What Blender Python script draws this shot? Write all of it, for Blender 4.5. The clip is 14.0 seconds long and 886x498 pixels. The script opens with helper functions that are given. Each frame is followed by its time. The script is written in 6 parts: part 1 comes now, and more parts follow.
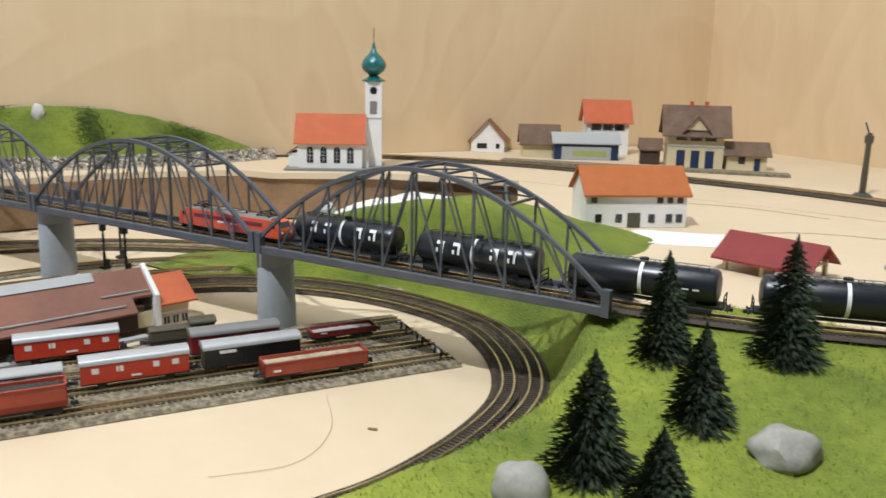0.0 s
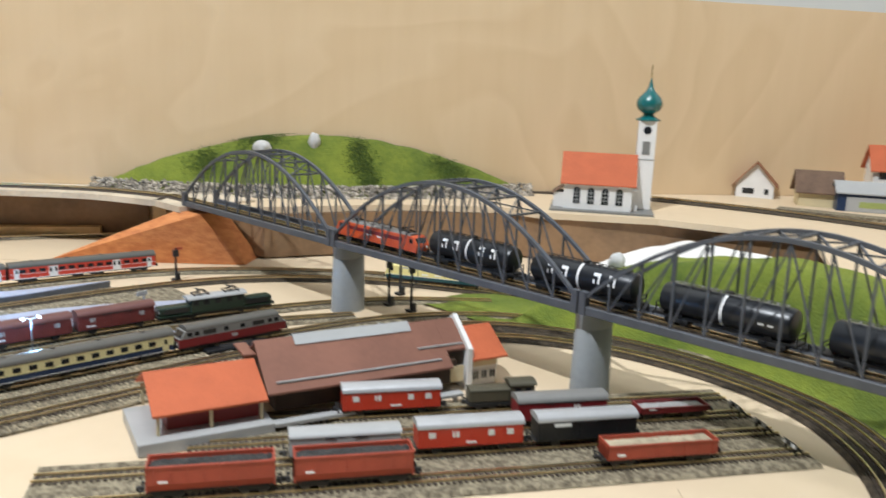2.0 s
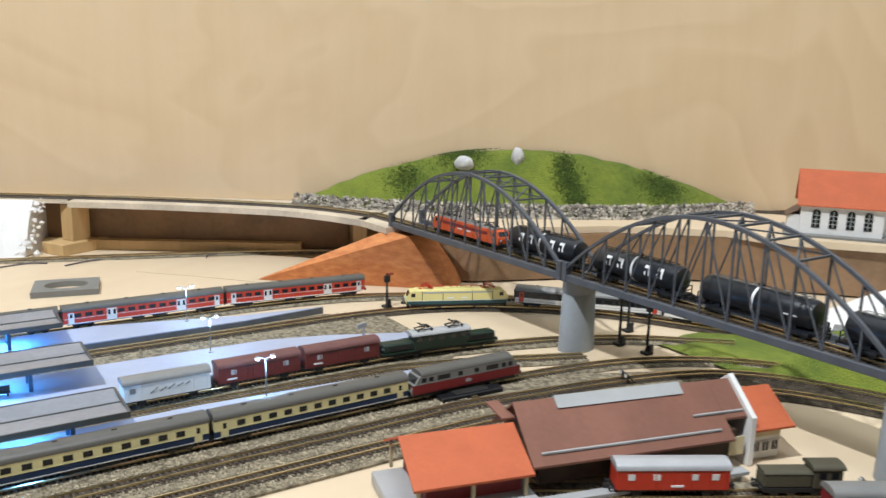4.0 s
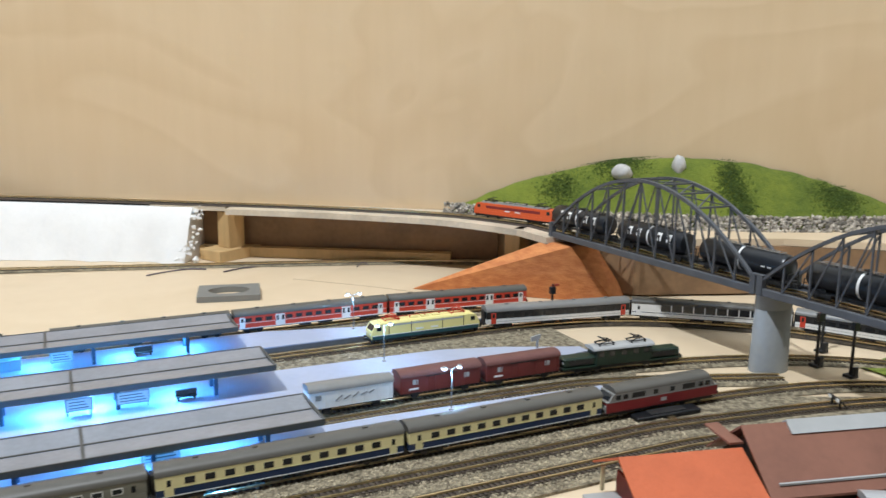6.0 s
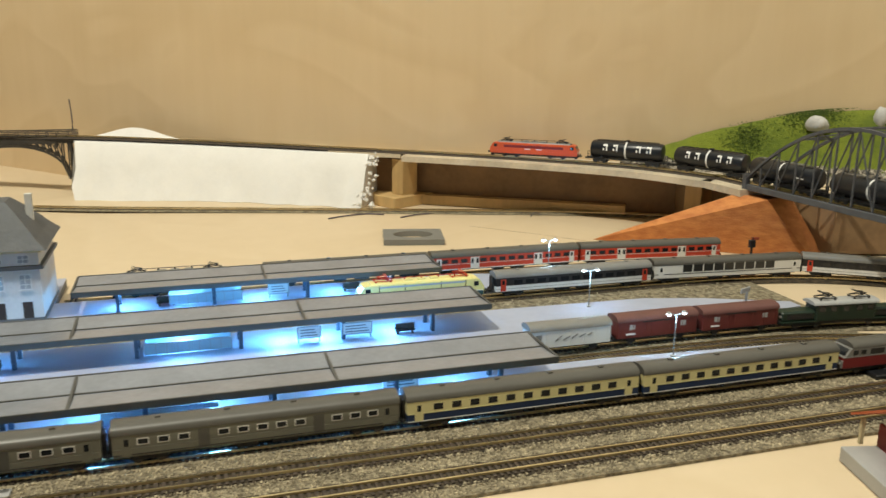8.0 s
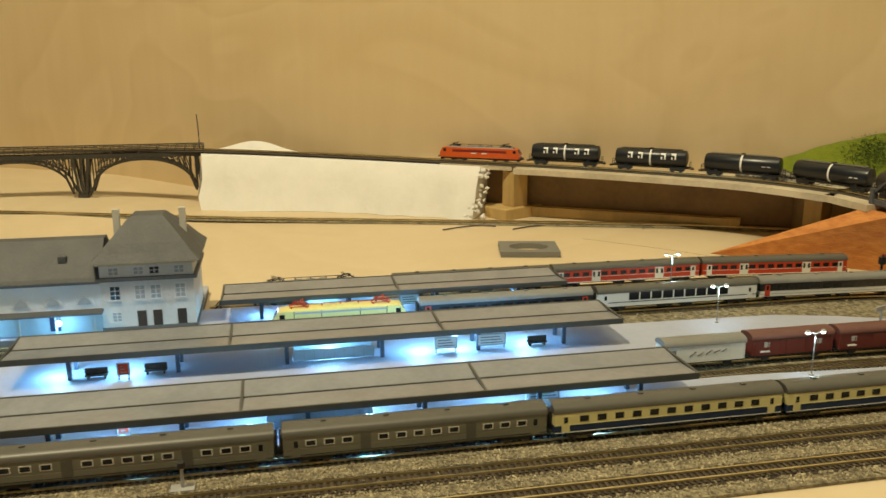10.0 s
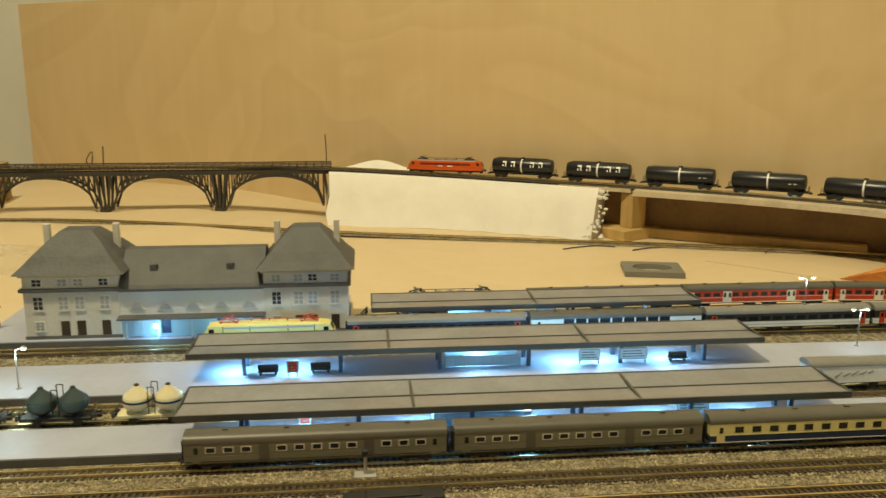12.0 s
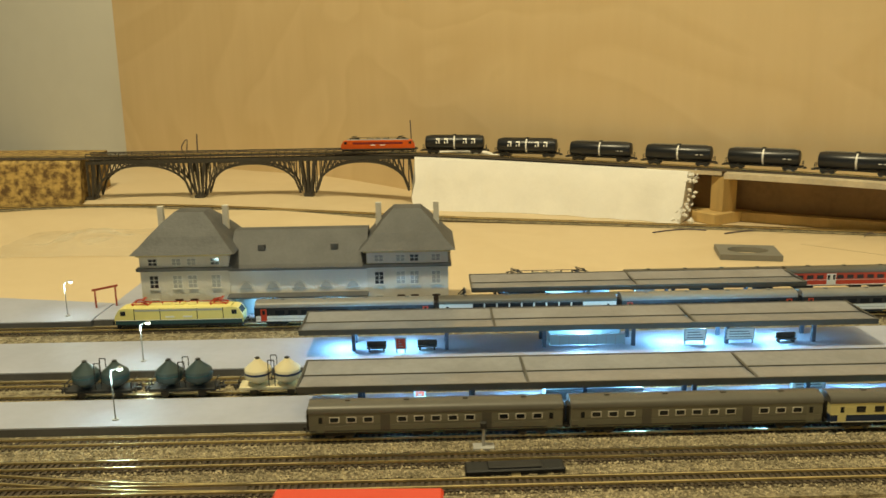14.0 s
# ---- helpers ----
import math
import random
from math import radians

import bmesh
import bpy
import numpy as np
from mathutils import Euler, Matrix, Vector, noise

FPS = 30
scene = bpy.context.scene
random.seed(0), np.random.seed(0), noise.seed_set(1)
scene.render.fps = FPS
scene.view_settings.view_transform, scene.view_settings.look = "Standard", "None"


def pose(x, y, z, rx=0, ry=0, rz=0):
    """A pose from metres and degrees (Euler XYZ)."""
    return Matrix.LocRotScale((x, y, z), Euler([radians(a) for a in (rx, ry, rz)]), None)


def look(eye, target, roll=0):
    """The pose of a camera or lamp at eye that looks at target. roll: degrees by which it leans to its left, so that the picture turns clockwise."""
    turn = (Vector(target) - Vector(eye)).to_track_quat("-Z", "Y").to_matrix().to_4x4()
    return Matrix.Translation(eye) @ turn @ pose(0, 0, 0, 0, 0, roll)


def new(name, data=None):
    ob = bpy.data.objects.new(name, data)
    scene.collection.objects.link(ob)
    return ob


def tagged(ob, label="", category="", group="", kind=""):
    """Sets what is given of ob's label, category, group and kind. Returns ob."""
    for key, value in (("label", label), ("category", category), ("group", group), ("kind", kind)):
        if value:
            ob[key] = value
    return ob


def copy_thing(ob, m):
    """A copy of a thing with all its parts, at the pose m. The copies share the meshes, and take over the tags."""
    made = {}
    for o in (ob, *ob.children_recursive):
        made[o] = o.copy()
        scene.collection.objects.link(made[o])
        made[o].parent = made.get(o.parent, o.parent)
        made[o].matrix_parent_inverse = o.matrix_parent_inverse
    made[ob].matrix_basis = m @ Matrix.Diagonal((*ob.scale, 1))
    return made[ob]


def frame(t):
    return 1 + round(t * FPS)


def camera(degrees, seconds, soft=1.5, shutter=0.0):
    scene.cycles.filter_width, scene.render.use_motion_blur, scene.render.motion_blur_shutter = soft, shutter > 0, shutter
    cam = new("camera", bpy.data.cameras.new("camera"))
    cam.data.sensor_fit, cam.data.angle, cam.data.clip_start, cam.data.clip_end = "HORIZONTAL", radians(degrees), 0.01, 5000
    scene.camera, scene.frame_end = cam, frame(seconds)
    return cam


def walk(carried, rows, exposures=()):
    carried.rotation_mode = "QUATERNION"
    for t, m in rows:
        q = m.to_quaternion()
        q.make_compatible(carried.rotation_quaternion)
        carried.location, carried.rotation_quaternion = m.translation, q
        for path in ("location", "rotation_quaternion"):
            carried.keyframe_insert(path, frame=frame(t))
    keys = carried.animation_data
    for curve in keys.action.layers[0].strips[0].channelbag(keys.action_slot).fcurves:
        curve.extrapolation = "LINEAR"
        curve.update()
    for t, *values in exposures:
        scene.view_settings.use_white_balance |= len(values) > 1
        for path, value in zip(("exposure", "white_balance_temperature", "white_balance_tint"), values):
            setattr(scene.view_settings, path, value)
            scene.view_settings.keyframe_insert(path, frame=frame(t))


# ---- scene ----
SOFT, SHUTTER = 1.5, 0.5
# path begin
cam = camera(56.6, 14.0, soft=SOFT, shutter=SHUTTER)
PATH = [
    (0, (0.5779, 0.1640, 0.1746), (0.4693, 0.3260, 0.1301), 1.20),
    (0.5, (0.5638, 0.1616, 0.1764), (0.4469, 0.3182, 0.1336), 1.20),
    (1, (0.5366, 0.1546, 0.1758), (0.4104, 0.3043, 0.1349), 1.16),
    (1.5, (0.5058, 0.1421, 0.1687), (0.3720, 0.2851, 0.1282), 1.85),
    (2, (0.4819, 0.1398, 0.1856), (0.3394, 0.2741, 0.1452), 2.36),
    (2.5, (0.4598, 0.1351, 0.2059), (0.3106, 0.2614, 0.1635), 2.21),
    (3, (0.4412, 0.1316, 0.2063), (0.2857, 0.2499, 0.1634), 2.06),
    (5.5, (0.3492, 0.1066, 0.1815), (0.1759, 0.1984, 0.1423), 0.55),
    (6, (0.3494, 0.0942, 0.1862), (0.1724, 0.1790, 0.1475), 0.67),
    (6.5, (0.3422, 0.0805, 0.1800), (0.1626, 0.1584, 0.1392), 0.66),
    (7, (0.3374, 0.0644, 0.1748), (0.1559, 0.1356, 0.1305), 0.64),
    (7.5, (0.3317, 0.0513, 0.1735), (0.1482, 0.1155, 0.1265), 0.42),
    (8, (0.3260, 0.0378, 0.1731), (0.1409, 0.0961, 0.1249), 0.69),
    (8.5, (0.3265, 0.0245, 0.1753), (0.1403, 0.0790, 0.1266), 1.04),
    (11, (0.3396, -0.0130, 0.1816), (0.1465, 0.0157, 0.1382), -0.37),
    (11.5, (0.3460, -0.0275, 0.1818), (0.1520, -0.0031, 0.1398), 0.07),
    (12, (0.3521, -0.0389, 0.1817), (0.1574, -0.0197, 0.1403), 0.10),
    (12.5, (0.3529, -0.0480, 0.1791), (0.1578, -0.0331, 0.1378), 0.21),
    (13, (0.3546, -0.0546, 0.1783), (0.1596, -0.0434, 0.1356), -0.09),
    (13.5, (0.3558, -0.0573, 0.1767), (0.1606, -0.0501, 0.1335), -0.47),
    (14, (0.3579, -0.0638, 0.1774), (0.1628, -0.0604, 0.1335), -0.88),
]
# path end
EXPOSURES = [(0.0, -0.08, 5450, 11), (3.0, -0.04, 5400, 11), (6.5, -0.22, 5350, 10), (8.5, -0.5, 7300, 2), (11.0, -0.7, 9900, -1), (14.0, -0.66, 10300, -4)]
walk(cam, [(t, look(e, a, r)) for t, e, a, r in PATH], EXPOSURES)

MM = 0.001

# ---- world and light ----
world = bpy.data.worlds.new("room_light")
scene.world = world
world.use_nodes = True
wn = world.node_tree.nodes
wn["Background"].inputs[0].default_value = (1.0, 0.95, 0.87, 1)
wn["Background"].inputs[1].default_value = 0.1


def area_lamp(name, eye, target, size, watts, color):
    data = bpy.data.lights.new(name, "AREA")
    data.shape, data.size, data.size_y, data.energy, data.color = "RECTANGLE", size[0], size[1], watts, color
    ob = new(name, data)
    ob.matrix_basis = look(eye, target)
    return ob


# added broad fill, then the hobby room's ceiling lamp, over and behind the viewer
area_lamp("overhead_key_fill", (0.45, 0.25, 2.1), (0.1, 0.55, 0.0), (0.7, 0.7), 15.0, (1.0, 0.95, 0.84))
area_lamp("overhead_key_fill", (0.3, -0.62, 2.1), (0.0, 0.3, 0.0), (0.07, 0.07), 60.0, (1.0, 0.94, 0.82))


def small_lamp(place, watts, color=(0.13, 0.46, 1.0), radius=0.003):
    data = bpy.data.lights.new("platform_glow", "POINT")
    data.energy, data.color, data.shadow_soft_size = watts, color, radius
    ob = new("platform_glow", data)
    ob.location = Vector(place) * MM
    return ob


# ---- materials ----
def material(name, color, rough=0.6, metal=0.0, vary=0.15, size=40.0, bump=0.0, bump_size=200.0, color2=None, spread=0.5, emit=0.0, coat=0.0, detail=6.0, stretch=None, random_tone=0.0):
    m = bpy.data.materials.new(name)
    m.use_nodes = True
    nt = m.node_tree
    bsdf = nt.nodes["Principled BSDF"]
    bsdf.inputs["Roughness"].default_value, bsdf.inputs["Metallic"].default_value = rough, metal
    bsdf.inputs["Coat Weight"].default_value = coat
    c1 = (*color, 1)
    c2 = (*(color2 or tuple(max(0, v * (1 - vary)) for v in color)), 1)
    coords = nt.nodes.new("ShaderNodeTexCoord")
    mapping = nt.nodes.new("ShaderNodeMapping")
    nt.links.new(coords.outputs["Object"], mapping.inputs[0])
    if stretch:
        mapping.inputs["Scale"].default_value = stretch
    big = nt.nodes.new("ShaderNodeTexNoise")
    big.inputs["Scale"].default_value, big.inputs["Detail"].default_value = size, detail
    fine = nt.nodes.new("ShaderNodeTexNoise")
    fine.inputs["Scale"].default_value, fine.inputs["Detail"].default_value = size * 9, 3
    for n in (big, fine):
        nt.links.new(mapping.outputs[0], n.inputs["Vector"])
    add = nt.nodes.new("ShaderNodeMath")
    add.operation = "MULTIPLY_ADD"
    nt.links.new(fine.outputs[0], add.inputs[0])
    add.inputs[1].default_value = 0.35
    nt.links.new(big.outputs[0], add.inputs[2])
    ramp = nt.nodes.new("ShaderNodeMapRange")
    ramp.inputs[1].default_value, ramp.inputs[2].default_value = 0.675 - 0.35 * spread, 0.675 + 0.35 * spread
    nt.links.new(add.outputs[0], ramp.inputs[0])
    mix = nt.nodes.new("ShaderNodeMix")
    mix.data_type = "RGBA"
    mix.inputs[6].default_value, mix.inputs[7].default_value = c1, c2
    nt.links.new(ramp.outputs[0], mix.inputs[0])
    out = mix.outputs[2]
    if random_tone:
        info = nt.nodes.new("ShaderNodeNewGeometry")
        hsv = nt.nodes.new("ShaderNodeHueSaturation")
        span = nt.nodes.new("ShaderNodeMapRange")
        span.inputs[3].default_value, span.inputs[4].default_value = 1 - random_tone, 1 + random_tone
        nt.links.new(info.outputs["Random Per Island"], span.inputs[0])
        nt.links.new(span.outputs[0], hsv.inputs["Value"])
        nt.links.new(out, hsv.inputs["Color"])
        out = hsv.outputs[0]
    nt.links.new(out, bsdf.inputs["Base Color"])
    if bump:
        rel = nt.nodes.new("ShaderNodeTexNoise")
        rel.inputs["Scale"].default_value, rel.inputs["Detail"].default_value = bump_size, 5
        nt.links.new(mapping.outputs[0], rel.inputs["Vector"])
        bn = nt.nodes.new("ShaderNodeBump")
        bn.inputs["Strength"].default_value, bn.inputs["Distance"].default_value = bump, 0.002
        nt.links.new(rel.outputs[0], bn.inputs["Height"])
        nt.links.new(bn.outputs[0], bsdf.inputs["Normal"])
    if emit:
        bsdf.inputs["Emission Color"].default_value = c1
        bsdf.inputs["Emission Strength"].default_value = emit
    return m


def plywood(name, light, dark, scale=3.0, flame=1.0):
    """Rotary-cut plywood: long flaming figure made from banded, distorted noise, with fine pores."""
    m = material(name, light, rough=0.55, size=4)
    nt = m.node_tree
    bsdf = nt.nodes["Principled BSDF"]
    coords = nt.nodes.new("ShaderNodeTexCoord")
    mp = nt.nodes.new("ShaderNodeMapping")
    mp.inputs["Scale"].default_value = (scale * 0.9, scale * 0.9, scale * 1.0)
    nt.links.new(coords.outputs["Object"], mp.inputs[0])
    field = nt.nodes.new("ShaderNodeTexNoise")
    field.inputs["Scale"].default_value, field.inputs["Detail"].default_value, field.inputs["Distortion"].default_value = 1.2, 2.5, 0.7
    nt.links.new(mp.outputs[0], field.inputs["Vector"])
    rings = nt.nodes.new("ShaderNodeMath")
    rings.operation = "MULTIPLY"
    rings.inputs[1].default_value = 11.0
    nt.links.new(field.outputs[0], rings.inputs[0])
    saw = nt.nodes.new("ShaderNodeMath")
    saw.operation = "FRACT"
    nt.links.new(rings.outputs[0], saw.inputs[0])
    soft = nt.nodes.new("ShaderNodeValToRGB")
    soft.color_ramp.elements[0].position, soft.color_ramp.elements[0].color = 0.0, (0, 0, 0, 1)
    soft.color_ramp.elements[1].position, soft.color_ramp.elements[1].color = 0.82, (0.75, 0.75, 0.75, 1)
    last = soft.color_ramp.elements.new(1.0)
    last.color = (0, 0, 0, 1)
    nt.links.new(saw.outputs[0], soft.inputs[0])
    pores = nt.nodes.new("ShaderNodeTexNoise")
    pores.inputs["Scale"].default_value, pores.inputs["Detail"].default_value = 60, 4
    mp2 = nt.nodes.new("ShaderNodeMapping")
    mp2.inputs["Scale"].default_value = (1, 1, 0.12)
    nt.links.new(coords.outputs["Object"], mp2.inputs[0])
    nt.links.new(mp2.outputs[0], pores.inputs["Vector"])
    tone = nt.nodes.new("ShaderNodeMath")
    tone.operation = "MULTIPLY_ADD"
    tone.inputs[1].default_value = 0.55 * flame
    nt.links.new(soft.outputs[0], tone.inputs[0])
    pm = nt.nodes.new("ShaderNodeMath")
    pm.operation = "MULTIPLY"
    pm.inputs[1].default_value = 0.45
    nt.links.new(pores.outputs[0], pm.inputs[0])
    nt.links.new(pm.outputs[0], tone.inputs[2])
    mix = nt.nodes.new("ShaderNodeMix")
    mix.data_type = "RGBA"
    mix.inputs[6].default_value, mix.inputs[7].default_value = (*light, 1), (*dark, 1)
    nt.links.new(tone.outputs[0], mix.inputs[0])
    nt.links.new(mix.outputs[2], bsdf.inputs["Base Color"])
    return m


PLY = plywood("plywood_wall", (0.7, 0.54, 0.335), (0.57, 0.41, 0.225), 2.3, 0.7)
BOARD = plywood("plywood_board", (0.68, 0.55, 0.375), (0.58, 0.45, 0.28), 1.6, 0.55)
EDGE = material("raw_board_edge", (0.68, 0.58, 0.43), size=30, vary=0.3)
# brown wood, with the shade below the shelves mixed into its tone
BROWNSHADE = material("brown_and_shaded_wood", (0.29, 0.175, 0.085), size=20, vary=0.35)
PINE = material("pine_block", (0.66, 0.45, 0.2), size=30, vary=0.25, stretch=(1, 1, 0.2))
WHITEWALL = material("white_wall_paint", (0.72, 0.72, 0.68), rough=0.8, vary=0.06, size=3, bump=0.05)
PLASTER = material("white_plaster", (0.82, 0.8, 0.76), rough=0.9, vary=0.06, size=40, bump=0.18, bump_size=110)
STEEL = material("grey_bridge_paint", (0.095, 0.1, 0.112), rough=0.55, vary=0.25, size=60, bump=0.1)
PIER = material("pale_grey_pier", (0.33, 0.35, 0.36), rough=0.7, vary=0.15, size=30, bump=0.12)
RAIL = material("nickel_rail", (0.95, 0.78, 0.45), rough=0.3, metal=1.0, vary=0.3, size=90)
SLEEPER = material("brown_sleeper", (0.075, 0.055, 0.038), rough=0.8, vary=0.4, size=200)
BALLAST = material("ballast_bed", (0.34, 0.29, 0.19), rough=0.95, size=330, color2=(0.11, 0.088, 0.055), bump=1.0, bump_size=500, spread=0.4)
COAL = material("dark_coal_load", (0.05, 0.048, 0.045), rough=0.9, size=200, vary=0.5, bump=0.8, bump_size=500)
LIME = material("yellow_green_shop_front", (0.35, 0.4, 0.12), rough=0.5, vary=0.2)
ROOFTAN = material("tan_brown_roof", (0.28, 0.12, 0.055), rough=0.8, vary=0.3, size=70, bump=0.3)
TRACKBED = material("dark_track_bed", (0.085, 0.062, 0.036), rough=0.95, size=300, color2=(0.03, 0.022, 0.013), bump=1.0, bump_size=480, spread=0.4)
GRAIN = material("ballast_stone", (0.47, 0.4, 0.27), rough=0.9, size=150, vary=0.45, random_tone=0.5)
PLATFORM = material("platform_grey", (0.38, 0.405, 0.5), rough=0.55, vary=0.12, size=25, bump=0.05)
PLATEDGE = material("platform_edge", (0.13, 0.13, 0.13), rough=0.7, vary=0.3, size=50)
CANOPY = material("canopy_roof", (0.25, 0.265, 0.3), rough=0.16, vary=0.2, size=35, bump=0.08)
CANOPYD = material("canopy_fascia", (0.075, 0.075, 0.07), rough=0.5, vary=0.2, size=50)
POST = material("post_blue_grey", (0.05, 0.07, 0.1), rough=0.5)
GRASS = material("grass_mat", (0.24, 0.28, 0.028), rough=1.0, size=20, color2=(0.08, 0.12, 0.015), bump=0.9, bump_size=700, spread=0.75)
GRASSY = material("bright_grass_mat", (0.3, 0.34, 0.035), rough=1.0, size=16, color2=(0.08, 0.125, 0.015), bump=0.9, bump_size=700, spread=0.8)
FIR = material("fir_needles", (0.042, 0.056, 0.026), rough=0.95, size=220, color2=(0.012, 0.024, 0.012), random_tone=0.4)
BARK = material("fir_trunk", (0.1, 0.06, 0.03), rough=0.9, size=200)
STONE = material("pebble_grey", (0.36, 0.345, 0.3), rough=0.75, size=60, vary=0.35, bump=0.3, bump_size=160)
PALESTONE = material("pale_pebble", (0.6, 0.59, 0.56), rough=0.75, size=60, vary=0.3, bump=0.3, bump_size=160)
TALUS = material("talus_stone", (0.5, 0.445, 0.36), rough=0.9, size=110, vary=0.6, random_tone=0.6)
CORKB = material("orange_ramp_card", (0.62, 0.25, 0.075), rough=0.85, size=90, color2=(0.46, 0.155, 0.045), bump=0.35, bump_size=260, stretch=(1, 1, 2.5))
CORK = material("cork_granulate", (0.5, 0.34, 0.13), rough=0.95, size=130, color2=(0.12, 0.07, 0.03), bump=0.8, bump_size=240, spread=0.35)
ROOFRED = material("orange_roof_tiles", (0.5, 0.12, 0.04), rough=0.75, vary=0.12, size=70, bump=0.3, bump_size=300)
ROOFORANGE = material("burnt_orange_roof_tiles", (0.43, 0.125, 0.025), rough=0.75, vary=0.14, size=70, bump=0.3, bump_size=300)
ROOFDARK = material("brown_roof_tiles", (0.17, 0.105, 0.065), rough=0.8, vary=0.35, size=70, bump=0.3, bump_size=300)
ROOFBROWN = material("shed_roof_brown", (0.23, 0.1, 0.062), rough=0.7, vary=0.2, size=30, bump=0.15)
ROOFSLATE = material("slate_roof", (0.088, 0.093, 0.1), rough=0.6, vary=0.25, size=60, bump=0.2, bump_size=350)
ROOFMAROON = material("maroon_roof", (0.23, 0.025, 0.022), rough=0.55, vary=0.2, size=40)
STUCCO = material("white_stucco", (0.78, 0.76, 0.72), rough=0.85, vary=0.08, size=60, bump=0.15, bump_size=500)
GREYSTONE = material("grey_station_wall", (0.68, 0.655, 0.6), rough=0.8, vary=0.12, size=60, bump=0.15, bump_size=400)
CREAM = material("cream_wall", (0.62, 0.53, 0.32), rough=0.8, vary=0.12, size=50)
BRICK = material("brick_red", (0.42, 0.1, 0.05), rough=0.8, vary=0.3, size=150)
TIMBER = material("dark_timber", (0.06, 0.035, 0.02), rough=0.7, vary=0.4, size=80)
GLASS = material("dark_window", (0.015, 0.017, 0.02), rough=0.1, vary=0.1)
PALEGLASS = material("pale_window", (0.4, 0.42, 0.42), rough=0.2, vary=0.25, size=60)
WHITE = material("white_lacquer", (0.75, 0.74, 0.7), rough=0.4, vary=0.06)
GREYL = material("light_grey_lacquer", (0.4, 0.4, 0.39), rough=0.4, vary=0.1)
MIDGREY = material("mid_grey_lacquer", (0.22, 0.215, 0.2), rough=0.42, vary=0.15)
SILVER = material("silver_roof", (0.5, 0.5, 0.5), rough=0.35, metal=0.3, vary=0.15)
BLACK = material("black_lacquer", (0.012, 0.013, 0.015), rough=0.35, vary=0.2)
TANK = material("black_tank_paint", (0.014, 0.016, 0.02), rough=0.32, vary=0.3, size=30)
DARK = material("dark_underframe", (0.02, 0.019, 0.018), rough=0.6, vary=0.3)
WHEEL = material("wheel_steel", (0.12, 0.11, 0.1), rough=0.4, metal=0.8)
RED = material("traffic_red", (0.52, 0.045, 0.018), rough=0.35, vary=0.12)
LOCORED = material("orange_red_loco", (0.66, 0.1, 0.02), rough=0.35, vary=0.12)
DKRED = material("wine_red", (0.2, 0.017, 0.02), rough=0.38, vary=0.15)
OXIDE = material("oxide_red", (0.36, 0.06, 0.028), rough=0.5, vary=0.2, size=60)
BROWNRED = material("brown_red_van", (0.15, 0.025, 0.02), rough=0.5, vary=0.2)
VANROOF = material("dusty_brown_van_roof", (0.15, 0.06, 0.05), rough=0.55, vary=0.25)
BLUE = material("cobalt_blue", (0.014, 0.032, 0.085), rough=0.35, vary=0.12)
BEIGE = material("ivory_beige", (0.72, 0.65, 0.34), rough=0.38, vary=0.06)
COACHGREY = material("umbra_grey_coach", (0.175, 0.168, 0.13), rough=0.42, vary=0.12)
COACHROOF = material("coach_roof_grey", (0.1, 0.094, 0.08), rough=0.42, vary=0.15)
GREEN = material("bottle_green", (0.014, 0.03, 0.018), rough=0.4, vary=0.15)
OCEAN = material("ocean_blue_green", (0.02, 0.075, 0.085), rough=0.4, vary=0.12)
YELLOW = material("pale_yellow", (0.78, 0.69, 0.27), rough=0.36, vary=0.06)
TEAL = material("teal_onion_dome", (0.015, 0.13, 0.13), rough=0.25, vary=0.12, coat=0.4)
OLIVE = material("olive_green_van", (0.085, 0.075, 0.045), rough=0.6, vary=0.25)
GREENTANK = material("silo_green", (0.045, 0.07, 0.07), rough=0.4, vary=0.12)
CREAMTANK = material("silo_cream", (0.78, 0.69, 0.45), rough=0.5, vary=0.08)
LIGHTBLUE = material("pale_blue_tint", (0.38, 0.47, 0.5), rough=0.6, vary=0.1)
GLOWW = material("cold_white_led", (0.75, 0.9, 1.0), emit=9.0)
LETTER = material("white_lettering", (0.8, 0.8, 0.78), rough=0.5, vary=0.03)
BRASS = material("brass_finial", (0.4, 0.3, 0.12), rough=0.35, metal=0.9)
CLEARPLASTIC = material("clear_bag_film", (0.8, 0.75, 0.62), rough=0.12, vary=0.1, bump=0.6, bump_size=60)
PLASTICGREY = material("grey_plastic_plate", (0.2, 0.2, 0.185), rough=0.5, vary=0.1)
WIRE = material("brown_wire", (0.06, 0.045, 0.07), rough=0.5)
PENCIL = material("pencil_graphite", (0.5, 0.41, 0.29), rough=0.8)


# ---- mesh tools (millimetres) ----
def P(x, y, z=0, rx=0, ry=0, rz=0):
    return pose(x * MM, y * MM, z * MM, rx, ry, rz)


def part(name, bm, mat, parent=None, label="", smooth=False, kind=""):
    """One mesh object from a bmesh in millimetres."""
    bmesh.ops.recalc_face_normals(bm, faces=bm.faces)
    bmesh.ops.scale(bm, vec=(MM, MM, MM), verts=bm.verts)
    me = bpy.data.meshes.new(name)
    bm.to_mesh(me)
    bm.free()
    me.materials.append(mat)
    if smooth:
        for f in me.polygons:
            f.use_smooth = True
        me.set_sharp_from_angle(angle=radians(40))
    ob = new(name, me)
    if parent is not None:
        ob.parent = parent
    if label or kind:
        tagged(ob, label=label, kind=kind)
    return ob


def thing(name, label, category, m=None, group="", kind=""):
    e = new(name)
    e.empty_display_size = 0.01
    if m is not None:
        e.matrix_basis = m
    return tagged(e, label, category, group, kind)


def B():
    return bmesh.new()


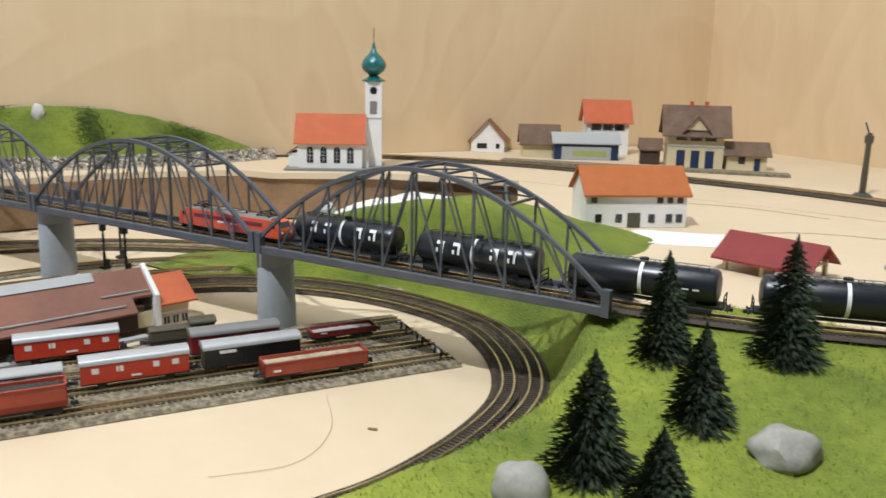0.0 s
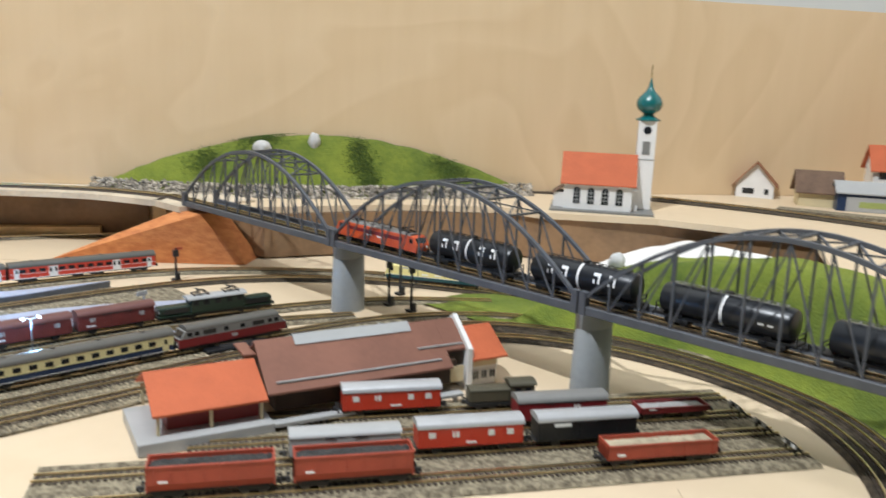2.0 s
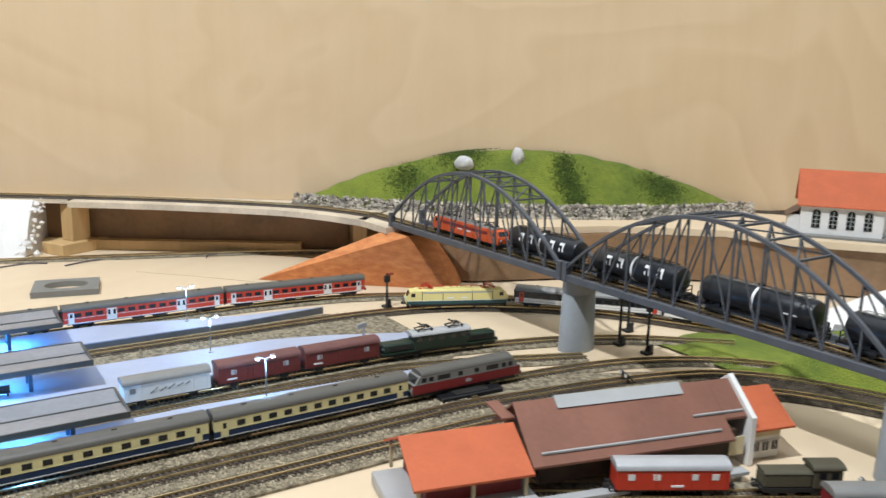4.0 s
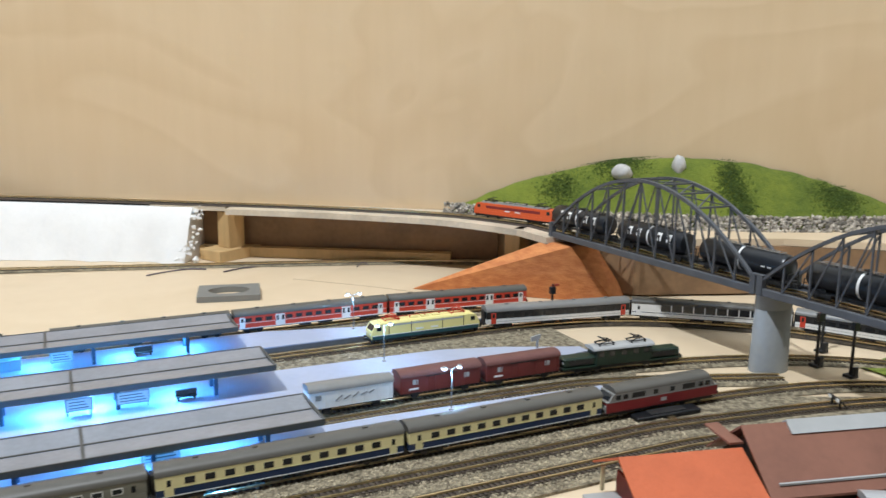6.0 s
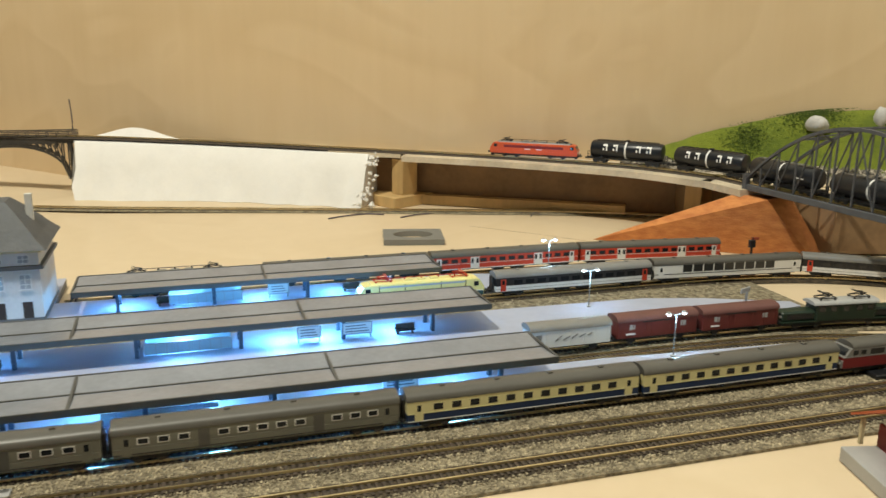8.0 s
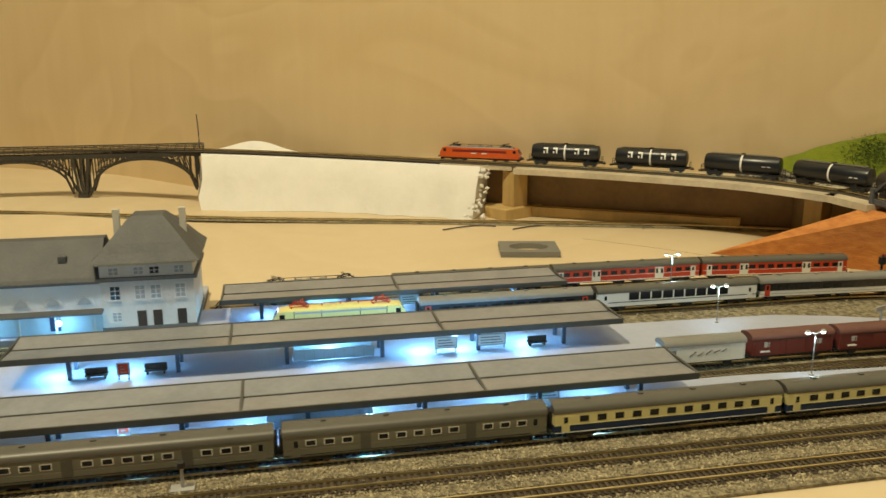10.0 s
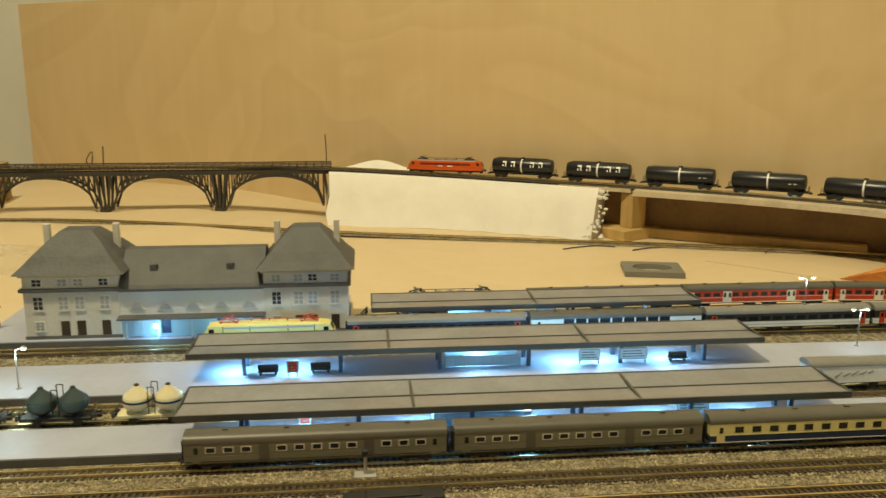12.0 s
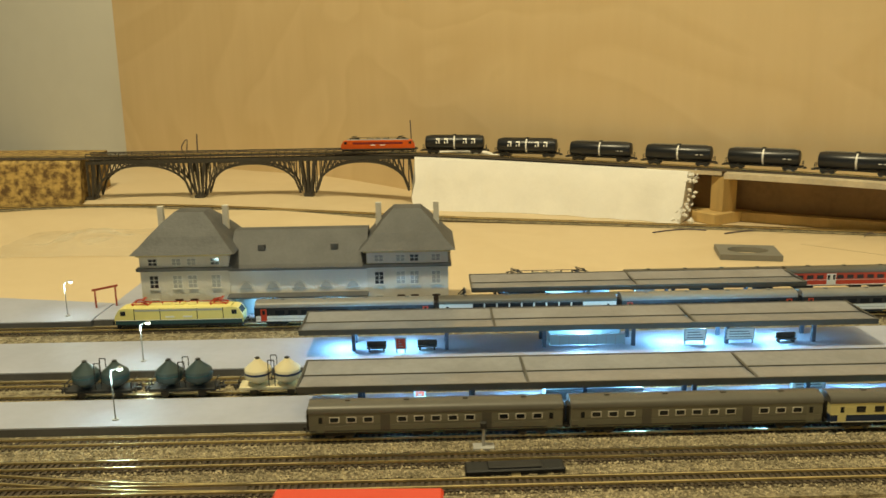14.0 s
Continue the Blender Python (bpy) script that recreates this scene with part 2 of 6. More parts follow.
def box(bm, x0, x1, y0, y1, z0, z1, bevel=0.0):
    r = bmesh.ops.create_cube(bm, size=1.0)
    vs = r["verts"]
    for v in vs:
        v.co = Vector((x0 + (v.co.x + 0.5) * (x1 - x0), y0 + (v.co.y + 0.5) * (y1 - y0), z0 + (v.co.z + 0.5) * (z1 - z0)))
    if bevel:
        es = list({e for v in vs for e in v.link_edges})
        bmesh.ops.bevel(bm, geom=es, offset=bevel, segments=1, affect="EDGES")
    return bm


def rod(bm, a, b, r, seg=8, r2=None):
    a, b = Vector(a), Vector(b)
    d = b - a
    if d.length < 1e-6:
        return bm
    m = Matrix.Translation((a + b) / 2) @ d.to_track_quat("Z", "Y").to_matrix().to_4x4()
    bmesh.ops.create_cone(bm, cap_ends=True, segments=seg, radius1=r, radius2=r if r2 is None else r2, depth=d.length, matrix=m)
    return bm


def bar(bm, a, b, w, h):
    """A square bar from a to b, w wide, h deep."""
    a, b = Vector(a), Vector(b)
    d = b - a
    m = Matrix.Translation((a + b) / 2) @ d.to_track_quat("X", "Z").to_matrix().to_4x4() @ Matrix.Diagonal((d.length, w, h, 1))
    bmesh.ops.create_cube(bm, size=1.0, matrix=m)
    return bm


def prism(bm, profile, x0, x1, axis="x"):
    """Extrudes a closed (a, b) profile along an axis: x gives (y, z), y gives (x, z), z gives (x, y)."""
    def place(p, t):
        return {"x": (t, p[0], p[1]), "y": (p[0], t, p[1]), "z": (p[0], p[1], t)}[axis]
    a = [bm.verts.new(place(p, x0)) for p in profile]
    b = [bm.verts.new(place(p, x1)) for p in profile]
    n = len(profile)
    for i in range(n):
        bm.faces.new((a[i], a[(i + 1) % n], b[(i + 1) % n], b[i]))
    bm.faces.new(a[::-1])
    bm.faces.new(b)
    return bm


def turned(bm, profile, seg=16, centre=(0, 0, 0), axis="z"):
    """A solid of revolution from (radius, height) rows."""
    rows = []
    for r, h in profile:
        ring = []
        for i in range(seg):
            a = 2 * math.pi * i / seg
            p = (r * math.cos(a), r * math.sin(a), h) if axis == "z" else (h, r * math.cos(a), r * math.sin(a))
            ring.append(bm.verts.new(Vector(centre) + Vector(p)))
        rows.append(ring)
    for j in range(len(rows) - 1):
        for i in range(seg):
            bm.faces.new((rows[j][i], rows[j][(i + 1) % seg], rows[j + 1][(i + 1) % seg], rows[j + 1][i]))
    bm.faces.new(rows[0][::-1])
    bm.faces.new(rows[-1])
    return bm


def curve_points(pts, step=6.0):
    """Catmull-Rom through the points, resampled to even steps."""
    p = [Vector(q) for q in pts]
    p = [2 * p[0] - p[1]] + p + [2 * p[-1] - p[-2]]
    dense = []
    for i in range(1, len(p) - 2):
        for k in range(24):
            t = k / 24
            a, b, c, d = p[i - 1], p[i], p[i + 1], p[i + 2]
            dense.append(0.5 * (2 * b + (c - a) * t + (2 * a - 5 * b + 4 * c - d) * t * t + (3 * b - a - 3 * c + d) * t ** 3))
    dense.append(p[-2])
    out, gone, at = [dense[0]], 0.0, 0.0
    for a, b in zip(dense, dense[1:]):
        L = (b - a).length
        while L > 1e-9 and at + L >= (len(out)) * step:
            f = (len(out) * step - at) / L
            out.append(a.lerp(b, f))
        at += L
    return out


def sweep(bm, pts, profile):
    """Sweeps an (across, up) profile along points, kept level."""
    rows = []
    for i, p in enumerate(pts):
        d = (pts[min(i + 1, len(pts) - 1)] - pts[max(i - 1, 0)])
        d.z = 0
        d.normalize()
        s = Vector((d.y, -d.x, 0))
        rows.append([bm.verts.new(p + s * a + Vector((0, 0, h))) for a, h in profile])
    n = len(profile)
    for a, b in zip(rows, rows[1:]):
        for i in range(n):
            bm.faces.new((a[i], a[(i + 1) % n], b[(i + 1) % n], b[i]))
    bm.faces.new(rows[0])
    bm.faces.new(rows[-1][::-1])
    return bm


def along(pts, s, step=6.0):
    """Place and heading at a distance along even-step points."""
    f = max(0.0, min(len(pts) - 1.001, s / step))
    i = int(f)
    return pts[i].lerp(pts[i + 1], f - i)


def slab_outline(bm, outline, z0, z1):
    return prism(bm, outline, z0, z1, "z")

# ---- the table, the walls ----
def setting(name, bm, mat, label, category, smooth=False):
    ob = part(name, bm, mat, None, smooth=smooth)
    return tagged(ob, label, category, kind="structure")


setting("ground", box(B(), -1250, 1100, -1200, 1600, -18, 0), BOARD, "pale plywood baseboard of the model railway", "baseboard")

WALL_DIR = Vector((0.52, 0.854, 0)).normalized()
WALL_OUT = Vector((-WALL_DIR.y, WALL_DIR.x, 0))
WALL_A = Vector((-1082, -566, 0))
CORNER = Vector((179, 1506, 0))


def wall_slab(name, a, b, thick, z0, z1, mat, label):
    a, b = Vector(a), Vector(b)
    d = (b - a).normalized()
    n = Vector((-d.y, d.x, 0)) * thick
    return setting(name, prism(B(), [(a.x, a.y), (b.x, b.y), (b.x + n.x, b.y + n.y), (a.x + n.x, a.y + n.y)], z0, z1, "z"), mat, label, "wall")


def west_wall():
    """The back panel, cut out at its foot behind the trestle."""
    bm = B()
    length = (CORNER - WALL_A).length
    outline = [(-28, 0.5), (885, 0.5), (885, 56), (1254, 56), (1254, 0.5), (length, 0.5), (length, 292.5), (-28, 292.5)]
    front = [bm.verts.new(WALL_A + WALL_DIR * k + Vector((0, 0, z))) for k, z in outline]
    back = [bm.verts.new(v.co + WALL_OUT * 12) for v in front]
    for i in range(8):
        bm.faces.new((front[i], front[(i + 1) % 8], back[(i + 1) % 8], back[i]))
    bm.faces.new(front)
    bm.faces.new(back[::-1])
    bmesh.ops.triangulate(bm, faces=[f for f in bm.faces if len(f.verts) > 4])
    return bm


setting("wall_west", west_wall(), PLY, "tall plywood back panel with flaming grain", "wall")
wall_slab("wall_north", CORNER, CORNER + Vector((1000, -560, 0)), 12, 0.5, 292.5, PLY, "plywood side panel with straight dark streaks")
wall_slab("wall_room", Vector((-1500, -1200, 0)), Vector((-1128, -540, 0)), 12, -700, 1800, WHITEWALL, "white painted room wall")
wall_slab("wall_room_back", Vector((-1128, -540, 0)), CORNER + Vector((-60, 130, 0)), 14, -700, 1800, WHITEWALL, "white painted room wall behind the panel")
wall_slab("wall_room_side", CORNER + Vector((-60, 130, 0)), CORNER + Vector((1300, -620, 0)), 14, -700, 1800, WHITEWALL, "white painted room wall")
setting("window_frame_trim", box(B(), 20, 60, 1520, 1530, 318, 520), GREYL, "grey window frame above the panel", "frame")

# upper shelf that carries the high line along the wall
UPPER = curve_points([(900, 760, 58), (700, 632, 58), (560, 578, 58), (432, 546, 58), (197, 536, 58), (-271, 516, 58), (-330, 506, 58), (-400, 468, 58), (-456, 402, 59), (-520, 310, 60),
                      (-628, 125, 62), (-668, 20, 65), (-684, -78, 69), (-689, -200, 71), (-688, -330, 71.5), (-682, -487, 71), (-668, -600, 74), (-640, -760, 76)], 6.0)


def ribbon(name, pts, half, z_under, thick, mat, label, category, far=None):
    return setting(name, sweep(B(), pts, [(-half if far is None else -far, z_under), (half, z_under), (half, z_under + thick), (-half if far is None else -far, z_under + thick)]), mat, label, category)


def upper_between(y0, y1, x_max=-262):
    return [p for p in UPPER if y0 <= p.y <= y1 and p.x < x_max]


# added panel; its dark brown carries the shade of the opening
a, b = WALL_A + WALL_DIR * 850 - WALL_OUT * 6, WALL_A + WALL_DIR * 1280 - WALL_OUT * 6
wall_slab("shelf_shade_panel", a, b, 5, 0.5, 49, BROWNSHADE, "brown panel darkened with the shade behind the trestle")
a, b = WALL_A + WALL_DIR * 930 - WALL_OUT * 20, WALL_A + WALL_DIR * 1230 - WALL_OUT * 20
wall_slab("shelf_batten", a, b, 12, 0.5, 11, PINE, "pine batten lying under the trestle")
ribbon("shelf_curve", upper_between(270, 520), 60, -9, 6, EDGE, "pale painted curved trestle board under the high line", "shelf", far=26)
ribbon("shelf_straight", upper_between(190, 270), 60, -8, 4.5, EDGE, "thin plywood board under the high line", "shelf", far=9)
setting("shelf_wall_board", slab_outline(B(), [(-272, 540), (-240, 560), (-188, 700), (-118, 790), (-72, 800), (20, 880), (160, 930), (420, 935), (760, 900), (1000, 860), (1000, 1350), (175, 1490), (-190, 900), (-460, 480), (-420, 470), (-340, 520)], 46, 52.5), BOARD, "pale plywood upper level beside the wall", "shelf")
# solid brown strip in place of the shade in the open underside
setting("shelf_shade_skirt", slab_outline(B(), [(-262, 548), (-232, 565), (-182, 705), (-112, 795), (-70, 806), (20, 890), (160, 938), (330, 944), (330, 952), (156, 946), (12, 898), (-80, 816), (-116, 801), (-188, 711), (-238, 571), (-266, 556)], 2, 45.5), BROWNSHADE, "dark strip standing for the shade under the upper level", "shelf")

# ---- tracks ----
def railway(name, pts, label, bed=True, rails=True, half_bed=9.0, z_bed=0.3, bed_mat=None):
    t = thing(name, label, "railway track", kind="structure")
    if bed:
        part("ballast_bed", sweep(B(), pts, [(-half_bed - 2, -3.3 + z_bed), (half_bed + 2, -3.3 + z_bed), (half_bed, -1.6), (-half_bed, -1.6)]), bed_mat or BALLAST, t)
    bm = B()
    n = len(pts)
    for i in range(n - 1):
        a, b = pts[i], pts[i + 1]
        d = (b - a).normalized()
        s = Vector((d.y, -d.x, 0)).normalized()
        for k in range(2):
            c = a.lerp(b, k * 0.5 + 0.25)
            vs = []
            for dx, dy, dz in ((-1, -1, -1), (1, -1, -1), (1, 1, -1), (-1, 1, -1), (-1, -1, 1), (1, -1, 1), (1, 1, 1), (-1, 1, 1)):
                vs.append(bm.verts.new(c + d * (1.1 * dx / 2 * 1.3) + s * (6.0 * dy) + Vector((0, 0, -1.35 + 0.45 * dz))))
            for f in ((4, 5, 6, 7), (0, 1, 5, 4), (1, 2, 6, 5), (2, 3, 7, 6), (3, 0, 4, 7)):
                bm.faces.new([vs[q] for q in f])
    part("sleepers", bm, SLEEPER, t, kind="stuff")
    for side in (-3.25, 3.25):
        part("rail", sweep(B(), pts, [(side - 0.55, -1.0), (side + 0.55, -1.0), (side + 0.5, 0), (side - 0.5, 0)]), RAIL, t)
    return t


RZ = 3.6
T1 = curve_points([(-10, -700, RZ), (-10, -200, RZ), (-10, 300, RZ), (-8, 440, RZ), (10, 545, RZ), (60, 618, RZ), (140, 655, RZ), (225, 668, RZ)])
T2 = curve_points([(14, -700, RZ), (14, -200, RZ), (14, 300, RZ), (18, 420, RZ), (50, 565, RZ), (126, 628, RZ), (215, 645, RZ), (299, 630, RZ), (353, 591, RZ), (388, 540, RZ), (400, 485, RZ), (400, 430, RZ), (391, 386, RZ), (366, 326, RZ), (310, 255, RZ)])
T3 = curve_points([(38, -700, RZ), (38, -200, RZ), (38, 300, RZ), (43, 420, RZ), (76, 550, RZ), (143, 607, RZ), (222, 624, RZ), (294, 612, RZ), (342, 578, RZ), (375, 533, RZ), (387, 485, RZ), (387, 430, RZ), (378, 390, RZ), (353, 335, RZ), (298, 265, RZ)])
FREIGHT1 = curve_points([(-64, -700, RZ), (-64, 0, RZ), (-64, 330, RZ), (-52, 420, RZ), (-16, 520, RZ)])
FREIGHT2 = curve_points([(-86, -700, RZ), (-86, 0, RZ), (-82, 360, RZ), (-72, 460, RZ), (-40, 560, RZ), (20, 640, RZ)])
EXPRESS = curve_points([(-187, -900, RZ), (-187, -500, RZ), (-187, 0, RZ), (-187, 320, RZ), (-184, 430, RZ), (-168, 500, RZ), (-132, 560, RZ), (-80, 612, RZ), (0, 660, RZ), (90, 700, RZ), (200, 740, RZ), (320, 775, RZ), (480, 800, RZ), (640, 810, RZ), (900, 815, RZ), (1090, 815, RZ)])
LOCAL = curve_points([(-250, -46, RZ), (-250, 200, RZ), (-246, 380, RZ), (-225, 470, RZ), (-180, 545, RZ), (-110, 620, RZ), (-20, 680, RZ)])
FARLOW = curve_points([(-580, -800, 14), (-638, -610, 14), (-655, -464, 14), (-632, -310, 13), (-584, -62, 5.5), (-541, 120, RZ), (-480, 330, RZ), (-436, 460, RZ), (-372, 570, RZ), (-300, 660, RZ), (-220, 730, RZ)])
YD, YN = Vector((0.497, 0.868, 0)), Vector((0.868, -0.497, 0))


def yard(s, w, z=RZ):
    return YD * s + YN * w + Vector((0, 0, z))


YARD_ROWS = {"a": 3, "b": -23, "c": -48, "d": -74}
railway("railway_track", T1, "station track in grey ballast with nickel rails", half_bed=7.5)
railway("railway_track", T2, "main line track in dark ballast curving round the yard", half_bed=7.5, bed_mat=TRACKBED)
railway("railway_track", T3, "main line track in dark ballast curving round the yard", half_bed=7.5, bed_mat=TRACKBED)
railway("railway_track", curve_points([(14, -370, RZ), (17, -310, RZ), (34, -200, RZ), (38, -140, RZ)]), "crossover between the main line tracks", bed=False)
railway("railway_track", FREIGHT1, "freight loop track in grey ballast")
railway("railway_track", FREIGHT2, "freight loop track in grey ballast")
railway("railway_track", EXPRESS, "station track curving under the arch bridge", half_bed=7.5, bed_mat=TRACKBED)
railway("railway_track", LOCAL, "bay track in grey ballast")
railway("railway_track", FARLOW, "single far track with brown sleepers laid on bare board", half_bed=7)
railway("railway_track", UPPER, "high line track along the plywood wall", half_bed=7, bed_mat=SLEEPER)
for key, w in YARD_ROWS.items():
    s0 = 265 if key in "ab" else 330
    railway("yard_track", curve_points([yard(s0, w), yard(450, w), yard(646, w)]), "yard siding in grey ballast", half_bed=13, z_bed=0.2)
VILLAGE = curve_points([(-420, 560, 56), (-330, 700, 56), (-225, 880, 56), (-110, 985, 56), (40, 1040, 56), (200, 1058, 56), (400, 1050, 56), (560, 1010, 56), (800, 930, 56)])
railway("railway_track", VILLAGE, "track past the church and village houses", half_bed=19, bed_mat=TRACKBED)

setting("loop_bed", sweep(B(), T2[170:], [(-8.5, -3.3), (22, -3.3), (20, -2.1), (-7.5, -2.1)]), TRACKBED, "dark ballast under the double track loop", "ballast")
# broad ballast between the station tracks
setting("ballast_field", slab_outline(B(), [(-20, -700), (53, -700), (53, 330), (60, 420), (86, 520), (60, 560), (30, 540), (-2, 470), (-20, 330)], 0.3, 1.7), BALLAST, "grey ballast between station tracks", "ballast")
setting("ballast_field_back", slab_outline(B(), [(-200, -700), (-54, -700), (-54, 330), (-46, 420), (-70, 440), (-176, 440), (-200, 400)], 0.3, 1.5), BALLAST, "grey ballast under the platform tracks", "ballast")

# ---- grass hills ----
def hill_mesh(x0, x1, y0, y1, height, step=7.0):
    bm = B()
    nx, ny = int((x1 - x0) / step) + 1, int((y1 - y0) / step) + 1
    rows = []
    for j in range(ny + 1):
        row = []
        for i in range(nx + 1):
            x, y = x0 + (x1 - x0) * i / nx, y0 + (y1 - y0) * j / ny
            row.append(bm.verts.new((x, y, height(x, y))))
        rows.append(row)
    for j in range(ny):
        for i in range(nx):
            q = (rows[j][i], rows[j][i + 1], rows[j + 1][i + 1], rows[j + 1][i])
            if max(v.co.z for v in q) > -1.5:
                bm.faces.new(q)
    for v in [v for v in bm.verts if not v.link_faces]:
        bm.verts.remove(v)
    return bm


def ramp(v, a, b):
    t = max(0.0, min(1.0, (v - a) / (b - a)))
    return t * t * (3 - 2 * t)


def loop_gap(x, y):
    """Distance outside the main line loop, in mm."""
    return math.hypot((x - 222) / 1.0, (y - 470) / 0.98) - 196


def track_dip(x, y):
    best = 1e9
    for p in UPPER[:90:4]:
        best = min(best, math.hypot(p.x - x, p.y - y))
    return best


HILL_EDGE = [(100, 262), (250, 328), (330, 388), (390, 408), (430, 414), (470, 415)]


def near_hill(x, y):
    up = ramp(loop_gap(x, y), -11, 24)
    if y < 470:
        for (ya, xa), (yb, xb) in zip(HILL_EDGE, HILL_EDGE[1:]):
            if ya <= y <= yb:
                up = min(up, ramp(x - xa - (xb - xa) * (y - ya) / (yb - ya), -8, 24))
    up *= ramp(x, 290, 350) * ramp(640 - y, 0, 50)
    if up <= 0.001:
        return -3.0
    low = 38 + 14 * ramp(y, 400, 530) - 26 * ramp(480 - y, 100, 330)
    h = up * (low + 5 * noise.noise(Vector((x, y, 0)) / 60) + 1.6 * noise.noise(Vector((x, y, 5)) / 13))
    d = track_dip(x, y)
    if d < 40:
        h = h + (53.6 - h) * ramp(40 - d, 0, 24) * up
    if x < 436 and y > 500:
        h = min(h, 49.0)
    return h - 0.5


setting("hill_near", hill_mesh(290, 1000, 120, 640, near_hill, 4.5), GRASSY, "bright green grass mat hill beside the track", "hill", smooth=True)


CREST = [(60, 0), (84, 28), (108, 43), (140, 53), (180, 61), (235, 70), (285, 68), (330, 60), (420, 50), (640, 47)]


def mid_hill(x, y):
    c = 0.0
    for (xa, ha), (xb, hb) in zip(CREST, CREST[1:]):
        if xa <= x <= xb:
            c = ha + (hb - ha) * ramp(x, xa, xb)
    rise = ramp(loop_gap(x, y), -8, 34)
    h = c * rise * (1 - 0.6 * ramp(y, 725, 790))
    if -30 < x < 120:
        h = max(h, 2.6 * ramp(loop_gap(x, y), 4, 12) * ramp(x, -30, 0) * ramp(700 - y, 0, 10))
    if y < 575:
        h = min(h, 46.0)
    return h - 0.6 + 1.2 * noise.noise(Vector((x, y, 0)) / 25) * rise


setting("hill_middle", hill_mesh(-30, 430, 585, 800, mid_hill, 4.5), GRASS, "green grass mound behind the arch bridge", "hill", smooth=True)


def wall_hill_mesh():
    bm = B()
    rows = []
    for i in range(91):
        s = i / 90
        row = []
        for j in range(13):
            d = -60 * math.sin(math.pi * max(0.02, min(0.98, s))) ** 0.5 * (1 - j / 12) - 3
            p = Vector((-446, 478, 0)) + WALL_DIR * (502 * s) + WALL_OUT * d
            crest = 68 * math.sin(math.pi * s) ** 0.85 * (1 - 0.1 * s)
            h = crest * ramp(j / 12, 0, 1.0)
            row.append(bm.verts.new((p.x, p.y, 52 + h + 2.2 * noise.noise(Vector((p.x, p.y, 3)) / 18) * (j / 12))))
        rows.append(row)
    for a, b in zip(rows, rows[1:]):
        for j in range(12):
            bm.faces.new((a[j], a[j + 1], b[j + 1], b[j]))
    return bm


setting("hill_wall", wall_hill_mesh(), GRASS, "low green grass hill against the plywood wall", "hill", smooth=True)

# talus of small stones along the hill's foot
def stones(name, places, mat, label, category, kind="stuff", low=0.6, high=1.3):
    rnd = random.Random(5)
    bm = B()
    for x, y, z, r in places:
        r *= rnd.uniform(low, high)
        m = Matrix.Translation((x, y, z)) @ Euler((rnd.random() * 6, rnd.random() * 6, rnd.random() * 6)).to_matrix().to_4x4() @ Matrix.Diagonal((r, r * rnd.uniform(0.6, 1), r * rnd.uniform(0.5, 0.9), 1))
        v = [bm.verts.new(m @ Vector(p)) for p in ((1, 0, 0), (-1, 0, 0), (0, 1, 0), (0, -1, 0), (0, 0, 1), (0, 0, -1))]
        for a, b, c in ((0, 2, 4), (2, 1, 4), (1, 3, 4), (3, 0, 4), (2, 0, 5), (1, 2, 5), (3, 1, 5), (0, 3, 5)):
            bm.faces.new((v[a], v[b], v[c]))
    return tagged(part(name, bm, mat), label, category, kind=kind)


rnd = random.Random(11)
places = []
for i in range(4200):
    s = rnd.random()
    wide = math.sin(math.pi * max(0.03, min(0.97, s))) ** 0.5
    d = -62 * wide - 3 + rnd.uniform(-9, 14)
    p = Vector((-446, 478, 0)) + WALL_DIR * (502 * s) + WALL_OUT * d
    places.append((p.x, p.y, 52 + max(0, min(13, d + 62 * wide + 9) * 0.9) * rnd.uniform(0.6, 1.0) + 1, rnd.uniform(1.2, 2.8)))
stones("talus_stones", places, TALUS, "loose grey and brown stones along the hill foot", "stones")

# ---- arch bridge ----
SPAN, BW, RISE, PANELS = 234.5, 17.0, 56.0, 12
BRIDGE_ROT = math.degrees(math.atan2(0.043, 1.0))


def arch_z(x):
    t = x / (SPAN / 2)
    return 3 + RISE * (1 - t * t)


